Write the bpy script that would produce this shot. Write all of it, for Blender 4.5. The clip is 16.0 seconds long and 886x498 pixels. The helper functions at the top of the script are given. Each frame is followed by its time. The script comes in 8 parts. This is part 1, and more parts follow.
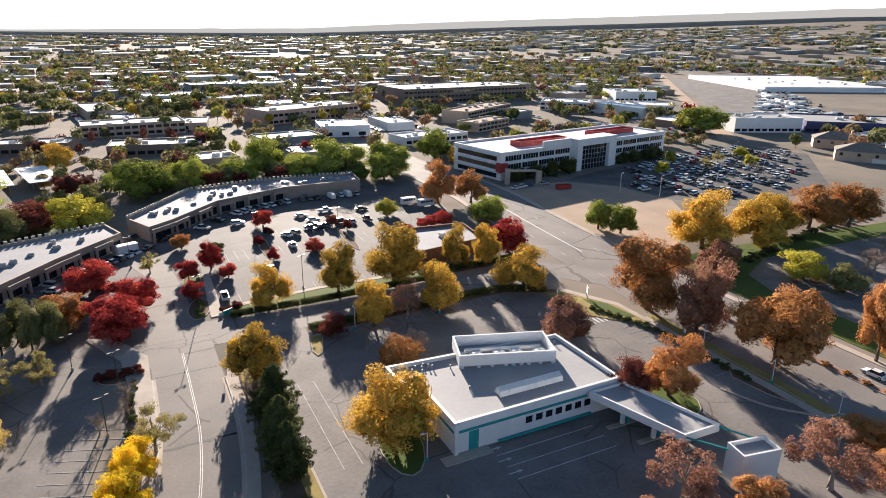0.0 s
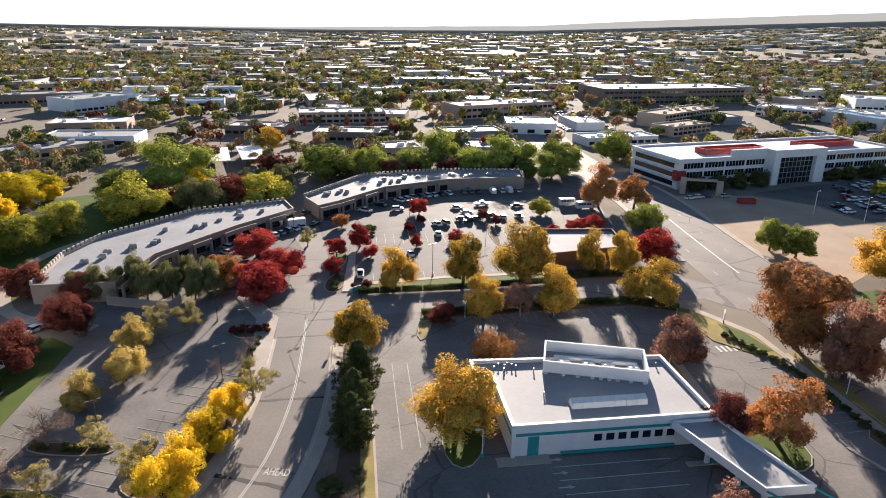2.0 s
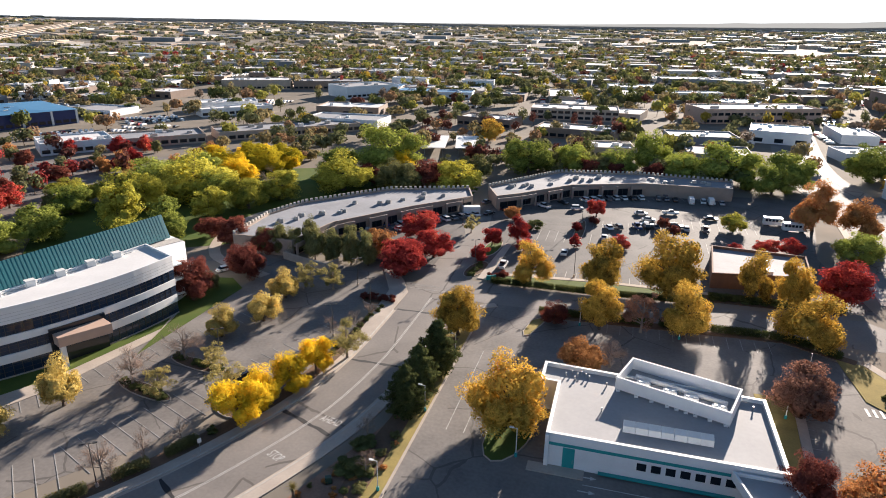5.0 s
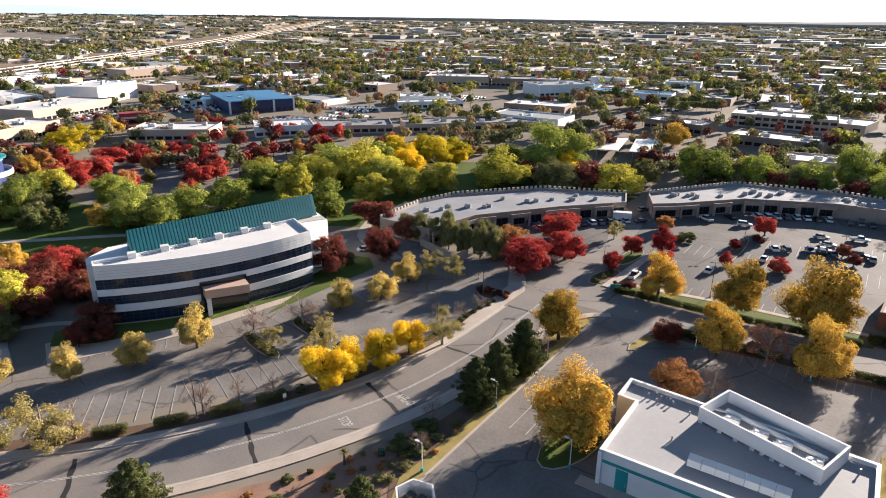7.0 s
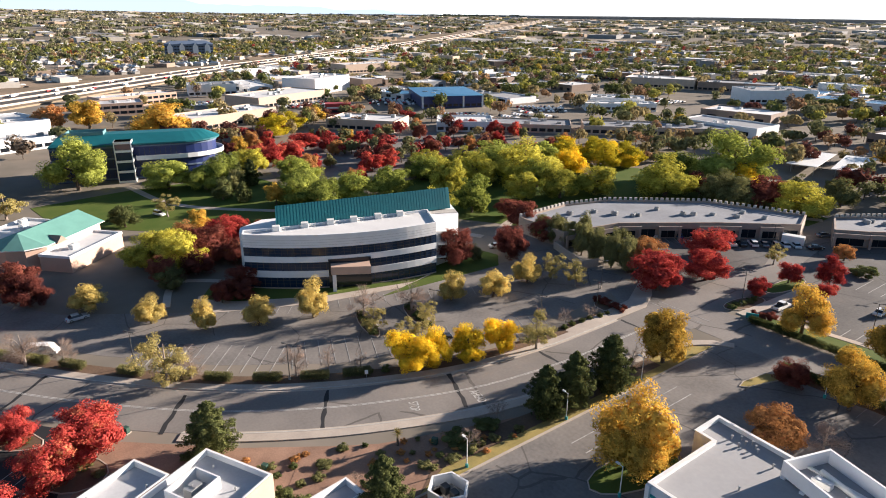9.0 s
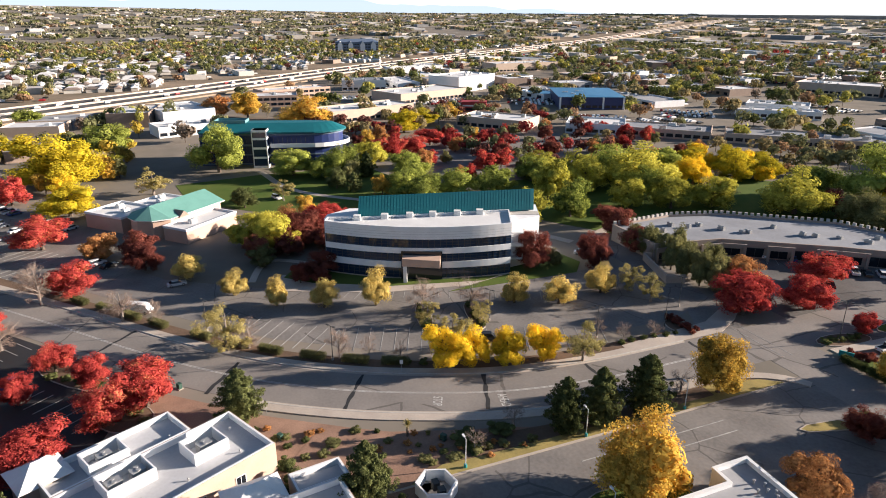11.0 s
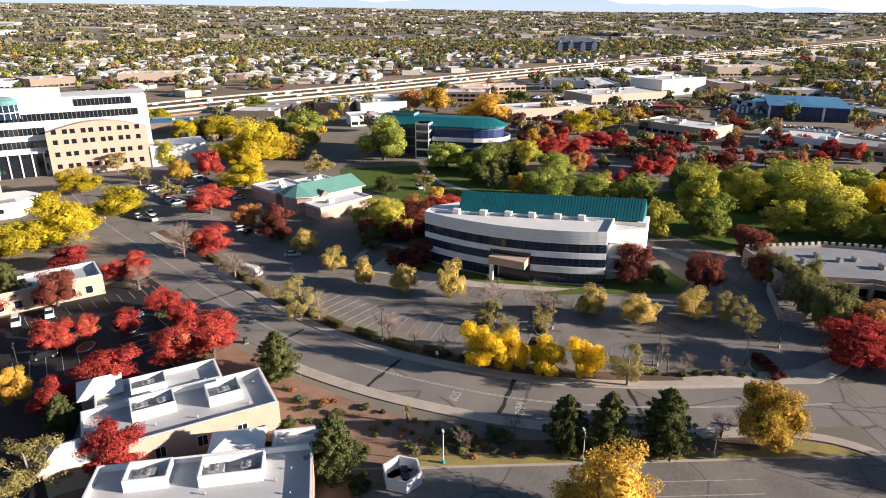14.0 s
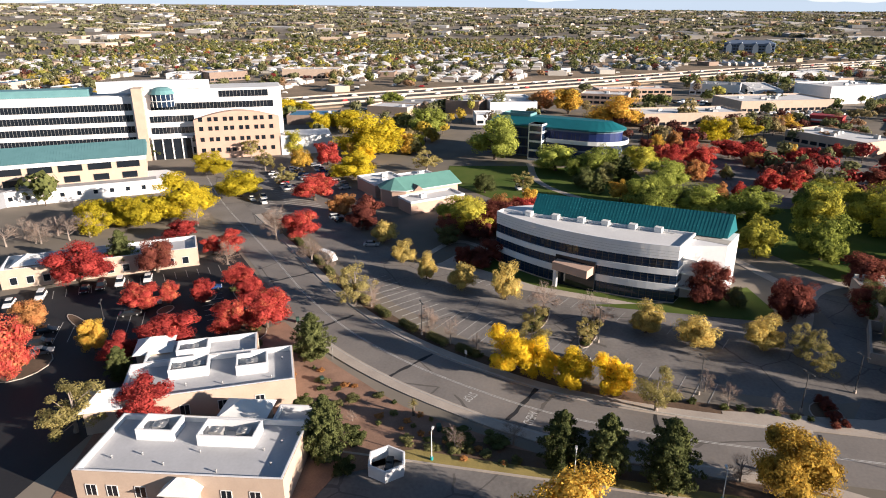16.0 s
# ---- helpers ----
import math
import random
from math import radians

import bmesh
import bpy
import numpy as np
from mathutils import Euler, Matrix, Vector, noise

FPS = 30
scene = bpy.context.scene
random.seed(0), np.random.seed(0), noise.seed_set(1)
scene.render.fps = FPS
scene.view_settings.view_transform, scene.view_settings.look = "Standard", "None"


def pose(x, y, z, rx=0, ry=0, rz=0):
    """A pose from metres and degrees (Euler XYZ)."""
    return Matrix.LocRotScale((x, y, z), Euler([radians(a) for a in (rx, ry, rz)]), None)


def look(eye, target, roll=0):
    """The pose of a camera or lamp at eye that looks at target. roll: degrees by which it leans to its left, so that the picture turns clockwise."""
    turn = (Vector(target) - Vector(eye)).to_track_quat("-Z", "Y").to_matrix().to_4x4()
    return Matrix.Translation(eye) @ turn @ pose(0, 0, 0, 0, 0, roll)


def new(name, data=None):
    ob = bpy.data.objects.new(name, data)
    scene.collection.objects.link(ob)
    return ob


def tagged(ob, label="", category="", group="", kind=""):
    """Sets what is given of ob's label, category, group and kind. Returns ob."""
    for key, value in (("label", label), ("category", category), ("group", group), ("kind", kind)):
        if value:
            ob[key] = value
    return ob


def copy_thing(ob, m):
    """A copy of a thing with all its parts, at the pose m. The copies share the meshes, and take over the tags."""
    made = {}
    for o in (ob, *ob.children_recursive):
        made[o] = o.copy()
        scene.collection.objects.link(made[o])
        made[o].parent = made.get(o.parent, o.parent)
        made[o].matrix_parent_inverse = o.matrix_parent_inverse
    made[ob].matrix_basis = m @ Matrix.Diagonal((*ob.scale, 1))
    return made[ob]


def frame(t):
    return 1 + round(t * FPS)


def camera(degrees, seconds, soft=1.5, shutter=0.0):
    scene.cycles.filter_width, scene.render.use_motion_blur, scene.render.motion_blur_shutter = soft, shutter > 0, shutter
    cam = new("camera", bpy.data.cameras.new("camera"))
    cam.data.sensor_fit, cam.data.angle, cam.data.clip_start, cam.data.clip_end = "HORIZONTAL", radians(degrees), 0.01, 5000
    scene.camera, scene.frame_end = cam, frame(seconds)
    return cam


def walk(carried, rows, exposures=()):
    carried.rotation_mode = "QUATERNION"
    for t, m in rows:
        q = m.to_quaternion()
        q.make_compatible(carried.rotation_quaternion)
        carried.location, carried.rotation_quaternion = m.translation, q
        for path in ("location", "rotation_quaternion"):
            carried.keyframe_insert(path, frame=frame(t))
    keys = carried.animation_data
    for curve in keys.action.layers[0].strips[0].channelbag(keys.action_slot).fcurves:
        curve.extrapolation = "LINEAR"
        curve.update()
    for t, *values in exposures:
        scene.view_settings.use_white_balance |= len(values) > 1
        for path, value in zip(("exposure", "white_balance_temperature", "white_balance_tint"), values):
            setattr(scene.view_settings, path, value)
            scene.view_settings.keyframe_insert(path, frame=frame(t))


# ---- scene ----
cam = camera(69.1, 16.0, 1.0)
METRES, EYE, TILT, LEAN, TURN = 161.15, 63.7, 0.0, 0.0, -26.9
ROWS = [
    (0.0, 0.0, 0.0, 0.0, 0.22, -18.67, -0.66),
    (0.5, 0.0292, -0.0003, 0.0001, 5.18, -18.75, -0.69),
    (1.0, 0.0592, 0.0024, 0.0006, 10.23, -18.87, -0.71),
    (1.5, 0.0898, 0.0072, 0.0009, 14.97, -18.97, -0.7),
    (2.0, 0.1203, 0.0149, 0.0013, 19.25, -19.07, -0.68),
    (2.5, 0.1502, 0.025, 0.0016, 23.14, -19.15, -0.67),
    (3.0, 0.1802, 0.0362, 0.0012, 26.86, -19.23, -0.65),
    (5.5, 0.3114, 0.115, 0.0007, 48.14, -19.65, -0.51),
    (6.0, 0.3322, 0.1364, 0.0009, 53.43, -19.72, -0.44),
    (6.5, 0.3504, 0.1599, 0.0005, 57.99, -19.75, -0.41),
    (7.0, 0.3669, 0.1845, 0.0005, 61.71, -19.82, -0.35),
    (7.5, 0.3807, 0.2097, 0.0007, 65.58, -19.88, -0.36),
    (8.0, 0.3923, 0.2369, 0.0006, 70.12, -19.9, -0.3),
    (8.5, 0.4019, 0.2654, 0.0006, 75.1, -19.93, -0.26),
    (9.0, 0.4099, 0.2947, 0.0006, 80.23, -19.97, -0.22),
    (9.5, 0.4154, 0.3252, 0.0008, 85.05, -20.01, -0.16),
    (12.0, 0.4116, 0.4829, -0.0005, 100.14, -20.06, -0.05),
    (12.5, 0.4056, 0.5143, -0.001, 103.65, -20.06, -0.03),
    (13.0, 0.3981, 0.5459, -0.0017, 107.29, -20.06, 0.0),
    (13.5, 0.3883, 0.577, -0.0019, 110.97, -20.07, 0.02),
    (14.0, 0.3764, 0.608, -0.0022, 114.67, -20.07, 0.06),
    (14.5, 0.3623, 0.6384, -0.003, 118.37, -20.06, 0.1),
    (15.0, 0.3454, 0.6677, -0.0034, 121.99, -20.05, 0.13),
    (15.5, 0.3267, 0.696, -0.0037, 125.49, -20.04, 0.13),
    (16.0, 0.3071, 0.7222, -0.0043, 128.84, -20.03, 0.17),
]
walk(cam, [(t, pose(0, 0, EYE, TILT, LEAN, TURN) @ pose(METRES * x, METRES * y, METRES * z, 90 + pitch, roll, yaw)) for t, x, y, z, yaw, pitch, roll in ROWS],
     exposures=((0.0, 1.86), (7.0, 1.86), (10.0, 1.72), (13.0, 1.56), (16.0, 1.36)))

# ---------- light ----------
SUN_AZ, SUN_EL = 12.5, 14.0
world = bpy.data.worlds.new("sky")
scene.world = world
world.use_nodes = True
wn = world.node_tree
sky = wn.nodes.new("ShaderNodeTexSky")
sky.sky_type = 'NISHITA'
sky.sun_disc = False
sky.sun_elevation, sky.sun_rotation = radians(SUN_EL), radians(SUN_AZ)
sky.air_density, sky.dust_density, sky.ozone_density = 0.75, 0.25, 1.8
wn.nodes["Background"].inputs[1].default_value = 0.048
wn.links.new(sky.outputs[0], wn.nodes["Background"].inputs[0])
sun_data = bpy.data.lights.new("sun", 'SUN')
sun_data.energy, sun_data.angle, sun_data.color = 5.0, radians(0.5), (1.0, 0.865, 0.755)
sun = new("sun", sun_data)
sa, se = radians(SUN_AZ), radians(SUN_EL)
sun.matrix_world = look((math.sin(sa) * math.cos(se) * 300, math.cos(sa) * math.cos(se) * 300, math.sin(se) * 300), (0, 0, 0))

# ---------- materials ----------
def mat(name, c1, c2=None, rough=0.8, scale=0.3, fine=6.0, bump=0.15, metal=0.0, island=0.0, rand=0.0, spec=0.4, cracks=0.0):
    """A surface with a broad and a fine variation between two colours."""
    m = bpy.data.materials.new(name)
    m.use_nodes = True
    nt = m.node_tree
    b = nt.nodes["Principled BSDF"]
    c2 = c2 or tuple(v * 0.78 for v in c1)
    geo = nt.nodes.new("ShaderNodeNewGeometry")
    def tex(s, detail):
        n = nt.nodes.new("ShaderNodeTexNoise")
        n.inputs["Scale"].default_value, n.inputs["Detail"].default_value = s, detail
        nt.links.new(geo.outputs["Position"], n.inputs["Vector"])
        return n.outputs["Fac"]
    def mth(op, a, v):
        n = nt.nodes.new("ShaderNodeMath")
        n.operation = op
        for i, q in enumerate((a, v)):
            if isinstance(q, (int, float)):
                n.inputs[i].default_value = q
            else:
                nt.links.new(q, n.inputs[i])
        return n.outputs[0]
    big, small = tex(scale, 4), tex(fine, 5)
    fac = mth('ADD', mth('MULTIPLY', big, 1.5), mth('MULTIPLY', small, 0.7))
    fac = mth('SUBTRACT', fac, 0.6)
    if island:
        fac = mth('ADD', fac, mth('MULTIPLY', mth('SUBTRACT', geo.outputs["Random Per Island"], 0.5), island))
    if rand:
        info = nt.nodes.new("ShaderNodeObjectInfo")
        fac = mth('ADD', fac, mth('MULTIPLY', mth('SUBTRACT', info.outputs["Random"], 0.5), rand))
    mix = nt.nodes.new("ShaderNodeMix")
    mix.data_type = 'RGBA'
    mix.inputs["A"].default_value, mix.inputs["B"].default_value = (*c1, 1), (*c2, 1)
    nt.links.new(fac, mix.inputs["Factor"])
    col = mix.outputs["Result"]
    if cracks:
        vor = nt.nodes.new("ShaderNodeTexVoronoi")
        vor.feature = 'DISTANCE_TO_EDGE'
        vor.inputs["Scale"].default_value = cracks
        wob = nt.nodes.new("ShaderNodeMixRGB")
        wob.blend_type = 'ADD'
        wob.inputs[0].default_value = 3.0
        nz = nt.nodes.new("ShaderNodeTexNoise")
        nz.inputs["Scale"].default_value = 0.25
        nt.links.new(geo.outputs["Position"], nz.inputs["Vector"])
        nt.links.new(geo.outputs["Position"], wob.inputs[1])
        nt.links.new(nz.outputs["Color"], wob.inputs[2])
        nt.links.new(wob.outputs[0], vor.inputs["Vector"])
        line = mth('LESS_THAN', vor.outputs["Distance"], 0.009)
        line = mth('MULTIPLY', line, mth('GREATER_THAN', tex(0.045, 2), 0.47))
        mix2 = nt.nodes.new("ShaderNodeMix")
        mix2.data_type = 'RGBA'
        nt.links.new(col, mix2.inputs["A"])
        mix2.inputs["B"].default_value = (*(v * 0.4 for v in c1), 1)
        nt.links.new(mth('MULTIPLY', line, 0.8), mix2.inputs["Factor"])
        col = mix2.outputs["Result"]
    nt.links.new(col, b.inputs["Base Color"])
    b.inputs["Roughness"].default_value, b.inputs["Metallic"].default_value = rough, metal
    b.inputs["Specular IOR Level"].default_value = spec
    if bump:
        bp = nt.nodes.new("ShaderNodeBump")
        bp.inputs["Strength"].default_value, bp.inputs["Distance"].default_value = bump, 0.05
        nt.links.new(small, bp.inputs["Height"])
        nt.links.new(bp.outputs[0], b.inputs["Normal"])
    return m


def leaf_mat(name, c1, c2, c3=None, glow=0.5):
    """Leaves: colour varies leaf by leaf and tree by tree, and light shines through them."""
    m = bpy.data.materials.new(name)
    m.use_nodes = True
    nt = m.node_tree
    nt.nodes.clear()
    out = nt.nodes.new("ShaderNodeOutputMaterial")
    geo, info = nt.nodes.new("ShaderNodeNewGeometry"), nt.nodes.new("ShaderNodeObjectInfo")
    add = nt.nodes.new("ShaderNodeMath")
    add.operation = 'MULTIPLY_ADD'
    nt.links.new(geo.outputs["Random Per Island"], add.inputs[0])
    add.inputs[1].default_value = 0.34
    half = nt.nodes.new("ShaderNodeMath")
    half.operation = 'MULTIPLY'
    half.inputs[1].default_value = 0.4
    nt.links.new(info.outputs["Random"], half.inputs[0])
    patch, tone = nt.nodes.new("ShaderNodeTexNoise"), nt.nodes.new("ShaderNodeMath")
    patch.inputs["Scale"].default_value, patch.inputs["Detail"].default_value = 0.45, 2
    nt.links.new(geo.outputs["Position"], patch.inputs["Vector"])
    tone.operation = 'MULTIPLY_ADD'
    tone.inputs[1].default_value = 1.1
    nt.links.new(patch.outputs["Fac"], tone.inputs[0])
    nt.links.new(half.outputs[0], tone.inputs[2])
    low = nt.nodes.new("ShaderNodeMath")
    low.operation = 'SUBTRACT'
    low.inputs[1].default_value = 0.42
    nt.links.new(tone.outputs[0], low.inputs[0])
    nt.links.new(low.outputs[0], add.inputs[2])
    ramp = nt.nodes.new("ShaderNodeValToRGB")
    ramp.color_ramp.elements[0].color, ramp.color_ramp.elements[1].color = (*(v * 0.72 for v in c1), 1), (*c2, 1)
    if c3:
        e = ramp.color_ramp.elements.new(0.68)
        e.color = (*c2, 1)
        ramp.color_ramp.elements[2].color = (*c3, 1)
    nt.links.new(add.outputs[0], ramp.inputs[0])
    dif, tra, mix = nt.nodes.new("ShaderNodeBsdfDiffuse"), nt.nodes.new("ShaderNodeBsdfTranslucent"), nt.nodes.new("ShaderNodeMixShader")
    nt.links.new(ramp.outputs[0], dif.inputs[0])
    nt.links.new(ramp.outputs[0], tra.inputs[0])
    mix.inputs[0].default_value = glow * 0.72
    nt.links.new(dif.outputs[0], mix.inputs[1])
    nt.links.new(tra.outputs[0], mix.inputs[2])
    nt.links.new(mix.outputs[0], out.inputs[0])
    return m


def glass_mat(name, col, rough=0.08):
    m = bpy.data.materials.new(name)
    m.use_nodes = True
    b = m.node_tree.nodes["Principled BSDF"]
    b.inputs["Base Color"].default_value = (*col, 1)
    b.inputs["Roughness"].default_value, b.inputs["Specular IOR Level"].default_value = rough, 0.5
    return m


ASPHALT = mat("asphalt", (0.255, 0.234, 0.215), (0.105, 0.098, 0.092), rough=0.82, spec=0.12, scale=0.09, fine=1.6, cracks=0.07)
DARKLOT = mat("dark_asphalt", (0.165, 0.155, 0.147), (0.07, 0.067, 0.065), rough=0.82, spec=0.1, scale=0.09, fine=1.6, cracks=0.06)
ROAD = mat("road_asphalt", (0.26, 0.235, 0.212), (0.145, 0.133, 0.124), rough=0.82, spec=0.12, scale=0.08, fine=2.0, cracks=0.05)
LANES = mat("motorway_asphalt", (0.13, 0.12, 0.112), (0.075, 0.07, 0.067), rough=0.85, spec=0.1, scale=0.05, fine=1.0)
FRESH = mat("fresh_asphalt", (0.022, 0.022, 0.024), rough=0.8)
CONCRETE = mat("concrete", (0.48, 0.415, 0.35), (0.33, 0.285, 0.245), rough=0.85, spec=0.08, scale=0.2, fine=3.0)
SEALED = mat("sealed_asphalt", (0.022, 0.022, 0.024), (0.01, 0.01, 0.012), rough=0.75, scale=0.1, fine=2)
PAINT = mat("road_paint", (0.62, 0.61, 0.58), (0.32, 0.315, 0.30), rough=0.7, scale=0.8, fine=5)
FADED = mat("faded_paint", (0.42, 0.41, 0.39), (0.18, 0.175, 0.17), rough=0.8, scale=0.8, fine=5)
YPAINT = mat("yellow_road_paint", (0.50, 0.38, 0.16), (0.3, 0.25, 0.15), rough=0.7, scale=0.8, fine=5)
REDPAINT = mat("red_kerb_paint", (0.35, 0.06, 0.05), rough=0.7)
SOIL = mat("soil", (0.19, 0.125, 0.085), (0.085, 0.06, 0.043), rough=0.95, spec=0.08, scale=0.12, fine=2.5, bump=0.4)
REDSOIL = mat("red_gravel", (0.36, 0.225, 0.16), (0.17, 0.105, 0.078), rough=0.95, spec=0.08, scale=0.2, fine=4, bump=0.4)
SAND = mat("sand", (0.44, 0.335, 0.25), (0.31, 0.235, 0.175), rough=0.95, spec=0.08, scale=0.08, fine=1.5, bump=0.3)
OPENLAND = mat("open_land", (0.34, 0.255, 0.185), (0.12, 0.105, 0.075), rough=0.95, spec=0.05, scale=0.02, fine=0.3, bump=0.0)
GRASS = mat("lawn", (0.05, 0.095, 0.018), (0.11, 0.13, 0.034), rough=0.9, spec=0.08, scale=0.12, fine=5, bump=0.5)
DRYGRASS = mat("dry_grass", (0.36, 0.28, 0.10), (0.20, 0.165, 0.065), rough=0.95, spec=0.08, scale=0.25, fine=4, bump=0.5)
CITYGROUND = mat("city_ground", (0.29, 0.245, 0.20), (0.125, 0.117, 0.097), rough=0.95, spec=0.05, scale=0.012, fine=0.09, bump=0.0)
WHITE = mat("white_stucco", (0.74, 0.74, 0.74), (0.64, 0.64, 0.64), rough=0.75, scale=0.4, fine=3)
WHITEROOF = mat("white_roof_membrane", (0.66, 0.655, 0.645), (0.52, 0.515, 0.505), rough=0.8, scale=0.15, fine=2, bump=0.05)
CLINICROOF = mat("pale_grey_roof_membrane", (0.47, 0.475, 0.49), (0.35, 0.355, 0.365), rough=0.8, scale=0.15, fine=2, bump=0.05)
SLATETEAL = mat("slate_teal_metal", (0.13, 0.27, 0.28), (0.10, 0.22, 0.23), rough=0.5, scale=0.3, fine=2, bump=0.05)
GREYROOF = mat("grey_roof_membrane", (0.34, 0.34, 0.345), (0.26, 0.26, 0.265), rough=0.8, scale=0.12, fine=1.5, bump=0.05)
BLUEROOF = mat("pale_roof_gravel", (0.27, 0.28, 0.30), (0.17, 0.175, 0.19), rough=0.85, scale=0.12, fine=1.5)
TEAL = mat("teal_metal", (0.007, 0.135, 0.155), (0.005, 0.10, 0.118), rough=0.5, scale=0.3, fine=2, bump=0.05)
PALETEAL = mat("pale_teal_metal", (0.15, 0.33, 0.285), (0.12, 0.27, 0.235), spec=0.1, rough=0.85, scale=0.3, fine=2, bump=0.05)
TEALPAINT = mat("teal_paint", (0.02, 0.30, 0.30), rough=0.5)
TAN = mat("tan_stucco", (0.50, 0.385, 0.30), (0.41, 0.315, 0.245), rough=0.85, scale=0.4, fine=4)
PINK = mat("pink_stucco", (0.50, 0.345, 0.265), (0.42, 0.29, 0.225), rough=0.85, scale=0.4, fine=4)
TAUPE = mat("taupe_stucco", (0.34, 0.27, 0.225), (0.25, 0.20, 0.165), rough=0.85, scale=0.4, fine=4)
BROWN = mat("brown_stucco", (0.26, 0.19, 0.15), (0.19, 0.14, 0.11), rough=0.85, scale=0.4, fine=4)
GREYBROWN = mat("grey_brown_shingles", (0.24, 0.205, 0.17), (0.16, 0.135, 0.115), rough=0.9, scale=0.5, fine=4, bump=0.3)
STONE = mat("pale_stone", (0.50, 0.47, 0.42), (0.34, 0.32, 0.29), rough=0.85, scale=1.0, fine=4, bump=0.4)
BRICK = mat("brick_brown", (0.22, 0.115, 0.075), (0.15, 0.085, 0.06), rough=0.9, scale=0.8, fine=6, bump=0.3)
METAL = mat("grey_metal", (0.42, 0.42, 0.41), (0.30, 0.30, 0.30), rough=0.45, metal=0.4, scale=1)
DARKMETAL = mat("dark_metal", (0.05, 0.05, 0.05), rough=0.5, scale=1)
WHITEMETAL = mat("white_metal", (0.72, 0.72, 0.70), (0.60, 0.60, 0.58), rough=0.5, scale=0.6, fine=3)
REDMETAL = mat("red_panel", (0.36, 0.035, 0.035), (0.28, 0.03, 0.03), rough=0.55, scale=0.5)
BLUEMETAL = mat("blue_metal_roof", (0.055, 0.20, 0.36), (0.04, 0.15, 0.28), rough=0.5, scale=0.2)
BLUEGREY = mat("blue_grey_panel", (0.13, 0.18, 0.26), (0.10, 0.14, 0.21), rough=0.7, scale=0.3)
NAVY = mat("navy_panel", (0.02, 0.035, 0.14), (0.015, 0.03, 0.10), rough=0.4, scale=0.5)
GLASS = glass_mat("dark_window_glass", (0.012, 0.016, 0.022))
BLUEGLASS = glass_mat("blue_window_glass", (0.015, 0.03, 0.06))
BARK = mat("bark", (0.14, 0.105, 0.08), (0.08, 0.06, 0.045), rough=0.95, scale=1.5, fine=8, bump=0.6)
PALEBARK = mat("pale_bark", (0.30, 0.25, 0.21), (0.20, 0.165, 0.14), rough=0.95, scale=1.5, fine=8, bump=0.6)
BOXGREEN = mat("utility_green", (0.03, 0.075, 0.055), rough=0.6)
RUBBER = mat("tyre_rubber", (0.02, 0.02, 0.02), rough=0.9)

LEAF = {
    "gold": leaf_mat("gold_leaves", (0.24, 0.165, 0.04), (0.74, 0.48, 0.09), (0.60, 0.29, 0.065), 0.45),
    "yellow": leaf_mat("yellow_leaves", (0.66, 0.48, 0.04), (0.94, 0.67, 0.05), (0.90, 0.58, 0.04), 0.5),
    "lemon": leaf_mat("lemon_leaves", (0.34, 0.31, 0.03), (0.74, 0.57, 0.045), None, 0.5),
    "straw": leaf_mat("straw_leaves", (0.40, 0.32, 0.11), (0.82, 0.62, 0.20), None, 0.42),
    "sage": leaf_mat("sage_leaves", (0.27, 0.25, 0.10), (0.50, 0.41, 0.16), None, 0.55),
    "green": leaf_mat("green_leaves", (0.075, 0.115, 0.025), (0.52, 0.55, 0.12), None, 0.42),
    "lime": leaf_mat("lime_leaves", (0.16, 0.185, 0.035), (0.74, 0.65, 0.11), None, 0.45),
    "red": leaf_mat("red_leaves", (0.20, 0.022, 0.028), (0.54, 0.085, 0.07), (0.66, 0.29, 0.13), 0.42),
    "maroon": leaf_mat("maroon_leaves", (0.09, 0.03, 0.03), (0.24, 0.075, 0.055), (0.34, 0.15, 0.08), 0.45),
    "orange": leaf_mat("orange_leaves", (0.31, 0.135, 0.06), (0.55, 0.28, 0.105), (0.50, 0.19, 0.085), 0.42),
    "brown": leaf_mat("brown_leaves", (0.20, 0.10, 0.075), (0.36, 0.19, 0.13), (0.42, 0.24, 0.13), 0.5),
    "olive": leaf_mat("olive_leaves", (0.11, 0.12, 0.05), (0.31, 0.29, 0.12), None, 0.4),
    "pine": leaf_mat("pine_needles", (0.04, 0.055, 0.022), (0.185, 0.20, 0.075), None, 0.35),
    "twig": leaf_mat("twigs", (0.22, 0.15, 0.11), (0.42, 0.30, 0.235), None, 0.15),
}

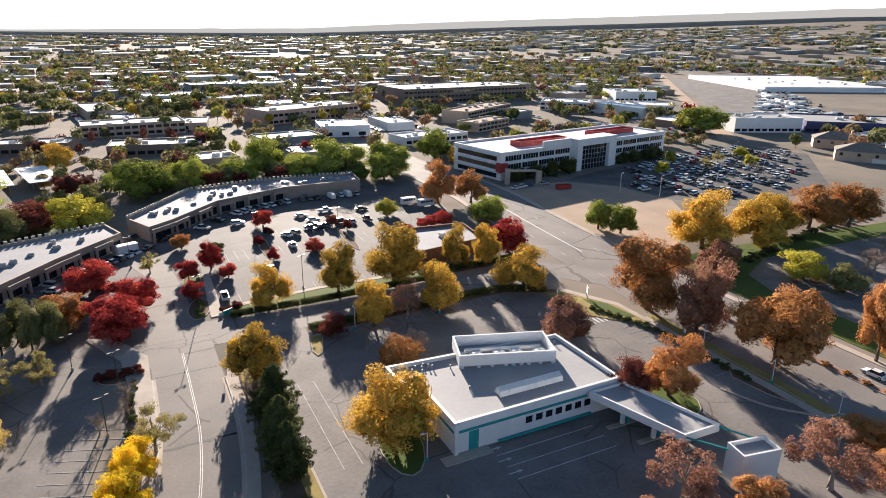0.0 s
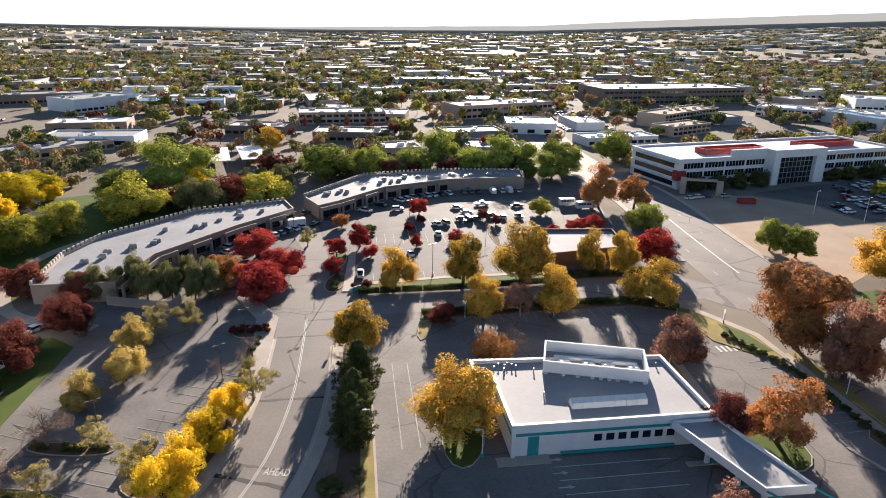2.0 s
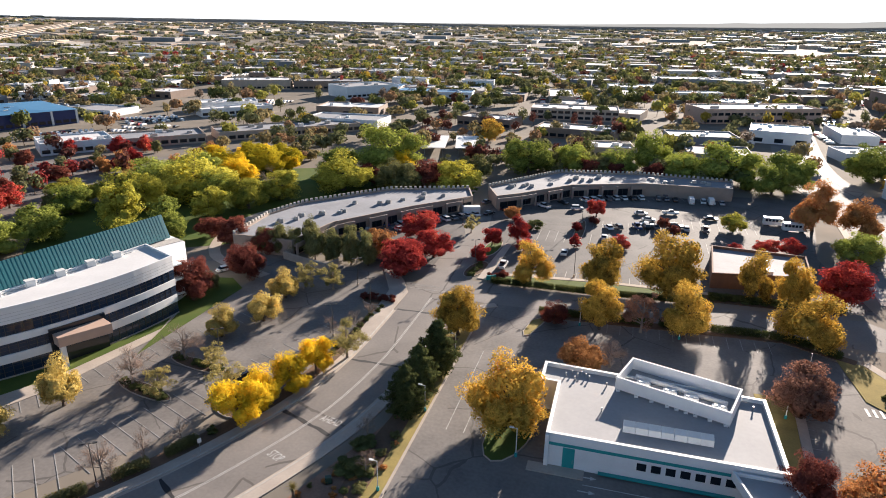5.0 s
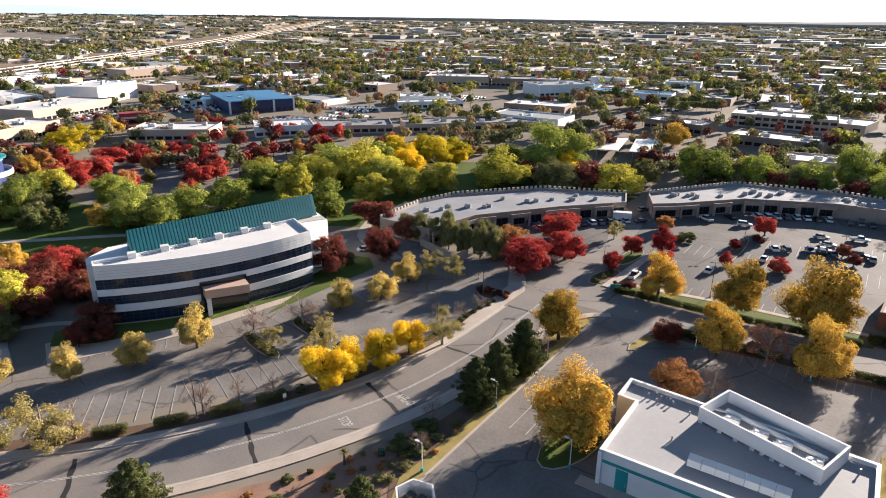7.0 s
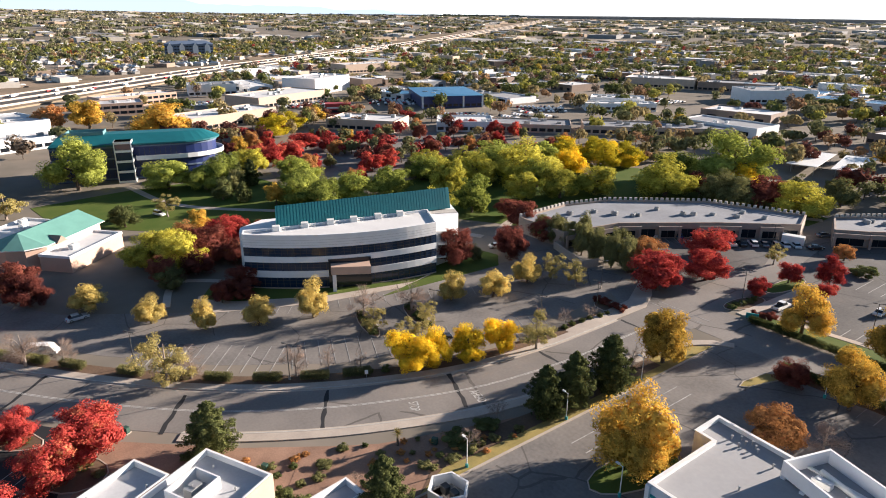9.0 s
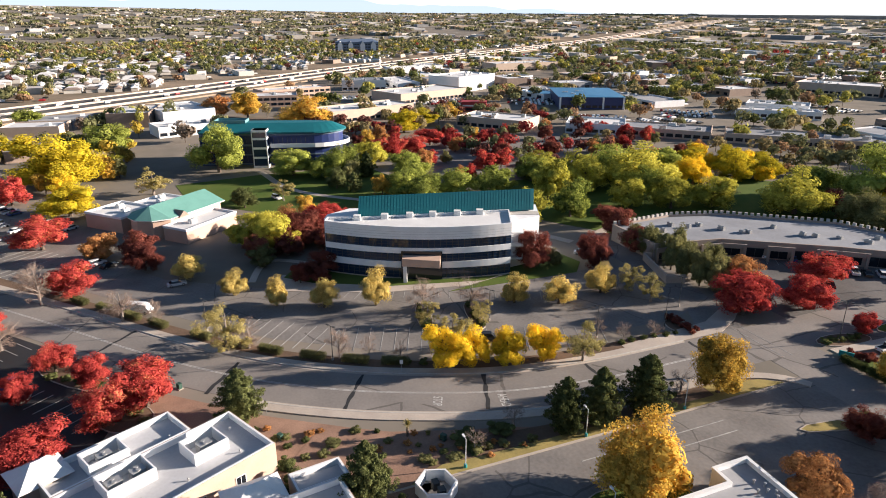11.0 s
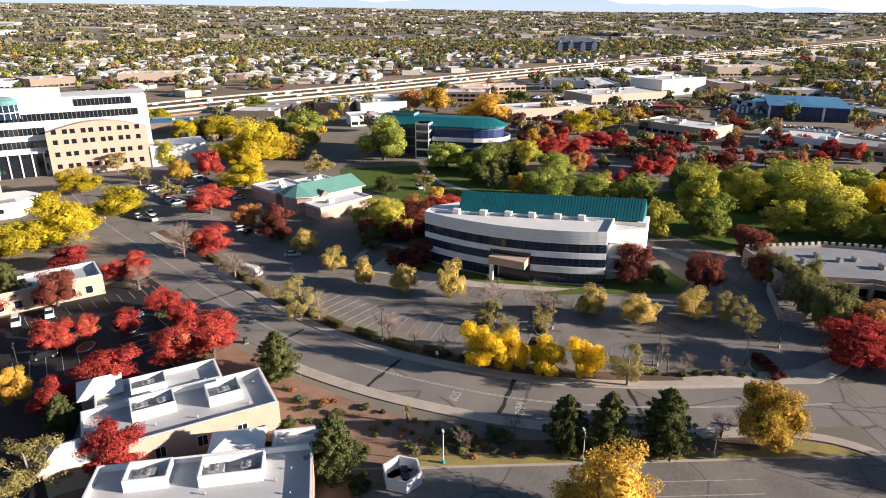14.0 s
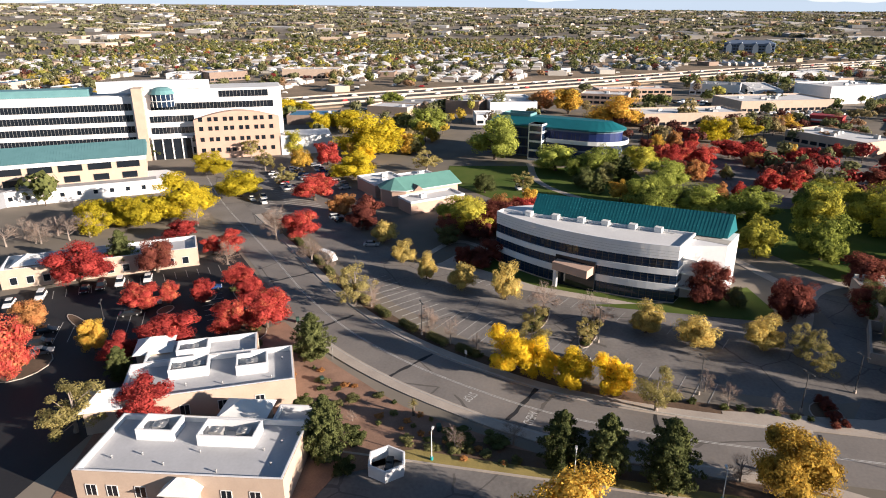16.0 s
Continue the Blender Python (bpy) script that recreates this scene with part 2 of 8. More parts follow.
# ---------- mesh helpers ----------
class Shape:
    """Collects the faces of one part."""
    def __init__(self):
        self.v, self.f = [], []

    def add(self, vs, fs):
        n = len(self.v)
        self.v += [tuple(p) for p in vs]
        self.f += [tuple(i + n for i in q) for q in fs]
        return self

    def box(self, x0, y0, z0, x1, y1, z1, bev=0.0):
        if bev:
            b = bev
            ring = [(x0 + b, y0), (x1 - b, y0), (x1, y0 + b), (x1, y1 - b), (x1 - b, y1), (x0 + b, y1), (x0, y1 - b), (x0, y0 + b)]
            return self.prism(ring, z0, z1)
        vs = [(x, y, z) for z in (z0, z1) for x, y in ((x0, y0), (x1, y0), (x1, y1), (x0, y1))]
        return self.add(vs, [(3, 2, 1, 0), (4, 5, 6, 7), (0, 1, 5, 4), (1, 2, 6, 5), (2, 3, 7, 6), (3, 0, 4, 7)])

    def prism(self, pts, z0, z1):
        n = len(pts)
        area = sum(pts[i - 1][0] * pts[i][1] - pts[i][0] * pts[i - 1][1] for i in range(n))
        if area < 0:
            pts = pts[::-1]
        vs = [(x, y, z0) for x, y in pts] + [(x, y, z1) for x, y in pts]
        return self.add(vs, [tuple(range(n - 1, -1, -1)), tuple(range(n, 2 * n))] + [(i, (i + 1) % n, (i + 1) % n + n, i + n) for i in range(n)])

    def ring(self, outer, inner, z0, z1):
        n = len(outer)
        vs = [(x, y, z) for z in (z0, z1) for pts in (outer, inner) for x, y in pts]
        fs = []
        for i in range(n):
            j = (i + 1) % n
            fs += [(i, j, j + 2 * n, i + 2 * n), (n + j, n + i, n + i + 2 * n, n + j + 2 * n), (2 * n + i, 2 * n + j, 3 * n + j, 3 * n + i), (j, i, n + i, n + j)]
        return self.add(vs, fs)

    def tube(self, a, b, ra, rb, n=6):
        a, b = Vector(a), Vector(b)
        q = (b - a).to_track_quat('Z', 'Y')
        vs = []
        for p, r in ((a, ra), (b, rb)):
            vs += [p + q @ Vector((r * math.cos(k * 2 * math.pi / n), r * math.sin(k * 2 * math.pi / n), 0)) for k in range(n)]
        return self.add(vs, [(k, (k + 1) % n, (k + 1) % n + n, k + n) for k in range(n)] + [tuple(range(n - 1, -1, -1)), tuple(range(n, 2 * n))])

    def chain(self, pts, radii, n=7):
        """One unbroken tube through several points."""
        vs = []
        for k, p in enumerate(pts):
            d = Vector(pts[min(k + 1, len(pts) - 1)]) - Vector(pts[max(k - 1, 0)])
            q = d.to_track_quat('Z', 'Y')
            vs += [Vector(p) + q @ Vector((radii[k] * math.cos(i * 2 * math.pi / n), radii[k] * math.sin(i * 2 * math.pi / n), 0)) for i in range(n)]
        fs = [(r * n + i, r * n + (i + 1) % n, (r + 1) * n + (i + 1) % n, (r + 1) * n + i) for r in range(len(pts) - 1) for i in range(n)]
        return self.add(vs, fs + [tuple(range(n - 1, -1, -1)), tuple(range((len(pts) - 1) * n, len(pts) * n))])

    def strip(self, left, right, z):
        n = len(left)
        return self.add([(x, y, z) for x, y in left] + [(x, y, z) for x, y in right], [(i, i + n, i + 1 + n, i + 1) for i in range(n - 1)])

    def mesh(self, name, material):
        me = bpy.data.meshes.new(name)
        me.from_pydata(self.v, [], self.f)
        me.materials.append(material)
        me.update()
        return me


def part(name, shape, material, parent, label=""):
    ob = new(name, shape.mesh(name, material) if isinstance(shape, Shape) else shape)
    ob.parent = parent
    if label:
        ob["label"] = label
    return ob


def thing(name, x, y, rot=0.0, label="", category="", group="", kind="", z=0.0):
    ob = new(name)
    ob.empty_display_size = 0.3
    ob.matrix_basis = pose(x, y, z, 0, 0, rot)
    return tagged(ob, label, category, group, kind)


def structure(name, shape, material, label, category):
    return tagged(new(name, shape.mesh(name, material)), label, category, "", "structure")


def smooth(pts, step=4.0):
    """A smooth line through the given points."""
    out = []
    p = [Vector(q) for q in pts]
    p = [2 * p[0] - p[1]] + p + [2 * p[-1] - p[-2]]
    for i in range(1, len(p) - 2):
        n = max(2, int((p[i + 1] - p[i]).length / step))
        for k in range(n):
            t = k / n
            out.append(0.5 * (2 * p[i] + (p[i + 1] - p[i - 1]) * t + (2 * p[i - 1] - 5 * p[i] + 4 * p[i + 1] - p[i + 2]) * t * t + (3 * p[i] - p[i - 1] - 3 * p[i + 1] + p[i + 2]) * t ** 3))
    return out + [p[-2]]


def offset(line, d):
    """The line moved d to its left."""
    out = []
    for i, p in enumerate(line):
        a, b = line[max(0, i - 1)], line[min(len(line) - 1, i + 1)]
        w = (b - a).normalized()
        out.append((p.x - w.y * d, p.y + w.x * d))
    return out


def inset(poly, d):
    """A polygon (counter-clockwise) shrunk by d."""
    out, n = [], len(poly)
    for i in range(n):
        p, a, b = Vector(poly[i]), Vector(poly[i - 1]), Vector(poly[(i + 1) % n])
        u, w = (p - a).normalized(), (b - p).normalized()
        nu, nw = Vector((-u.y, u.x)), Vector((-w.y, w.x))
        m = nu + nw
        m = m * (d / max(0.25, m.dot(nu)))
        out.append((p.x + m.x, p.y + m.y))
    return out


def band(line, d0, d1, z0, z1):
    """A raised band along a line between two offsets."""
    s = Shape()
    a, b = offset(line, d0), offset(line, d1)
    n = len(a)
    vs = [(x, y, z) for z in (z0, z1) for pts in (a, b) for x, y in pts]
    fs = []
    for i in range(n - 1):
        fs += [(2 * n + i, 2 * n + i + 1, 3 * n + i + 1, 3 * n + i), (i, 2 * n + i, 2 * n + i + 1, i + 1)[::-1], (n + i, n + i + 1, 3 * n + i + 1, 3 * n + i)[::-1]]
    fs += [(0, n, 3 * n, 2 * n), (n - 1, 2 * n - 1, 4 * n - 1, 3 * n - 1)]
    return s.add(vs, fs)

# ---------- ground, roads, lots ----------
# The valley floor rises gently towards its far rim, by compass bearing.
RIM_AZ = (-180, -128, -111, -92, -85, -70, -50, -30, -16, -4, 5, 15, 23, 32, 46, 57, 80, 180)
RIM_Z = (128, 126, 117, 95, 82, 65, 61, 52, 40, 32, 34, 40, 62, 92, 132, 164, 190, 128)


def lift(x, y):
    """How far the ground at (x, y) lies above the level of the campus."""
    r = np.hypot(x, y)
    return np.interp(np.degrees(np.arctan2(x, y)), RIM_AZ, RIM_Z) * (np.clip(r - 1400, 0, None) / 3300) ** 1.35


def lifted(shape):
    """The same shape with far points set onto the rising ground."""
    v = np.array(shape.v)
    v[:, 2] += lift(v[:, 0], v[:, 1])
    shape.v = [tuple(q) for q in v.tolist()]
    return shape


g = Shape()
RINGS = [1400 + 3550 * k / 22 for k in range(23)]
SPOKES = 120
gv = [(0.0, 0.0, 0.0)] + [(r * math.sin(k * 2 * math.pi / SPOKES), r * math.cos(k * 2 * math.pi / SPOKES), 0.0) for r in RINGS for k in range(SPOKES)]
gf = [(0, 1 + (k + 1) % SPOKES, 1 + k) for k in range(SPOKES)]
for r in range(22):
    gf += [(1 + r * SPOKES + k, 1 + r * SPOKES + (k + 1) % SPOKES, 1 + (r + 1) * SPOKES + (k + 1) % SPOKES, 1 + (r + 1) * SPOKES + k) for k in range(SPOKES)]
structure("ground", lifted(g.add(gv, gf)), CITYGROUND, "wide dry valley floor of tan earth and grey pavement", "ground")


def flat(name, pts, z, material, label, category):
    s = Shape()
    s.prism(pts, -0.2, z)
    return structure(name, s, material, label, category)


def island(name, pts, material, label, h=0.16, kerb=0.18):
    """A planted bed inside a concrete kerb."""
    ob = thing(name, 0, 0, 0, label, "planting bed", "", "structure")
    s = Shape()
    ccw = pts if sum(pts[i - 1][0] * pts[i][1] - pts[i][0] * pts[i - 1][1] for i in range(len(pts))) > 0 else pts[::-1]
    inner = inset(ccw, kerb)
    s.ring(ccw, inner, 0, h)
    part("kerb", s, CONCRETE, ob)
    t = Shape()
    t.prism(inner, -0.1, h - 0.04)
    part("bed", t, material, ob)
    return ob


def oval(x, y, a, b, rot=0, n=14):
    c, s = math.cos(radians(rot)), math.sin(radians(rot))
    return [(x + a * math.cos(k * 2 * math.pi / n) * c - b * math.sin(k * 2 * math.pi / n) * s, y + a * math.cos(k * 2 * math.pi / n) * s + b * math.sin(k * 2 * math.pi / n) * c) for k in range(n)]


loop = smooth([(-190, -95), (-150, -76), (-118, -53), (-95, -34), (-75, -16), (-55, 2), (-36, 18.5), (-20, 35), (-9, 51), (-1.8, 66), (3, 80), (5.5, 97), (6, 113), (6, 140)])
structure("road", band(loop, -6.3, 6.3, -0.2, 0.03), ROAD, "worn grey curving two-lane campus road", "road")
near_loop = [p for p in loop if p.y > 33 and p.y < 118]
structure("pavement", band(near_loop, -8.5, -6.3, -0.1, 0.17), CONCRETE, "pale concrete footway beside the curving road", "pavement")
far_loop = [p for p in loop if p.y > -30 and p.y < 122]
structure("pavement_2", band(far_loop, 6.3, 8.3, -0.1, 0.17), CONCRETE, "pale concrete footway on the inside of the road", "pavement")
structure("gutter", band(far_loop, 5.75, 6.3, -0.1, 0.036), CONCRETE, "pale concrete gutter along the road", "kerb")
structure("gutter_2", band(near_loop, -6.3, -5.75, -0.1, 0.036), CONCRETE, "pale concrete gutter along the road", "kerb")
structure("kerb_line", band(far_loop, 6.28, 6.5, -0.1, 0.19), STONE, "weathered kerb edge along the road", "kerb")
structure("kerb_line_2", band(near_loop, -6.5, -6.28, -0.1, 0.19), STONE, "weathered kerb edge along the road", "kerb")
structure("planting_strip", band(far_loop, 8.3, 11.2, -0.1, 0.12), SOIL, "brown mulched strip behind the footway", "planting strip")
centre = [p for p in loop if p.y < 132]
for d in (-0.18, 0.12):
    structure("centre_line", band(centre, d, d + 0.10, 0.0, 0.042), PAINT, "faded pale double centre line", "road marking")

# service road to the shopping strip, bank drive, cross street, avenue
flat("strip_drive", [(0, 136), (12, 136), (10, 162), (9, 178), (5, 205), (-6, 205), (2, 180), (0, 160)], 0.026, ROAD, "sunlit grey entrance drive of the shopping strip", "road")
flat("cross_street", [(6, 131.5), (104, 132), (108, 126), (134, 108), (134, 118), (112, 140), (104, 147.5), (60, 145), (30, 142.8), (6, 145)], 0.022, ROAD, "grey asphalt cross street", "road")
flat("bank_drive", [(20, 28), (32, 28), (32, 133), (19, 133)], 0.018, ASPHALT, "dark cracked asphalt drive beside the bank", "road")
flat("bank_lot", [(31, 28), (107, 28), (106, 100), (97, 122), (84, 130), (32, 129)], 0.014, ASPHALT, "dark cracked asphalt parking lot round the bank", "parking lot")
avenue = smooth([(119, 12), (120, 70), (121, 110), (123, 148), (126.5, 186), (131, 225), (131, 262), (128, 330), (150, 480)], 8)
structure("avenue", band(avenue, -13.0, 11.0, -0.2, 0.034), ROAD, "broad grey avenue with several lanes", "road")
structure("lane_line", band([p for p in avenue if p.y > 140 and p.y < 235], -0.3, 0.2, 0.0, 0.046), PAINT, "solid white lane line on the avenue", "road marking")
for k, p in enumerate(avenue[:-20]):
    if k % 2 == 0 and p.y < 235:
        s = Shape()
        for d in (-6.6, 5.5):
            s.box(d - 0.07, -1.5, 0, d + 0.07, 1.5, 0.044)
        o = structure("lane_dash", s, PAINT, "white dashes between the avenue's lanes", "road marking")
        q = avenue[k + 1] - p
        o.matrix_basis = pose(p.x, p.y, 0, 0, 0, math.degrees(math.atan2(-q.x, q.y)))
structure("avenue_pavement", band([p for p in avenue if p.y < 110], 14.0, 16.0, -0.1, 0.15), CONCRETE, "pale footway along the avenue", "pavement")
structure("avenue_pavement_2", band([p for p in avenue if p.y > 152 and p.y < 320], 11.0, 13.0, -0.1, 0.15), CONCRETE, "pale footway along the avenue by the shops", "pavement")
structure("avenue_verge", band([p for p in avenue if p.y < 110], 11.0, 14.0, -0.1, 0.13), DRYGRASS, "dry grass verge beside the avenue", "verge")
structure("avenue_pavement_3", band([p for p in avenue if p.y > 40 and p.y < 260], -15.0, -13.0, -0.1, 0.15), CONCRETE, "pale footway on the far side of the avenue", "pavement")
island("avenue_median", [(122.2, 40), (124.2, 40), (124.2, 100), (122.2, 100)], REDSOIL, "narrow planted median strip of red gravel in a kerb")

flat("strip_lot", [(10.5, 149.5), (70, 150), (108, 152), (104, 190), (110, 220), (114, 262), (88, 258), (30, 240), (0, 216), (0, 204), (6, 190), (10, 165)], 0.016, DARKLOT, "asphalt parking lot of the shopping strip", "parking lot")
flat("strip_lot_2", [(-40, 150), (2, 150), (2, 205), (-6, 212), (-22, 192), (-38, 166)], 0.012, DARKLOT, "asphalt parking bay in front of the curved shops", "parking lot")
flat("office_block_lot", [(-100, -12), (-74, 5), (-50, 26), (-33, 43), (-20, 62), (-11, 90), (-9, 126), (-14, 139), (-40, 141), (-42, 122), (-44, 98), (-49, 72), (-60, 46), (-76, 22), (-104, 2)], 0.016, ASPHALT, "worn grey asphalt parking lot of the office block", "parking lot")
flat("lot_lane", [(-20, 137), (0, 126), (0, 138), (-30, 146), (-58, 146), (-62, 136), (-40, 138)], 0.02, ASPHALT, "shaded asphalt lane behind the parking lot", "road")
flat("clinic_lot", [(-24, 19), (-45, 1), (-62, -14), (-44, -22), (-20, -50), (0, -70), (60, -60), (52, 8), (22, 8), (2, 2), (-8, 12), (-14, 14)], 0.016, SEALED, "dark asphalt parking lot of the clinics", "parking lot")
flat("hospital_lot", [(-84, -10), (-100, 0), (-128, 8), (-150, -10), (-190, -50), (-200, -90), (-150, -80), (-112, -52)], 0.012, ASPHALT, "asphalt parking lot of the hospital", "parking lot")
flat("campus_lot", [(-236, 112), (-136, 116), (-138, 150), (-138, 232), (-160, 255), (-236, 225)], 0.012, ASPHALT, "asphalt parking lot under red and orange trees", "parking lot")
flat("front_garden", [(2, 44), (8, 60), (14, 78), (19.5, 86), (19.5, 60), (25, 50), (34, 48), (20, 46), (9, 38)], 0.10, REDSOIL, "red gravel garden bed beside the clinics", "garden bed")
flat("clinic_garden", [(-20, 21), (-10, 15), (0, 6), (22, 8), (40, 14), (38, 48), (20, 50), (9, 60), (3, 50), (-6, 37)], 0.07, REDSOIL, "red gravel round the clinic buildings", "garden bed")
flat("lamp_verge", [(13.2, 70), (15.3, 90), (14.6, 112), (15.1, 119), (17.4, 124.8), (19.5, 123.8), (19.6, 54), (13.5, 62)], 0.13, SOIL, "brown earth verge between road and bank drive", "verge")
flat("lamp_verge_edge", [(17.0, 60), (17.4, 66), (18.0, 118), (19.58, 122), (19.58, 54)], 0.16, DRYGRASS, "dry yellow grass edge of the verge", "verge")
structure("verge_kerb", Shape().prism([(19.6, 45), (20.0, 45), (20.0, 124), (19.6, 124)], -0.1, 0.17), CONCRETE, "concrete kerb along the bank drive", "kerb")
structure("corner_walk", band(smooth([(13.3, 108), (13.8, 117), (15.6, 124), (18.6, 128.6), (22, 131)], 1.5), -1.0, 1.0, -0.1, 0.175), CONCRETE, "pale concrete footway curving round the corner", "pavement")
flat("corner_grass", [(14.9, 112), (15.3, 118), (17.0, 123.6), (19.4, 127), (19.5, 112)], 0.15, DRYGRASS, "dry yellow grass inside the corner", "lawn")
flat("drive_crossing", [(-1, 135.0), (12.6, 135.0), (12.6, 135.12), (-1, 135.12)], 0.05, FADED, "thin white line across the entrance drive", "road marking")
flat("drive_crossing_2", [(-1, 137.2), (12.6, 137.2), (12.6, 137.32), (-1, 137.32)], 0.05, FADED, "thin white line across the entrance drive", "road marking")
flat("west_pavement", [(-3.4, 108), (-0.5, 108), (-0.5, 132), (-4, 139), (-10, 147), (-12, 145), (-5.5, 132)], 0.16, CONCRETE, "pale footway at the bend of the lot", "pavement")

# green places
flat("strip_lawn", [(19.5, 144.8), (45, 145.2), (72, 147.2), (72, 152.5), (42, 152.2), (20, 149.5)], 0.14, GRASS, "green lawn before the shops' parking lot", "lawn")
flat("strip_walk", [(20, 149.8), (42, 152.5), (72, 152.8), (72, 154.2), (42, 154), (20, 151.6)], 0.17, CONCRETE, "pale footway between lawn and parking lot", "pavement")
flat("strip_bed", [(70, 148.4), (100, 149), (100, 153), (70, 152.2)], 0.15, SOIL, "dark planted bed beside the cross street", "planting strip")
flat("entrance_walk", [(13.8, 146), (16.6, 146), (17.5, 176), (15.6, 176)], 0.17, CONCRETE, "pale concrete walk beside the entrance drive", "pavement")
flat("bank_hedge_bed", [(33, 127.6), (84, 130.3), (96, 124), (97, 126), (86, 132.2), (33, 131.6)], 0.16, SOIL, "planted bed between the bank and the cross street", "planting strip")
flat("bank_hedge_walk", [(60, 132.3), (88, 132.6), (88, 134.4), (60, 134)], 0.15, CONCRETE, "pale footway beside the cross street", "pavement")
flat("bank_corner_lawn", [(99, 104), (104.5, 100), (104.5, 112), (98, 124), (93, 126), (94, 110)], 0.15, DRYGRASS, "dry grass corner beside the avenue", "lawn")
flat("bank_corner_lawn_2", [(99, 112), (102.5, 104), (104.3, 104), (103, 113), (99.5, 118)], 0.18, GRASS, "green grass corner beside the footway", "lawn")
flat("bank_side_walk", [(104.6, 96), (106, 92), (106, 112), (99, 126), (97.5, 124.5), (104.4, 111)], 0.18, CONCRETE, "pale curving footway beside the avenue", "pavement")
flat("bank_east_walk", [(78.5, 76), (80, 76), (83, 108), (81.4, 108)], 0.14, CONCRETE, "narrow concrete walk beside the bank", "pavement")
flat("bank_east_lawn", [(75, 77), (78.4, 77), (81.3, 107), (75, 107)], 0.11, DRYGRASS, "dry grass beside the bank", "lawn")
flat("office_lawn", [(-42, 86), (-41, 122), (-47, 127), (-60, 124), (-52, 108), (-46.5, 104)], 0.12, GRASS, "green lawn beside the curved office block", "lawn")
flat("office_forecourt", [(-68, 50), (-46, 104), (-42.5, 98), (-47.5, 71), (-58.5, 46)], 0.09, CONCRETE, "pale concrete forecourt before the curved office block", "pavement")
flat("office_bed", [(-72, 54), (-66.5, 62), (-53, 84), (-47, 103), (-45, 97), (-50.5, 74), (-60, 56), (-66, 50)], 0.11, GRASS, "shaded lawn before the office block's front", "lawn")
flat("campus_lawn", [(-112, 70), (-128, 52), (-150, 30), (-178, 26), (-184, 60), (-182, 105), (-150, 112), (-116, 106)], 0.06, GRASS, "wide green campus lawn", "lawn")
flat("park_strip", [(-64, 150), (-110, 120), (-135, 150), (-135, 230), (-70, 262), (-8, 240), (-8, 226), (-38, 215), (-62, 186)], 0.05, GRASS, "shaded grass under the tall trees behind the shops", "lawn")
structure("patio_path", band(smooth([(-66, 42), (-75.7, 45.3), (-79.5, 49.1), (-78, 53), (-72.8, 58.3), (-64, 59.6)], 1.5), -0.9, 0.9, 0, 0.13), CONCRETE, "pale curving garden path beside the office block", "pavement")
structure("park_path", band(smooth([(-40, 131), (-62, 141), (-72, 165), (-68, 190), (-44, 216), (-8, 236)]), -1.6, 1.6, 0, 0.11), CONCRETE, "pale path behind the shops", "pavement")
structure("campus_path", band(smooth([(-62, 134), (-110, 108), (-150, 70), (-190, 60)]), -1.4, 1.4, 0, 0.11), CONCRETE, "pale path across the campus lawn", "pavement")
flat("avenue_lawn", [(138, 96), (147, 98), (153, 112), (170, 120), (240, 118.5), (330, 112), (330, 124), (244, 128), (168, 132), (147, 132), (138, 122)], 0.12, GRASS, "green lawn along the far side of the avenue", "lawn")
flat("east_lot", [(150, 62), (330, 80), (330, 110), (240, 116), (170, 118), (154, 109), (150, 96)], 0.02, ASPHALT, "asphalt parking lot beyond the avenue", "parking lot")
flat("avenue_lawn_2", [(136.5, 40), (147, 40), (149.6, 96), (138, 95.8)], 0.11, GRASS, "shaded lawn between the avenue and the parking lot", "lawn")
flat("vacant_lot", [(137, 138), (147, 136), (170, 150), (186, 166), (197, 184), (194, 212), (178, 230), (145, 233), (142, 200)], 0.03, SAND, "bare sandy lot beside the office building", "vacant lot")
flat("office_lot", [(180, 233), (196, 213), (199, 185), (214, 166), (280, 172), (350, 232), (336, 272), (285, 264), (205, 242)], 0.022, DARKLOT, "asphalt parking lot full of cars", "parking lot")

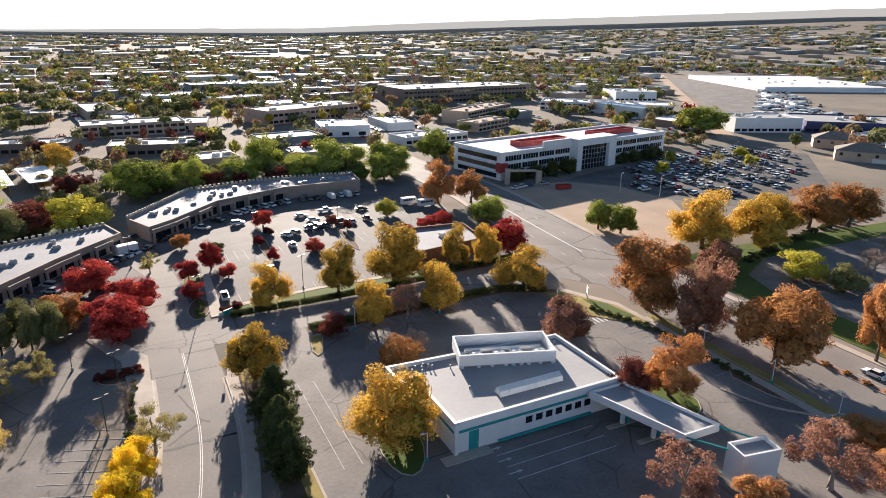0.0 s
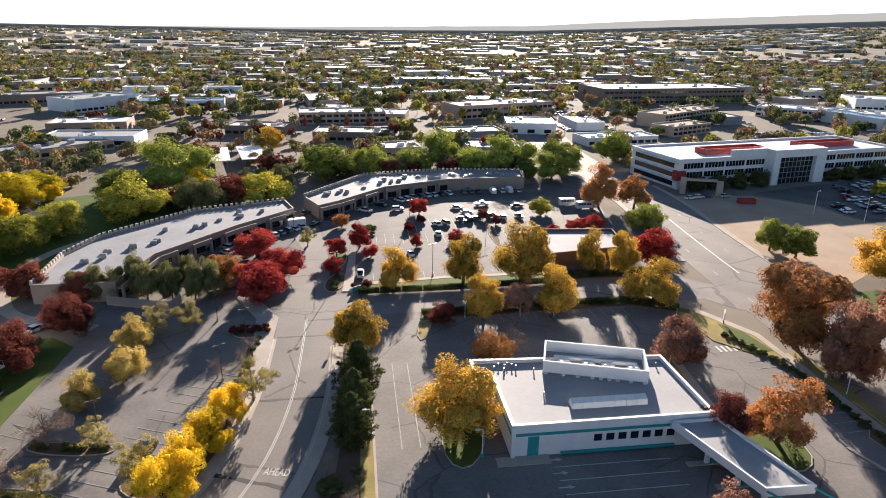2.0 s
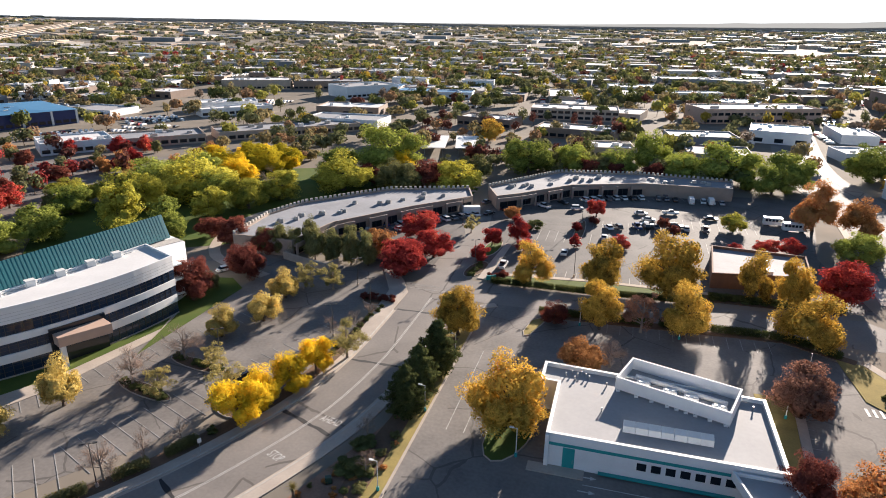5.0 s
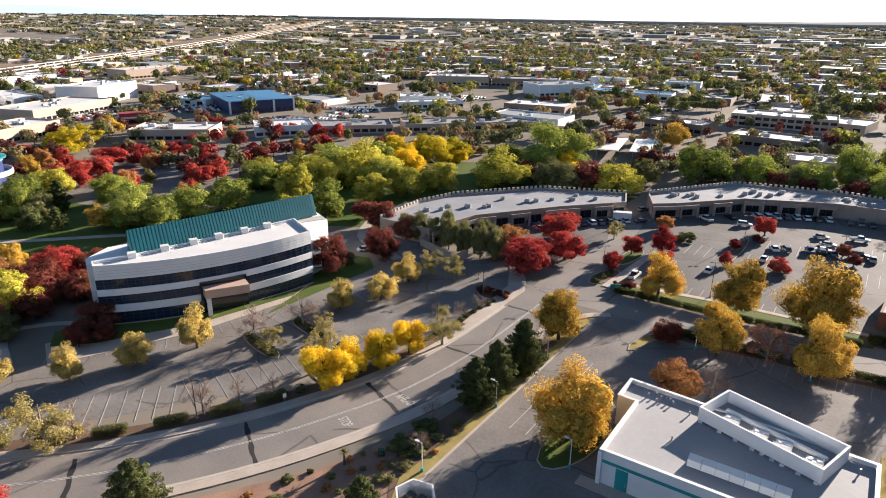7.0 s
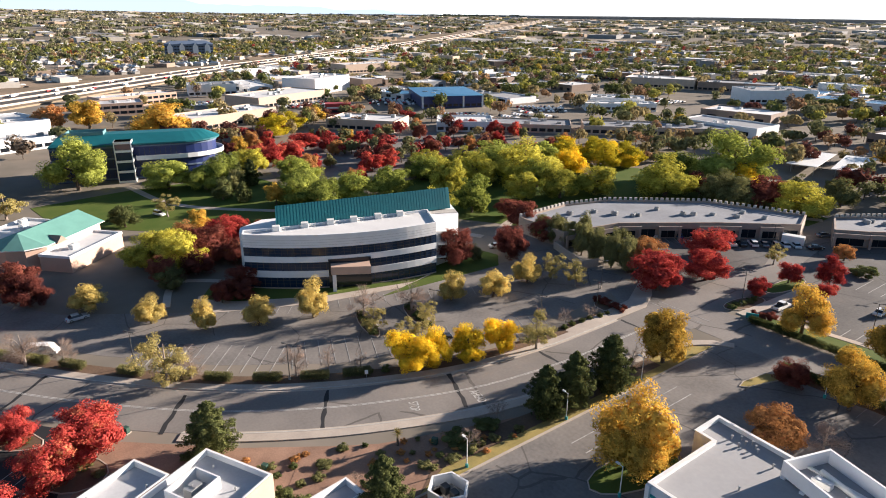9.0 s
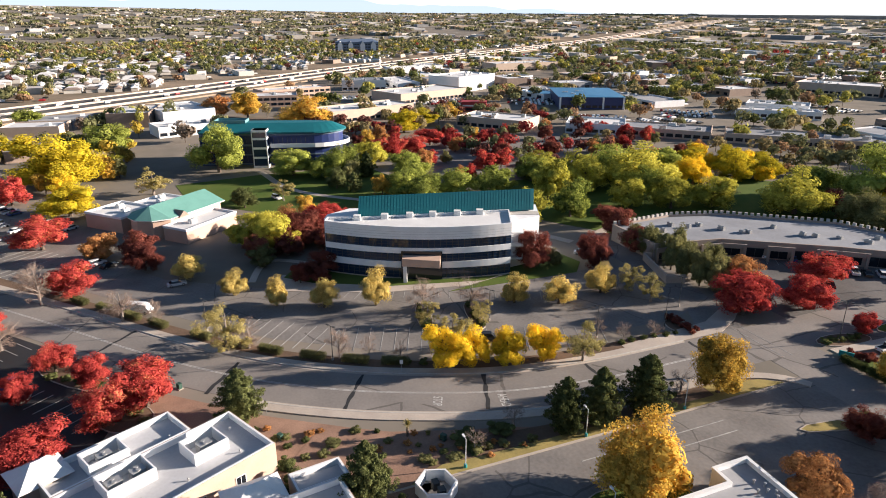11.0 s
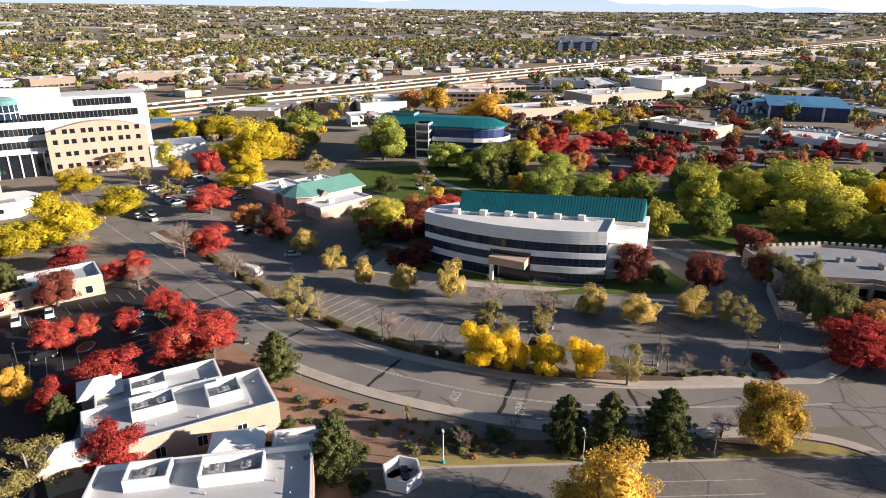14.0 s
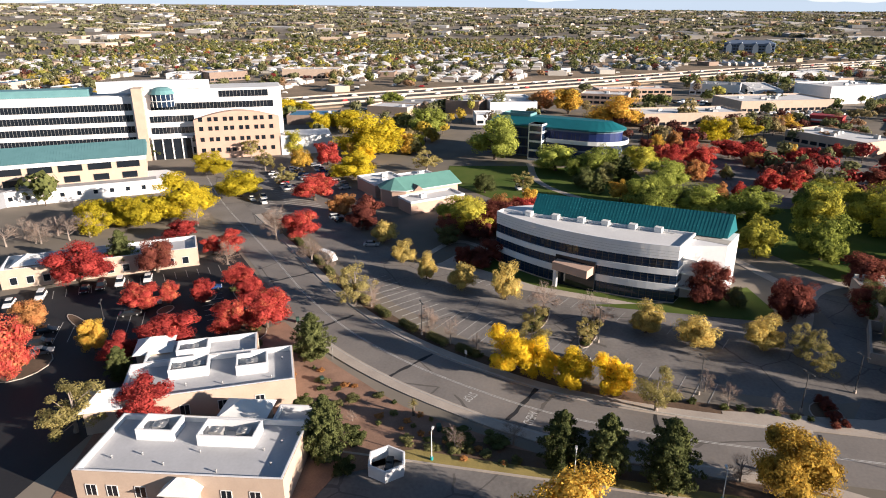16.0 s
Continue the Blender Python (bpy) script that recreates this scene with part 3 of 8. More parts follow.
# islands and beds in the lots
for pts, m, l in (
    (oval(34.5, 82.5, 8.5, 3.6, 80), GRASS, "kerbed bed under the tree beside the bank"),
    ([(30.9, 117.2), (32.2, 118.2), (34.6, 126), (33.2, 127.2), (31.4, 125.6), (30.4, 119.5)], DRYGRASS, "narrow kerbed bed at the mouth of the drive"),
    (oval(-6, 125, 3.6, 2.6), SOIL, "round kerbed bed with dark shrubs"),
    (oval(12, 152.5, 6.5, 2.6, 80), SOIL, "kerbed bed with shrubs beside the entrance"),
    (oval(12.5, 171, 8, 2.4, 86), GRASS, "kerbed bed with red trees at the entrance"),
    (oval(36, 194, 14, 1.6, 88), SOIL, "long kerbed bed in the shops' parking lot"),
    (oval(49, 184, 2.6, 1.6), SOIL, "small kerbed bed in the shops' parking lot"),
    (oval(62, 190, 12, 1.4, 88), SOIL, "long kerbed bed in the shops' parking lot"),
    (oval(-27.9, 86.2, 7.2, 1.8, -10), SOIL, "long kerbed bed with a dark hedge and small trees"),
    (oval(-31.5, 75.4, 7.0, 1.8, -13), SOIL, "long kerbed bed with a dark hedge and small trees"),
    (oval(-13.8, 75, 4.0, 2.0, -30), SOIL, "small kerbed bed with a sage-green tree"),
    (oval(84, 73, 5.2, 5.8), GRASS, "round kerbed bed under two trees"),
    ([(101.5, 74), (104, 77), (104.5, 84), (107, 84), (107, 72), (106.4, 62), (104.5, 61), (102.4, 66)], SOIL, "kerbed bed with a lamp beside the avenue"),
    (oval(-28, -2, 2.4, 1.6), SOIL, "small kerbed bed in the clinic lot"),
    (oval(-20, -8, 2.4, 1.6), SOIL, "small kerbed bed in the clinic lot"),
    (oval(-10, -22, 7, 1.2, 60), SOIL, "long kerbed bed in the clinic lot"),
    (oval(8, -20, 6, 5), SOIL, "kerbed bed with red trees in the clinic lot"),
    (oval(-32, 6, 10, 3, 42), SOIL, "kerbed bed with red trees beside the road"),
    (oval(-14, 15.5, 5, 4, 40), SOIL, "kerbed bed with red trees beside the clinic"),
    (oval(168, 100, 5, 3), SOIL, "kerbed bed in the lot beyond the avenue"),
):
    island("planting_bed", pts, m, l)


structure("island_kerb", band(smooth([(96, 72), (97.5, 67), (99, 63.5), (102, 60), (105, 57.5), (109, 56)], 1.5), -0.3, 0.3, 0, 0.16), CONCRETE, "low curved concrete kerb across the lot", "kerb")
for k in range(7):
    structure("crosswalk_bar", Shape().box(93.0 + k * 1.15, 105.0, 0, 93.5 + k * 1.15, 107.6, 0.05), PAINT, "white bar of a painted crosswalk", "road marking")


def stalls(x, y, rot, n, length=5.2, width=2.75, both=False):
    """White lines between parked places, in a row."""
    s = Shape()
    for k in range(n + 1):
        s.box(k * width - 0.06, 0 if not both else -length, 0, k * width + 0.06, length, 0.05)
    o = structure("stall_lines", s, FADED, "white painted lines of a row of parking stalls", "road marking")
    o.matrix_basis = pose(x, y, 0, 0, 0, rot)


for a in ((103.5, 76, 94, 9), (48, 124, 0, 12), (83, 84, 90, 8), (-44, 72, 66, 16), (-60, 46, 52, 9), (-28, 56, 68, 20, 5.2, 2.75, True), (-46, 32, 50, 10, 5.2, 2.75, True),
          (22, 153, 0, 15), (24, 188, 0, 4, 5.2, 2.75, True), (40, 188, 0, 3, 5.2, 2.75, True), (40, 204, 0, 7, 5.2, 2.75, True), (66, 190, 0, 10, 5.2, 2.75, True), (66, 214, 0, 9, 5.2, 2.75, True), (32, 232, 18, 18),
          (-36, 160, 54, 16), (-20, -38, 128, 16), (-30, -6, 38, 8), (-4, -26, 120, 8, 5.2, 2.75, True), (-112, -34, 40, 10), (-140, -40, 40, 18, 5.2, 2.75, True)):
    stalls(*a)
s = Shape()
for k in range(3):
    s.box(47, 66.6 + 3.1 * k, 0, 66, 66.72 + 3.1 * k, 0.05)
structure("bank_lane_lines", s, PAINT, "white lane lines before the bank's counters", "road marking")
s = Shape()
for y in (74.6, 71.4, 68.2):
    s.box(46.4, y - 0.1, 0, 48, y + 0.1, 0.05).prism([(48, y - 0.4), (48.9, y), (48, y + 0.4)], 0, 0.05)
structure("lane_arrow", s, PAINT, "white lane arrows on the asphalt", "road marking")
s = Shape()
for x in (24.2, 27.2):
    s.box(x - 0.08, 80, 0, x + 0.08, 108, 0.05)
structure("drive_lines", s, FADED, "white lane lines on the bank drive", "road marking")
s = Shape()
for k in range(9):
    s.add([(84.5 + 0.9 * k, 80, 0.046), (84.7 + 0.9 * k, 80, 0.046), (86.2 + 0.9 * k, 83.6, 0.046), (86.0 + 0.9 * k, 83.6, 0.046)], [(0, 1, 2, 3)])
structure("stall_hatching", s, FADED, "faded white hatching beside the bank's stalls", "road marking")
for px, py, rot in ((-7.7, 53, -32), (1.2, 75, -21), (5.5, 97, 0), (-21.5, 31.5, -36), (-44, 12, -44), (6, 122, 0)):
    wob = [0.36 + 0.16 * math.sin(px + 1.7 * q) for q in range(9)]
    s = Shape().prism([(-5.7 + 1.42 * q, -wob[q]) for q in range(9)] + [(-5.7 + 1.42 * q, wob[(q * 3) % 9]) for q in range(8, -1, -1)], 0, 0.04)
    o = structure("asphalt_patch", s, FRESH, "dark strip of fresh asphalt across the road", "road")
    o.matrix_basis = pose(px, py, 0, 0, 0, rot)


def ground_word(text, x, y, rot, size):
    c = bpy.data.curves.new("word", 'FONT')
    c.body, c.size, c.align_x = text, size, 'CENTER'
    tmp = new("word", c)
    me = bpy.data.meshes.new_from_object(tmp.evaluated_get(bpy.context.evaluated_depsgraph_get()))
    bpy.data.objects.remove(tmp)
    me.materials.clear()
    me.materials.append(PAINT)
    o = tagged(new("road_word", me), "faded white word painted on the road", "road marking", "", "structure")
    o.matrix_basis = pose(x, y, 0.052, 0, 0, rot) @ Matrix.Diagonal((0.8, 1.6, 1, 1))


ground_word("AHEAD", 4.9, 75.9, -12, 1.5)
ground_word("STOP", 0.6, 65, -24, 1.5)
# ---------- buildings ----------
def rect(a0, b0, a1, b1):
    return [(a0, b0), (a1, b0), (a1, b1), (a0, b1)]


def flat_roofed(ob, poly, h, wall, roof, thick=0.35, drop=0.7, coping=None, lining=None):
    """Walls with a parapet and a roof deck below its top; poly counter-clockwise, in the thing's own metres."""
    inner = inset(poly, thick)
    part("wall", Shape().ring(poly, inner, 0, h), wall, ob)
    part("roof", Shape().prism(inset(poly, thick * 0.5), h - drop - 0.25, h - drop), roof, ob)
    if lining:
        part("parapet_lining", Shape().ring(inset(poly, 0.12), inset(poly, thick + 0.06), h - drop, h + 0.05), lining, ob)
    if coping:
        part("coping", Shape().ring(inset(poly, -0.08), inset(poly, thick + 0.05), h, h + 0.12), coping, ob)


def windows(ob, x0, x1, n, z0, z1, y, w, frame_mat=None, glass=GLASS, depth=0.06):
    """A row of n windows on the face y (facing -y) of a thing; each has a frame and a pane."""
    pitch = (x1 - x0) / n
    fr = frame_mat or WHITEMETAL
    pane = Shape().box(-w / 2, -0.02, 0, w / 2, 0.02, z1 - z0).mesh("window", glass)
    f = Shape()
    f.box(-w / 2 - 0.08, -depth, -0.08, -w / 2, depth, z1 - z0 + 0.08).box(w / 2, -depth, -0.08, w / 2 + 0.08, depth, z1 - z0 + 0.08)
    f.box(-w / 2, -depth, -0.08, w / 2, depth, 0).box(-w / 2, -depth, z1 - z0, w / 2, depth, z1 - z0 + 0.08)
    fm = f.mesh("window_frame", fr)
    for k in range(n):
        p = part("window", pane, glass, ob)
        p.location = (x0 + (k + 0.5) * pitch, y - 0.025, z0)
        part("window_frame", fm, fr, p)


def ac_unit(parent, x, y, z, a=1.6, b=1.2, h=1.1, m=None):
    s = Shape().box(x - a / 2, y - b / 2, z, x + a / 2, y + b / 2, z + h, 0.08)
    s.tube((x - a / 4, y, z + h), (x - a / 4, y, z + h + 0.12), 0.32, 0.32, 10)
    s.tube((x + a / 4, y, z + h), (x + a / 4, y, z + h + 0.12), 0.32, 0.32, 10)
    s.box(x - a / 2 - 0.4, y - 0.2, z, x - a / 2, y + 0.2, z + 0.5)
    return part("rooftop_unit", s, m or METAL, parent)


def vents(parent, pts, z, r=0.12, h=0.6):
    for x, y in pts:
        s = Shape().tube((x, y, z), (x, y, z + h), r, r, 8).tube((x, y, z + h), (x, y, z + h + 0.12), r * 1.7, r * 1.2, 8)
        part("vent_pipe", s, METAL, parent)


# the bank
bank = thing("bank", 41, 76, 0, "white one-storey bank with teal stripe, grey flat roof and drive-through canopy", "bank building")
bp = [(0, 0), (33.4, 0), (33.2, 19.2), (-3, 21.4), (-3, 15.2), (0, 15)]
flat_roofed(bank, bp, 5.7, WHITE, GREYROOF, 0.4, 0.6, WHITEMETAL)
part("stripe", Shape().box(-0.05, -0.07, 3.75, 26, -0.005, 4.25), TEALPAINT, bank, "teal painted stripe")
part("stripe", Shape().box(-0.07, -0.05, 3.75, -0.005, 14.9, 4.25), TEALPAINT, bank, "teal painted stripe")
part("rail", Shape().box(8, -0.55, 0.25, 27, -0.05, 0.55), TEALPAINT, bank, "teal ledge along the wall's foot")
door = part("door", Shape().box(2.6, -0.06, 0.0, 4.4, 0.02, 3.6), TEALPAINT, bank, "teal entrance door")
part("door_handle", Shape().box(4.1, -0.14, 1.0, 4.18, -0.06, 1.6), METAL, door)
windows(bank, 13.0, 27.2, 7, 2.0, 3.3, -0.02, 1.35)
part("pilaster", Shape().box(-0.12, -0.45, 0, 0.5, -0.02, 5.6), WHITE, bank)
part("step", Shape().box(-2.5, -2.2, 0, 6, -0.02, 0.16), CONCRETE, bank)
pp = [(9.4, 16.2), (26.8, 10.4), (29.4, 18.4), (12.0, 24.0)]
pi_ = inset(pp, 0.32)
for k in range(4):
    j = (k + 1) % 4
    q = [pp[k], pp[j], pi_[j], pi_[k]]
    lo = 5.45 if k == 0 else 5.1
    part("screen_wall", Shape().add([(x, y, lo) for x, y in q] + [(x, y, 7.65) for x, y in q], [(3, 2, 1, 0), (4, 5, 6, 7)] + [(i, (i + 1) % 4, (i + 1) % 4 + 4, i + 4) for i in range(4)]), WHITE, bank, "white roof screen")
side = Vector(pp[1]) - Vector(pp[0])
for f in (0.03, 0.2, 0.34, 0.48, 0.56, 0.64, 0.72, 0.84, 0.97):
    c = Vector(pp[0]) + side * f
    part("screen_foot", Shape().box(c.x - 0.3, c.y - 0.25, 5.1, c.x + 0.3, c.y + 0.25, 5.45), WHITE, bank)
duct = [Vector(pp[0]).lerp(Vector(pp[3]), 0.62).lerp(Vector(pp[1]).lerp(Vector(pp[2]), 0.62), f) for f in (0.1, 0.92)]
part("duct", Shape().tube((*duct[0], 5.95), (*duct[1], 5.95), 0.42, 0.42, 8), WHITEMETAL, bank, "pale round air duct")
part("screen_deck", Shape().prism(inset(pp, 0.3), 5.15, 5.55), GREYROOF, bank)
for k in range(7):
    sl = Shape()
    x = 11 + k * 1.86
    sl.add([(x, 4.2, 5.2), (x + 1.8, 4.2, 5.2), (x + 1.8, 4.5, 6.1), (x, 4.5, 6.1), (x, 5.6, 6.5), (x + 1.8, 5.6, 6.5), (x, 6.4, 5.2), (x + 1.8, 6.4, 5.2)], [(0, 1, 2, 3), (3, 2, 5, 4), (4, 5, 7, 6), (0, 3, 4, 6), (1, 7, 5, 2)])
    part("skylight", sl, WHITEMETAL, bank, "white ribbed skylight")
for x, y in ((14, 18.2), (18.2, 16.8), (21.5, 15.9), (25.6, 14.2)):
    ac_unit(bank, x, y, 5.55, 2.2, 1.2, 0.8, WHITEMETAL)
vents(bank, ((1, 18.5), (2, 19.4), (3, 18.8), (3.6, 19.6), (4.4, 19), (5, 18.4), (8, 17), (7.6, 9), (31, 16.5), (2.6, 17.6)), 5.1)
can = [(26, -0.45), (33.8, -0.45), (38.6, -17.4), (31.2, -17.2)]
part("canopy_fascia", Shape().ring(can[::-1], inset(can[::-1], 0.3), 3.7, 5.1), WHITE, bank, "white drive-through canopy edge")
part("canopy_roof", Shape().prism(inset(can[::-1], 0.2), 3.9, 4.6), GREYROOF, bank)
for x, y in ((30, -5), (31.8, -10.5), (33, -15)):
    part("column", Shape().box(x - 0.3, y - 0.3, 0, x + 0.3, y + 0.3, 3.9), WHITE, bank)
    part("counter_island", Shape().box(x - 3.2, y - 0.5, 0, x + 3.2, y + 0.5, 0.22), CONCRETE, bank)
    part("teller_machine", Shape().box(x + 0.8, y - 0.3, 0.22, x + 1.5, y + 0.3, 1.6), TEALPAINT, bank)
for a, b in (((31.4, -17.2), (34.8, -22.2)), ((38.4, -17.4), (41, -22.2))):
    part("beam", Shape().tube((*a, 4.6), (*b, 4.6), 0.16, 0.16, 6), TEALPAINT, bank, "teal beam")
pil = [(34.3, -25.4), (40.9, -26.6), (41.6, -23.0), (35.0, -21.8)]
part("pylon", Shape().ring(pil, inset(pil, 0.3), 0, 5.6), WHITE, bank, "white boxy pylon")
part("pylon_roof", Shape().prism(inset(pil, 0.2), 4.7, 5.0), GREYROOF, bank)

# curved office block with teal roof
office = thing("office_block", -66.5, 61.5, 65.8, "three-storey office block with curved white and glass front and teal roof", "office building")
NF = 24
def bow(u, extra=0.0):
    return -4.4 * (1 - ((u - 24.0) / 24.0) ** 2) - extra
def bow_band(z0, z1, ext, back=4.0, u0=0.0, u1=48.0):
    us = [u0 + (u1 - u0) * k / NF for k in range(NF + 1)]
    return Shape().prism([(u, bow(u, ext)) for u in us] + [(u1, back), (u0, back)], z0, z1)
for z0, z1, lab in ((10.7, 13.4, "parapet_band"), (6.9, 8.4, "spandrel"), (3.0, 4.7, "spandrel")):
    part(lab, bow_band(z0, z1, 0.25), WHITE, office, "white panelled band")
for z0, z1 in ((8.4, 10.7), (4.7, 6.9), (0.3, 3.0)):
    part("window", bow_band(z0, z1, 0.0), BLUEGLASS, office, "dark blue ribbon window")
    mull = Shape()
    for k in range(1, 32):
        u = 48.0 * k / 32
        mull.box(u - 0.05, bow(u) - 0.08, z0, u + 0.05, bow(u) + 0.2, z1)
    for zz in (z0 + (z1 - z0) * 0.35, z0 + (z1 - z0) * 0.7):
        us = [48.0 * k / NF for k in range(NF + 1)]
        for k in range(NF):
            mull.add([(us[k], bow(us[k]) - 0.05, zz), (us[k + 1], bow(us[k + 1]) - 0.05, zz), (us[k + 1], bow(us[k + 1]) - 0.05, zz + 0.08), (us[k], bow(us[k]) - 0.05, zz + 0.08)], [(0, 1, 2, 3)])
    part("mullion_grid", mull, DARKMETAL, office)
for z in (11.35, 12.0, 12.65):
    part("panel_joint", bow_band(z, z + 0.05, 0.262, 3.9), METAL, office)
part("plinth", bow_band(0, 0.3, 0.3), CONCRETE, office)
us = [48.0 * k / NF for k in range(NF + 1)]
outer = [(u, bow(u, 0.25)) for u in us] + [(48, 11.8), (8, 3.4), (0, 3.2)]
part("parapet", Shape().ring(outer, inset(outer, 0.35), 13.38, 14.0), WHITE, office)
part("roof", Shape().prism(inset(outer, 0.2), 13.15, 13.42), WHITEROOF, office, "white flat roof")
for k, u in enumerate((8, 15, 21.5, 27.5, 34, 40)):
    part("rooftop_box", Shape().box(u - 0.9, 0.4 + 0.2 * u, 13.4, u + 0.9, 1.9 + 0.2 * u, 14.7, 0.06), WHITEMETAL, office)
part("pipe_run", Shape().tube((3, 2.2, 13.6), (44, 10, 13.6), 0.12, 0.12, 6), WHITEMETAL, office)
part("back_wing", Shape().prism([(-1, 4.02), (48, 4.02), (56, 9), (56, 20), (4, 14), (-1, 8)], 0, 13.1), WHITE, office)
sl = Shape().add([(8, 3.6, 13.45), (54.8, 13.4, 13.45), (55, 17.0, 18.5), (8, 7.2, 18.5), (8, 12.6, 13.2), (55, 22.4, 13.2)], [(0, 1, 2, 3), (3, 2, 5, 4), (0, 3, 4), (1, 5, 2), (0, 4, 5, 1)])
roof_t = part("pitched_roof", sl, TEAL, office, "teal standing-seam metal roof")
for k in range(1, 60):
    seam = Shape()
    f = k / 60
    u, v = 8 + 46.8 * f, 3.6 + 9.8 * f
    seam.add([(u - 0.05, v - 0.02, 13.5), (u + 0.05, v, 13.5), (u + 0.05, v + 3.6, 18.56), (u - 0.05, v + 3.58, 18.56), (u - 0.05, v - 0.04, 13.5), (u + 0.05, v - 0.02, 13.5), (u + 0.05, v + 3.57, 18.57), (u - 0.05, v + 3.55, 18.57)], [(4, 5, 6, 7), (0, 3, 7, 4), (1, 5, 6, 2)])
    part("seam", seam, TEAL, roof_t)
part("stone_wing", Shape().box(48.05, 9.8, 0, 55.9, 13.1, 13.2), STONE, office, "pale stone end wing")
for k in range(3):
    part("balcony", Shape().box(48.05, 2.5, 3.0 + 3.6 * k, 51.4, 9.7, 3.3 + 3.6 * k), WHITEMETAL, office)
    rail = Shape()
    for q in range(8):
        rail.tube((51.3, 2.6 + q, 3.3 + 3.6 * k), (51.3, 2.6 + q, 4.3 + 3.6 * k), 0.04, 0.04, 5)
    part("balcony_rail", rail.tube((51.3, 2.5, 4.3 + 3.6 * k), (51.3, 9.7, 4.3 + 3.6 * k), 0.05, 0.05, 5), WHITEMETAL, office)
    part("stair_window", Shape().box(51.8, 9.7, 1 + 3.7 * k, 55.2, 9.83, 3.2 + 3.7 * k), GLASS, office)
porch = part("porch", Shape().prism([(20.5, -4.5), (20.5, -7.6), (30.0, -8.7), (30.0, -4.4)], 4.6, 6.6), PINK, office, "pink stucco entrance porch")
for u, v in ((21.2, -7.0),):
    part("porch_column", Shape().box(u - 0.45, v - 0.45, 0, u + 0.45, v + 0.45, 4.6), WHITE, porch)
part("entrance", Shape().box(20, -4.9, 0, 30.4, -4.0, 7.6), GLASS, office)


def clinic(x, y, rot, blocks, hips, wells, label, wins):
    ob = thing("clinic", x, y, rot, label, "clinic building", "low clinic buildings")
    for k, (r, h) in enumerate(blocks):
        flat_roofed(ob, rect(*r), h + 0.02 * k, TAN, CLINICROOF, 0.35, 0.9, None, WHITE)
    for a0, b0, a1, b1, z in hips:
        m, n = (a0 + a1) / 2, (b0 + b1) / 2
        part("hip_roof", Shape().add([(a0, b0, z), (a1, b0, z), (a1, b1, z), (a0, b1, z), (m, n - (b1 - b0) * 0.08, z + 1.9), (m, n + (b1 - b0) * 0.08, z + 1.9)], [(0, 1, 4), (1, 2, 5, 4), (2, 3, 5), (3, 0, 4, 5), (3, 2, 1, 0)]), WHITEMETAL, ob, "white metal hip roof")
        part("porch_wall", Shape().box(a0 + 0.6, b0 + 0.6, 0, a1 - 0.6, b1 - 0.6, z), TAN, ob)
    for a0, b0, a1, b1, z in wells:
        part("screen", Shape().ring(rect(a0, b0, a1, b1), inset(rect(a0, b0, a1, b1), 0.22), z, z + 1.9), WHITE, ob, "white roof screen")
        n = max(1, int((b1 - b0) / 3))
        for k in range(n):
            ac_unit(ob, (a0 + a1) / 2, b0 + (k + 0.5) * (b1 - b0) / n, z, 1.5, 2.0, 1.5)
    for a, b in wins:
        w = part("window", Shape().box(-0.04, -0.7, 0, 0.03, 0.7, 1.7), GLASS, ob)
        w.location = (a + 0.02, b, 1.1)
        part("window_frame", Shape().box(-0.02, -0.8, -0.1, 0.06, -0.7, 1.8).box(-0.02, 0.7, -0.1, 0.06, 0.8, 1.8).box(-0.02, -0.04, 0, 0.06, 0.04, 1.7).box(-0.02, -0.8, 1.7, 0.06, 0.8, 1.8), WHITEMETAL, w)
    return ob


ca = clinic(33, 46, 8, [((-13.5, -29.3, 0, 0), 5.0), ((-18, -6, -13.6, 1.5), 4.6)], [(-19.5, -15, -13.3, -7, 4.4), (-1, -16.5, 2.2, -11, 3.3)], [(-12.2, -24.6, -8.2, -19, 4.1), (-11.6, -15, -7.4, -6.6, 4.1)], "tan stucco one-storey clinic with white flat roof", [(0, -24), (0, -20), (0, -8), (0, -4), (0, -27)])
vents(ca, ((-4, -26), (-5, -22), (-3, -18), (-6, -14), (-2, -10), (-7, -5), (-4, -3), (-9, -3)), 4.1, 0.1, 0.4)
cb = clinic(9, 37, 26.6, [((-12.3, -28, 0, 0), 5.0), ((-19.6, -26, -12.4, -6.3), 4.9)], [(-23, -28.5, -16, -21.5, 4.6), (-6, -33.5, 1, -27, 4.3)], [(-17.5, -20.5, -13.5, -15, 4.1), (-11, -21, -6.5, -14.5, 4.1), (-9.5, -9.8, -5, -4.5, 4.1)], "tan stucco clinic with white roof, hip-roofed porches and roof screens", [(0, -6), (0, -12), (0, -18), (0, -24)])
vents(cb, ((-3, -4), (-9, -2), (-3, -12), (-4, -18), (-2, -24), (-14, -9)), 4.1, 0.1, 0.4)
cc = clinic(-22, -54, 123.3, [((0, 0, 45.5, 11), 5.0)], [(2, 2, 9, 9, 4.9)], [], "long tan stucco clinic with white flat roof", [])
windows(cc, 1, 44, 12, 1.0, 2.8, -0.02, 1.5)
ac_unit(cc, 38, 6, 4.1)
ac_unit(cc, 24, 6, 4.1)

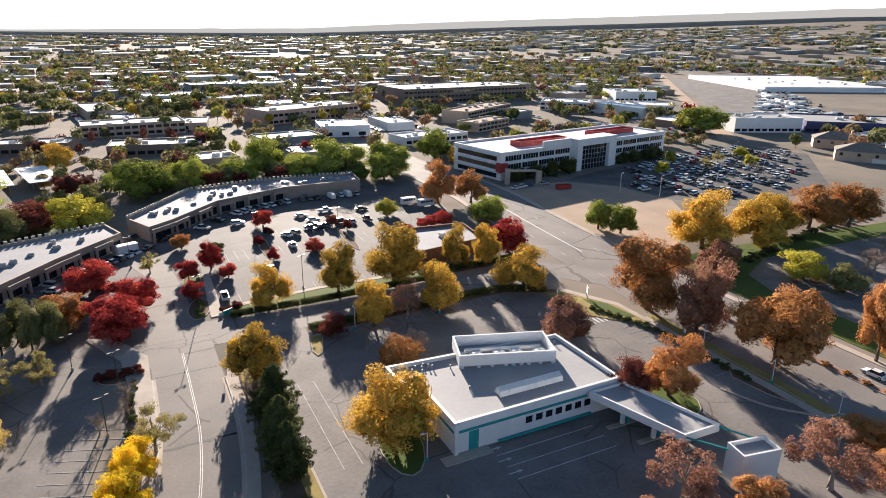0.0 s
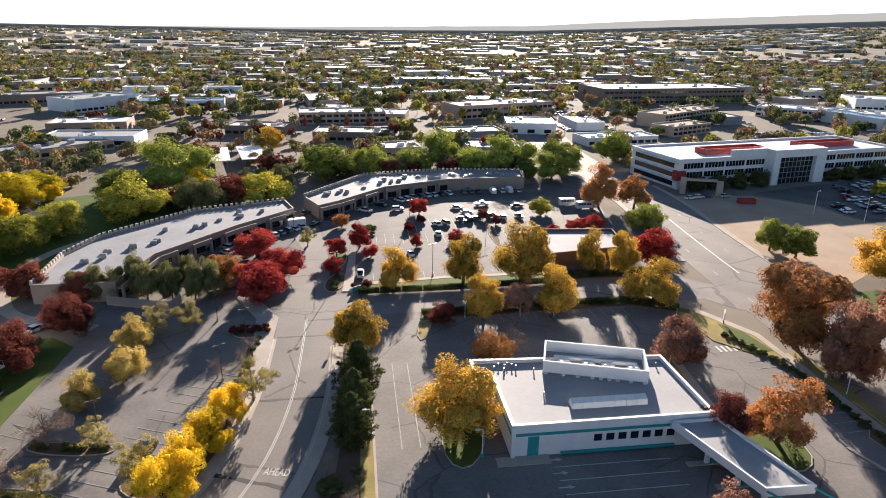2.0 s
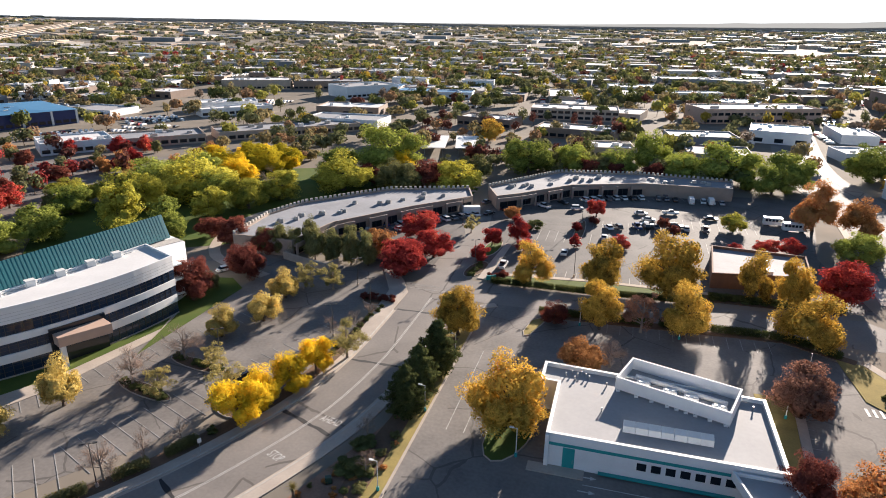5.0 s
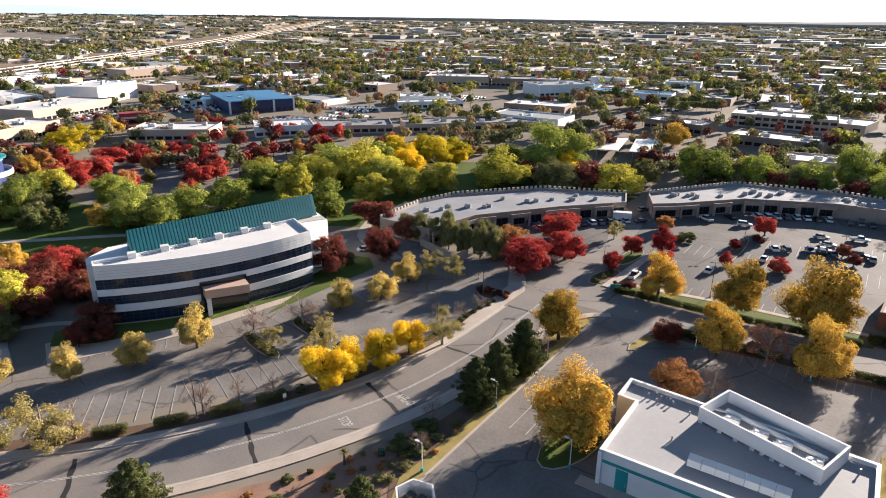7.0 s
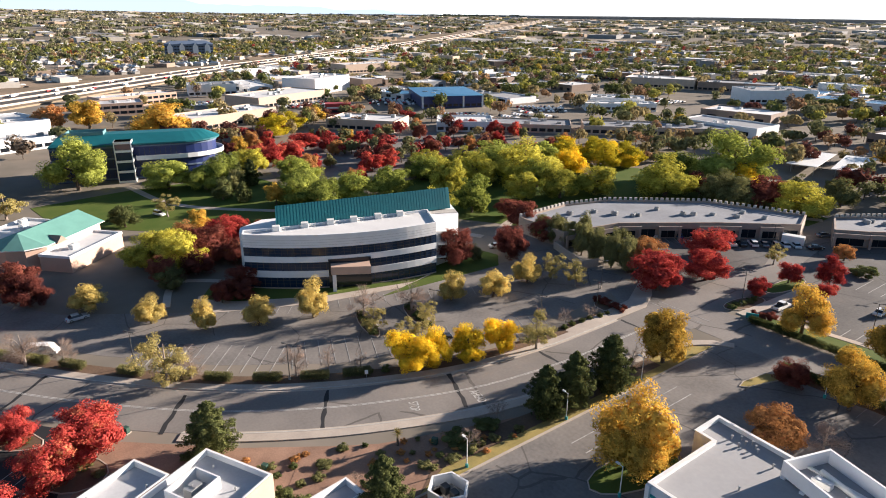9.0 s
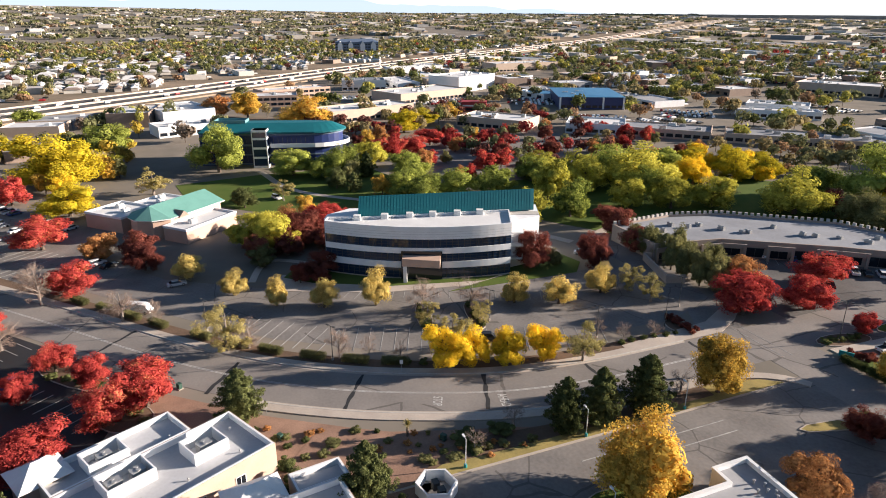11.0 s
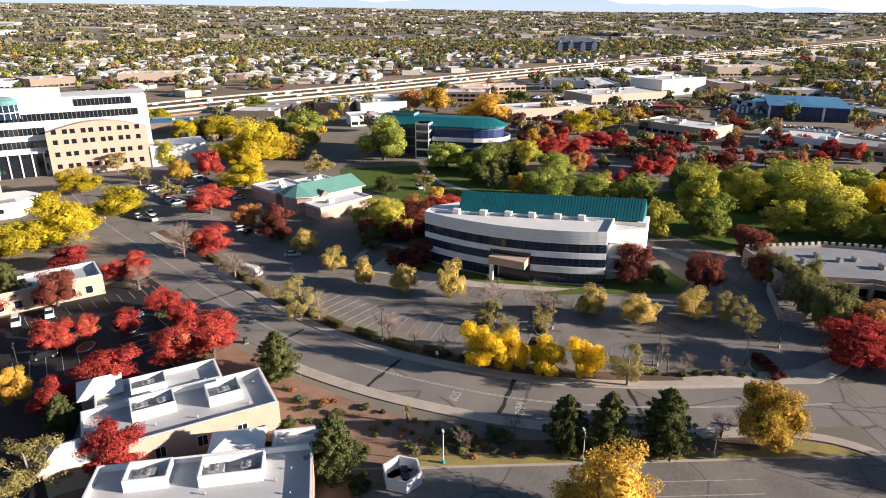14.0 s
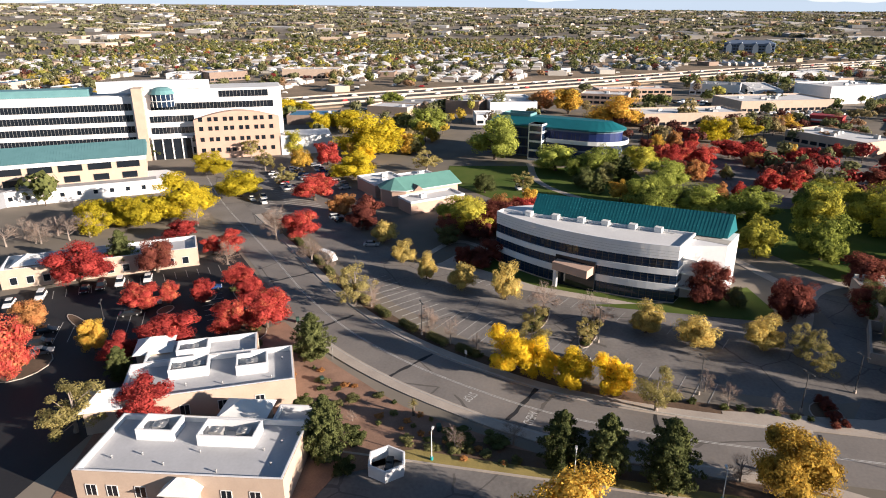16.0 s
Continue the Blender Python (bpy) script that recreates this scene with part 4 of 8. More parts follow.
# six-sided walled enclosure
hexa = thing("bin_enclosure", 22.2, 57, 0, "white-walled open enclosure beside the bank drive", "enclosure")
hp = oval(0, 0, 3.1, 3.0, 12, 6)
part("wall", Shape().ring(hp, inset(hp, 0.25), 0, 2.0), WHITE, hexa)
part("floor", Shape().prism(inset(hp, 0.2), 0, 0.1), CONCRETE, hexa)
for x, y in ((0.8, 0.5), (-0.9, 0.2)):
    part("bin", Shape().box(x - 0.6, y - 0.5, 0.1, x + 0.6, y + 0.5, 1.3, 0.08), DARKMETAL, hexa)


def strip_mall(back, front, label, h=5.0, teeth=True):
    """A row of shops on a bent plan."""
    ob = thing("shopping_strip", 0, 0, 0, label, "shop building", "curved rows of shops")
    poly = front + back[::-1]
    if sum(poly[i - 1][0] * poly[i][1] - poly[i][0] * poly[i - 1][1] for i in range(len(poly))) < 0:
        poly = poly[::-1]
    part("wall", Shape().ring(poly, inset(poly, 0.5), 0, h), TAUPE, ob, "taupe stucco")
    part("roof", Shape().prism(inset(poly, 0.3), h - 0.9, h - 0.6), BLUEROOF, ob, "pale gravel flat roof")
    if teeth:
        tooth = Shape().box(-0.45, -0.25, 0, 0.45, 0.25, 0.9).mesh("parapet_block", STONE)
        for i in range(len(back) - 1):
            a, b = Vector(back[i]), Vector(back[i + 1])
            n = max(1, int((b - a).length / 1.7))
            for k in range(n):
                p = a.lerp(b, (k + 0.5) / n)
                o = part("parapet_block", tooth, STONE, ob)
                o.location = (p.x, p.y, h - 0.1)
                o.rotation_euler = (0, 0, math.atan2(b.y - a.y, b.x - a.x))
    for i in range(len(front) - 1):
        a, b = Vector(front[i]), Vector(front[i + 1])
        w = (b - a).normalized()
        nrm = Vector((w.y, -w.x))
        if nrm.dot(Vector(back[0]) - a) > 0:
            nrm = -nrm
        n = max(1, int((b - a).length / 5.5))
        rot = math.atan2(w.y, w.x)
        L = (b - a).length / n
        aw = Shape().box(-L / 2 + 0.4, -1.9, 3.1, L / 2 - 0.4, 0, 3.4).box(-L / 2 + 0.2, -1.9, 3.4, L / 2 - 0.2, -1.6, 4.4)
        for k in range(n):
            p = a.lerp(b, (k + 0.5) / n) + nrm * 0.02
            sgn = 0 if nrm.dot(Vector((w.y, -w.x))) > 0 else math.pi
            gl = part("shop_window", Shape().box(-L / 2 + 0.8, -0.06, 0.4, L / 2 - 0.8, 0.0, 2.9), GLASS, ob)
            gl.location, gl.rotation_euler = (p.x, p.y, 0), (0, 0, rot + sgn)
            part("window_frame", Shape().box(-0.08, -0.1, 0.4, 0.08, 0.0, 2.9).box(-L / 2 + 0.7, -0.1, 2.9, L / 2 - 0.7, 0, 3.05), DARKMETAL, gl)
            if k % 2 == 0:
                o = part("arcade", aw, TAUPE, ob)
                o.location, o.rotation_euler = (p.x, p.y, 0), (0, 0, rot + sgn)
            for e in (-L / 2,):
                c = part("pier", Shape().box(e - 0.35, -2.0, 0, e + 0.35, -1.5, 4.4), TAUPE, ob)
                c.location, c.rotation_euler = (p.x, p.y, 0), (0, 0, rot + sgn)
    rnd = random.Random(len(back) * 7 + 1)
    for i in range(len(front) - 1):
        for k in range(5):
            f = rnd.random()
            a = Vector(front[i]).lerp(Vector(front[i + 1]), f)
            j = min(len(back) - 2, int((i + f) / (len(front) - 1) * (len(back) - 1)))
            b = Vector(back[j]).lerp(Vector(back[j + 1]), rnd.random())
            p = a.lerp(b, 0.3 + 0.35 * rnd.random())
            ac_unit(ob, p.x, p.y, h - 0.6, 1.2 + rnd.random(), 1.1, 0.7 + rnd.random() * 0.5)
    return ob


strip_mall([(-59, 146), (-60.5, 168), (-56, 184), (-35, 210), (-7, 221)], [(-40, 146), (-36.5, 166), (-19, 191), (-3, 209.5)], "long bent row of brown shops with pale flat roof")
strip_mall([(-1, 226), (22, 260), (55, 266.5), (89.5, 264)], [(5, 212.5), (12, 218.5), (29, 238), (56, 249.5), (88, 250.5)], "bent row of brown shops with toothed parapet")

shop = thing("corner_shop", 72, 158, 0, "low brick corner shop with pale flat roof behind trees", "shop building")
flat_roofed(shop, [(0, 0), (24, 4), (26, 21), (2, 23)], 4.2, BRICK, BLUEROOF, 0.4, 0.8)
ac_unit(shop, 14, 12, 3.4, 2, 1.6, 1.3, WHITEMETAL)
ac_unit(shop, 14, 5, 3.4, 2, 1.6, 1.3, WHITEMETAL)

# big white office with red roof screens
wo = thing("office_building", 152, 243, 10.5, "white three-storey office building with glass bands and red roof screens", "office building")
part("wall", Shape().box(0, 0, 0, 122, 34, 12), WHITE, wo)
part("roof", Shape().box(0.6, 0.6, 12.0, 121.4, 33.4, 12.1), WHITEROOF, wo)
part("parapet", Shape().ring(rect(-0.3, -0.3, 122.3, 34.3), rect(0.5, 0.5, 121.5, 33.5), 11.6, 12.9), WHITE, wo)
for z in (1.0, 4.8, 8.6):
    for x0, x1, n in ((2, 45, 4), (74, 120, 4)):
        for k in range(n):
            w = (x1 - x0) / n
            win = part("window", Shape().box(x0 + k * w + 0.5, -0.08, z, x0 + (k + 1) * w - 0.5, 0.02, z + 2.3), GLASS, wo, "dark window band")
            mu = Shape()
            for j in range(1, 6):
                mu.box(x0 + k * w + 0.5 + j * (w - 1) / 6 - 0.06, -0.14, z, x0 + k * w + 0.5 + j * (w - 1) / 6 + 0.06, -0.08, z + 2.3)
            part("mullion_grid", mu, WHITEMETAL, win)["kind"] = "stuff"
    part("window", Shape().box(-0.05, 3, z, 0.02, 31, z + 2.3), GLASS, wo)
    part("sunshade", Shape().box(-1.2, 0.5, z + 2.4, -0.06, 33, z + 2.7), WHITEMETAL, wo, "thin white horizontal sunshade")
part("portal", Shape().box(45, -5, 0, 48.5, 4, 15.4).box(68.5, -5, 0, 74, 4, 15.4).box(48.5, -5, 12, 68.5, 4, 15.4).box(26, -0.6, 11.8, 45, 0.6, 15.6), WHITE, wo, "tall white entrance portal with raised wall")
gl = part("glass_front", Shape().box(48.5, -3, 0, 68.5, -2.7, 12), GLASS, wo)
mu = Shape()
for k in range(1, 9):
    mu.box(48.5 + 2.22 * k - 0.09, -3.15, 0, 48.5 + 2.22 * k + 0.09, -3.0, 12)
for z in (2.5, 4.9, 7.3, 9.7):
    mu.box(48.5, -3.16, z - 0.1, 68.5, -3.0, z + 0.1)
part("mullion_grid", mu, METAL, gl)["kind"] = "stuff"
for r in ((20, 9, 52, 16), (76, 11, 108, 18)):
    part("roof_screen", Shape().ring(rect(*r), inset(rect(*r), 0.4), 12.1, 14.6), REDMETAL, wo, "dark red roof screen")
part("red_box", Shape().box(-1.4, -1.2, 4, 3, 2, 8), REDMETAL, wo)
gate = thing("concrete_gate", 150, 236, -20, "grey concrete gateway wall beside the office building", "gateway")
part("wall", Shape().box(0, 0, 0, 2.2, 1, 7).box(14, 0, 0, 16.5, 1, 6).box(2.2, 0, 5.6, 14, 1, 6.6), CONCRETE, gate)

# hospital
hs = thing("hospital", -161, -112, 117, "white five-storey hospital with dark window bands and tan tower", "hospital building")
part("wall", Shape().box(-95, 4, 0, -2.6, 26, 28.5), WHITE, hs)
part("roof", Shape().box(-94, 5, 28.5, -5, 25, 28.9), WHITEROOF, hs)
for k in range(5):
    z = 2.6 + k * 5.0
    part("window", Shape().box(-94, 3.9, z, -4, 4.02, z + 3.0), GLASS, hs, "dark ribbon window")
    mu = Shape()
    for j in range(60):
        mu.box(-94 + j * 1.5 - 0.05, 3.84, z, -94 + j * 1.5 + 0.05, 3.9, z + 3.0)
    part("mullion_grid", mu, METAL, hs)["kind"] = "stuff"
part("tower", Shape().box(-2.6, 0, 0, 1.6, 24, 32.5), TAN, hs, "tan stucco tower")
part("east_wing", Shape().box(1.6, 3, 0, 62, 26, 31), WHITE, hs)
part("wing_roof", Shape().box(2.5, 3.5, 31, 61.5, 25.5, 31.3), WHITEROOF, hs)
for z, x0, x1 in ((22.4, 4, 58), (16.8, 3, 22), (11.6, 3, 22), (27.4, 34, 56), (7.4, 3, 22), (2, 4, 21)):
    part("window", Shape().box(x0, 2.9, z, x1, 3.02, z + 2.9), GLASS, hs)
    mu = Shape()
    for j in range(int((x1 - x0) / 1.6)):
        mu.box(x0 + j * 1.6 - 0.05, 2.84, z, x0 + j * 1.6 + 0.05, 2.9, z + 2.9)
    part("mullion_grid", mu, METAL, hs)["kind"] = "stuff"
ar = [(22 + 38 * k / 16, 18.0 + 3.6 * math.sin(math.pi * k / 16)) for k in range(17)]
sh = Shape().add([(x, -2.5, 0) for x, z in ar] + [(x, -2.5, z) for x, z in ar] + [(x, 3.0, z) for x, z in ar], [(k, k + 1, k + 18, k + 17) for k in range(16)] + [(17 + k, 18 + k, 35 + k, 34 + k) for k in range(16)] + [(0, 17, 34), (16, 50, 33)])
part("curved_front", sh, PINK, hs, "tan stucco front with curved top")
pane = Shape().box(-0.9, -0.05, 0, 0.9, 0.02, 1.9).mesh("window", GLASS)
for r, z in enumerate((3.0, 8.0, 13.0, 17.2)):
    for k in range(10):
        w = part("window", pane, GLASS, hs)
        w.location = (25 + k * 3.4 + (k % 2) * 0.6, -2.52, z)
part("roof_crown", Shape().prism([(x, 8 + 7 * math.sin(math.pi * k / 12)) for k, x in enumerate(np.linspace(-18, 30, 13))], 30, 35), WHITE, hs)
drum = oval(9.5, 4.5, 5.4, 5.4, 0, 16)
part("drum", Shape().prism(drum, 24, 29.6), BLUEGLASS, hs, "round glazed drum")
mu = Shape()
for x, y in drum:
    mu.box(x - 0.12, y - 0.12, 24, x + 0.12, y + 0.12, 29.6)
part("drum_mullions", mu.ring(oval(9.5, 4.5, 5.6, 5.6, 0, 16), oval(9.5, 4.5, 5.3, 5.3, 0, 16), 26.4, 26.8), WHITEMETAL, hs)["kind"] = "stuff"
dome = [oval(9.5, 4.5, 6.0 * q, 6.0 * q, 0, 16) for q in (1.0, 0.82, 0.5)]
part("teal_dome", Shape().add([(x, y, z) for ring, z in zip(dome, (29.6, 31.2, 32.3)) for x, y in ring] + [(9.5, 4.5, 32.8)], [(r * 16 + k, r * 16 + (k + 1) % 16, r * 16 + 16 + (k + 1) % 16, r * 16 + 16 + k) for r in range(2) for k in range(16)] + [(32 + k, 32 + (k + 1) % 16, 48) for k in range(16)] + [tuple(range(15, -1, -1))]), SLATETEAL, hs, "teal metal dome")
part("entrance_glass", Shape().box(3, 1.6, 0, 20, 2.8, 9.6), GLASS, hs)
for k in range(5):
    part("entrance_post", Shape().box(3 + 4.2 * k - 0.25, 1.2, 0, 3 + 4.2 * k + 0.25, 1.6, 10.2), WHITE, hs)
part("entrance_beam", Shape().box(2.4, 0.9, 9.6, 20.6, 2.9, 10.4), WHITE, hs)
part("teal_screen", Shape().box(-75, 8, 28.8, -22, 18, 32), SLATETEAL, hs)
lw = part("low_wing", Shape().box(60, -3, 0, 84, 14, 9), WHITE, hs)

# teal-roofed medical building in front of it
mb = thing("medical_building", -88.5, -105.5, 125, "tan medical building with pale teal metal roof and white base", "medical building")
part("base", Shape().prism([(-60, 0), (40, 0), (48, 8), (44, 16), (-60, 30)], 0, 5.2), WHITE, mb, "white curved base storey")
part("wall", Shape().box(-60, 5.5, 5.2, 37, 30, 12.2), TAN, mb)
part("deck", Shape().box(-60, 0.4, 5.2, 40, 5.4, 5.3), GREYROOF, mb)
part("fascia", Shape().box(-60, 5.0, 12.2, 37.5, 30, 13.8), WHITE, mb)
part("roof", Shape().add([(-60, 4.4, 13.8), (38, 4.4, 13.8), (38, 18, 17.6), (-60, 18, 17.6), (-60, 31, 13.8), (38, 31, 13.8)], [(0, 1, 2, 3), (3, 2, 5, 4), (1, 5, 2), (0, 3, 4)]), SLATETEAL, mb, "pale teal seamed metal roof")
se_ = Shape()
for k in range(98):
    se_.add([(-60 + k - 0.05, 4.38, 13.86), (-60 + k + 0.05, 4.38, 13.86), (-60 + k + 0.05, 17.9, 17.66), (-60 + k - 0.05, 17.9, 17.66)], [(0, 1, 2, 3)])
part("roof_seams", se_, SLATETEAL, mb)["kind"] = "stuff"
windows(mb, -60, 36, 10, 9.8, 12.2, 5.46, 7.6, DARKMETAL)
windows(mb, -60, 36, 10, 5.8, 8.0, 5.46, 5.0, DARKMETAL)
windows(mb, -58, 38, 18, 2.0, 3.5, -0.02, 1.4)

# small teal-roofed building
gy = thing("pavilion_building", -110.8, 24.6, 133, "low pink stucco building with long pale teal metal roof", "campus building")
end = [(0, 0), (-4.6, 3.2), (-6.4, 8.3), (-4.6, 13.4), (0, 16.6)]
foot = inset([(22, 0), (22, 16.6)] + end[::-1], 0.8)
part("wall", Shape().prism(foot, 0, 6.0), PINK, gy)
part("eave_soffit", Shape().prism([(22.4, 0), (22.4, 16.6)] + end[::-1], 5.75, 5.99), WHITEMETAL, gy)
part("roof", Shape().add([(22.4, 0, 6.0), *[(x, y, 6.0) for x, y in end], (22.4, 16.6, 6.0), (-0.4, 8.3, 9.0), (22.4, 8.3, 9.0)], [(1, 0, 8, 7), (2, 1, 7), (3, 2, 7), (4, 3, 7), (5, 4, 7), (6, 5, 7, 8), (0, 6, 8)]), PALETEAL, gy, "pale teal seamed metal roof")
seams = Shape()
for k in range(1, 28):
    for y0, y1 in ((0.1, 8.2), (16.5, 8.4)):
        seams.add([(k * 0.8 - 0.04, y0, 6.08), (k * 0.8 + 0.04, y0, 6.08), (k * 0.8 + 0.04, y1, 9.08), (k * 0.8 - 0.04, y1, 9.08)], [(0, 1, 2, 3)])
part("roof_seams", seams, PALETEAL, gy)["kind"] = "stuff"
part("dormer", Shape().add([(2.4, -0.6, 5.6), (6.4, -0.6, 5.6), (4.4, -0.6, 7.4), (4.4, 3.2, 7.4), (2.4, 3.2, 5.6), (6.4, 3.2, 5.6)], [(0, 1, 2), (0, 2, 3, 4), (1, 5, 3, 2)]), BROWN, gy, "small dark gabled dormer")
windows(gy, 8, 21, 5, 1.0, 3.0, 0.74, 1.6, DARKMETAL)
for x0, y0, x1, y1, h in ((-3, -8.5, 18, 0.7, 4.6), (-4, 17.0, 10, 33, 5.2), (10.1, 17.0, 24, 29, 4.8)):
    part("wing", Shape().box(x0, y0, 0, x1, y1, h - 0.6), PINK, gy)
    part("wing_roof", Shape().box(x0 + 0.4, y0 + 0.4, h - 0.6, x1 - 0.4, y1 - 0.4, h - 0.5), WHITEROOF, gy)
    part("parapet", Shape().ring(rect(x0 - 0.1, y0 - 0.1, x1 + 0.1, y1 + 0.1), rect(x0 + 0.4, y0 + 0.4, x1 - 0.4, y1 - 0.4), h - 0.7, h), WHITE, gy)
for x, y, z in ((2, 22, 4.7), (5, 28, 4.7), (16, 22, 4.3), (20, 26, 4.3), (4, -4, 4.1)):
    ac_unit(gy, x, y, z, 2.2, 1.7, 1.2, WHITEMETAL)

# oval teal-roofed building on the campus
ov = thing("campus_building", -200, 69, 72, "three-storey campus building with rounded balcony end and teal roof", "campus building")
def rounded(m, x0=-33):
    return [(x0, -m), (14, -m)] + [(14 + (16 + m) * math.sin(a), 12 - (12 + m) * math.cos(a)) for a in np.linspace(0.2, math.pi - 0.2, 13)] + [(14, 24 + m), (x0, 24 + m)]
part("wall", Shape().prism(rounded(-1.2), 0, 14), NAVY, ov, "dark blue glazed wall")
for z in (0.0, 4.1, 8.4, 12.9):
    part("floor_band", Shape().prism(rounded(-0.8 if z != 8.4 else 0.2), z + 0.3, z + 0.9), BLUEGREY, ov, "blue-grey floor band")
for z in (1.3, 5.4, 9.7):
    mu = Shape()
    for k in range(24):
        mu.box(-33 + k * 2.0 - 0.07, 0.9, z, -33 + k * 2.0 + 0.07, 1.15, z + 2.7)
    part("mullion_grid", mu, DARKMETAL, ov)["kind"] = "stuff"
part("balcony", Shape().ring(rounded(1.8, -2), rounded(-0.7, -2), 8.2, 8.6).ring(rounded(1.8, -2), rounded(1.6, -2), 8.6, 10.0), WHITE, ov, "white rounded balcony with solid rail")
part("eave", Shape().prism(rounded(0.4), 14.2, 14.8), TEAL, ov)
rp = rounded(0.4)
part("roof", Shape().add([(x, y, 14.8) for x, y in rp] + [(x * 0.86 - 2, 12 + (y - 12) * 0.3, 17.6) for x, y in rp], [(i, (i + 1) % len(rp), (i + 1) % len(rp) + len(rp), i + len(rp)) for i in range(len(rp))] + [tuple(range(len(rp), 2 * len(rp)))]), TEAL, ov, "teal metal roof")
part("roof_screen", Shape().ring(rect(-28, 8, -14, 16), rect(-27.6, 8.4, -14.4, 15.6), 17.0, 18.8), SLATETEAL, ov)
part("stair_tower", Shape().box(-9, -5, 0, -3, 1.0, 16.5), BLUEGLASS, ov, "blue glass stair tower")
for z in (0, 4.1, 8.2, 12.3, 15.6):
    part("tower_band", Shape().box(-9.2, -5.2, z, -2.8, 1.0, z + 0.9), WHITE, ov)
for z in (-9.2, -3.1):
    part("tower_post", Shape().box(z, -5.25, 0, z + 0.35, -4.9, 16.4), WHITE, ov)


def mid_building(name, ax, ay, bx, by, depth, h, wall, roof, label, rows=1, glass=True, extra=0):
    """A plain building: its front runs from a to b, seen from the camera's side."""
    L = math.hypot(bx - ax, by - ay)
    ob = thing(name, ax, ay, math.degrees(math.atan2(by - ay, bx - ax)), label, "building")
    flat_roofed(ob, rect(0, 0, L, depth), h, wall, roof, 0.4, 0.8)
    if glass:
        n = max(2, int(L / 4.5))
        for r in range(rows):
            z = 1.0 + r * (h - 1.0) / rows
            pw = Shape().box(0.12 * L / n, -0.08, z, 0.88 * L / n, 0.02, z + min(1.8, (h - 1.6) / rows * 0.62)).mesh("window", GLASS)
            for k in range(n):
                w = part("window", pw, GLASS, ob)
                w.location = (k * L / n, 0, 0)
    rnd = random.Random(int(ax * 7 + ay * 13))
    for k in range(3 + int(L / 18) + extra):
        ac_unit(ob, L * (0.1 + 0.8 * rnd.random()), depth * (0.2 + 0.6 * rnd.random()), h - 0.8, 2 + 2 * rnd.random(), 1.8, 0.9 + rnd.random(), WHITEMETAL if k % 2 else METAL)
    return ob


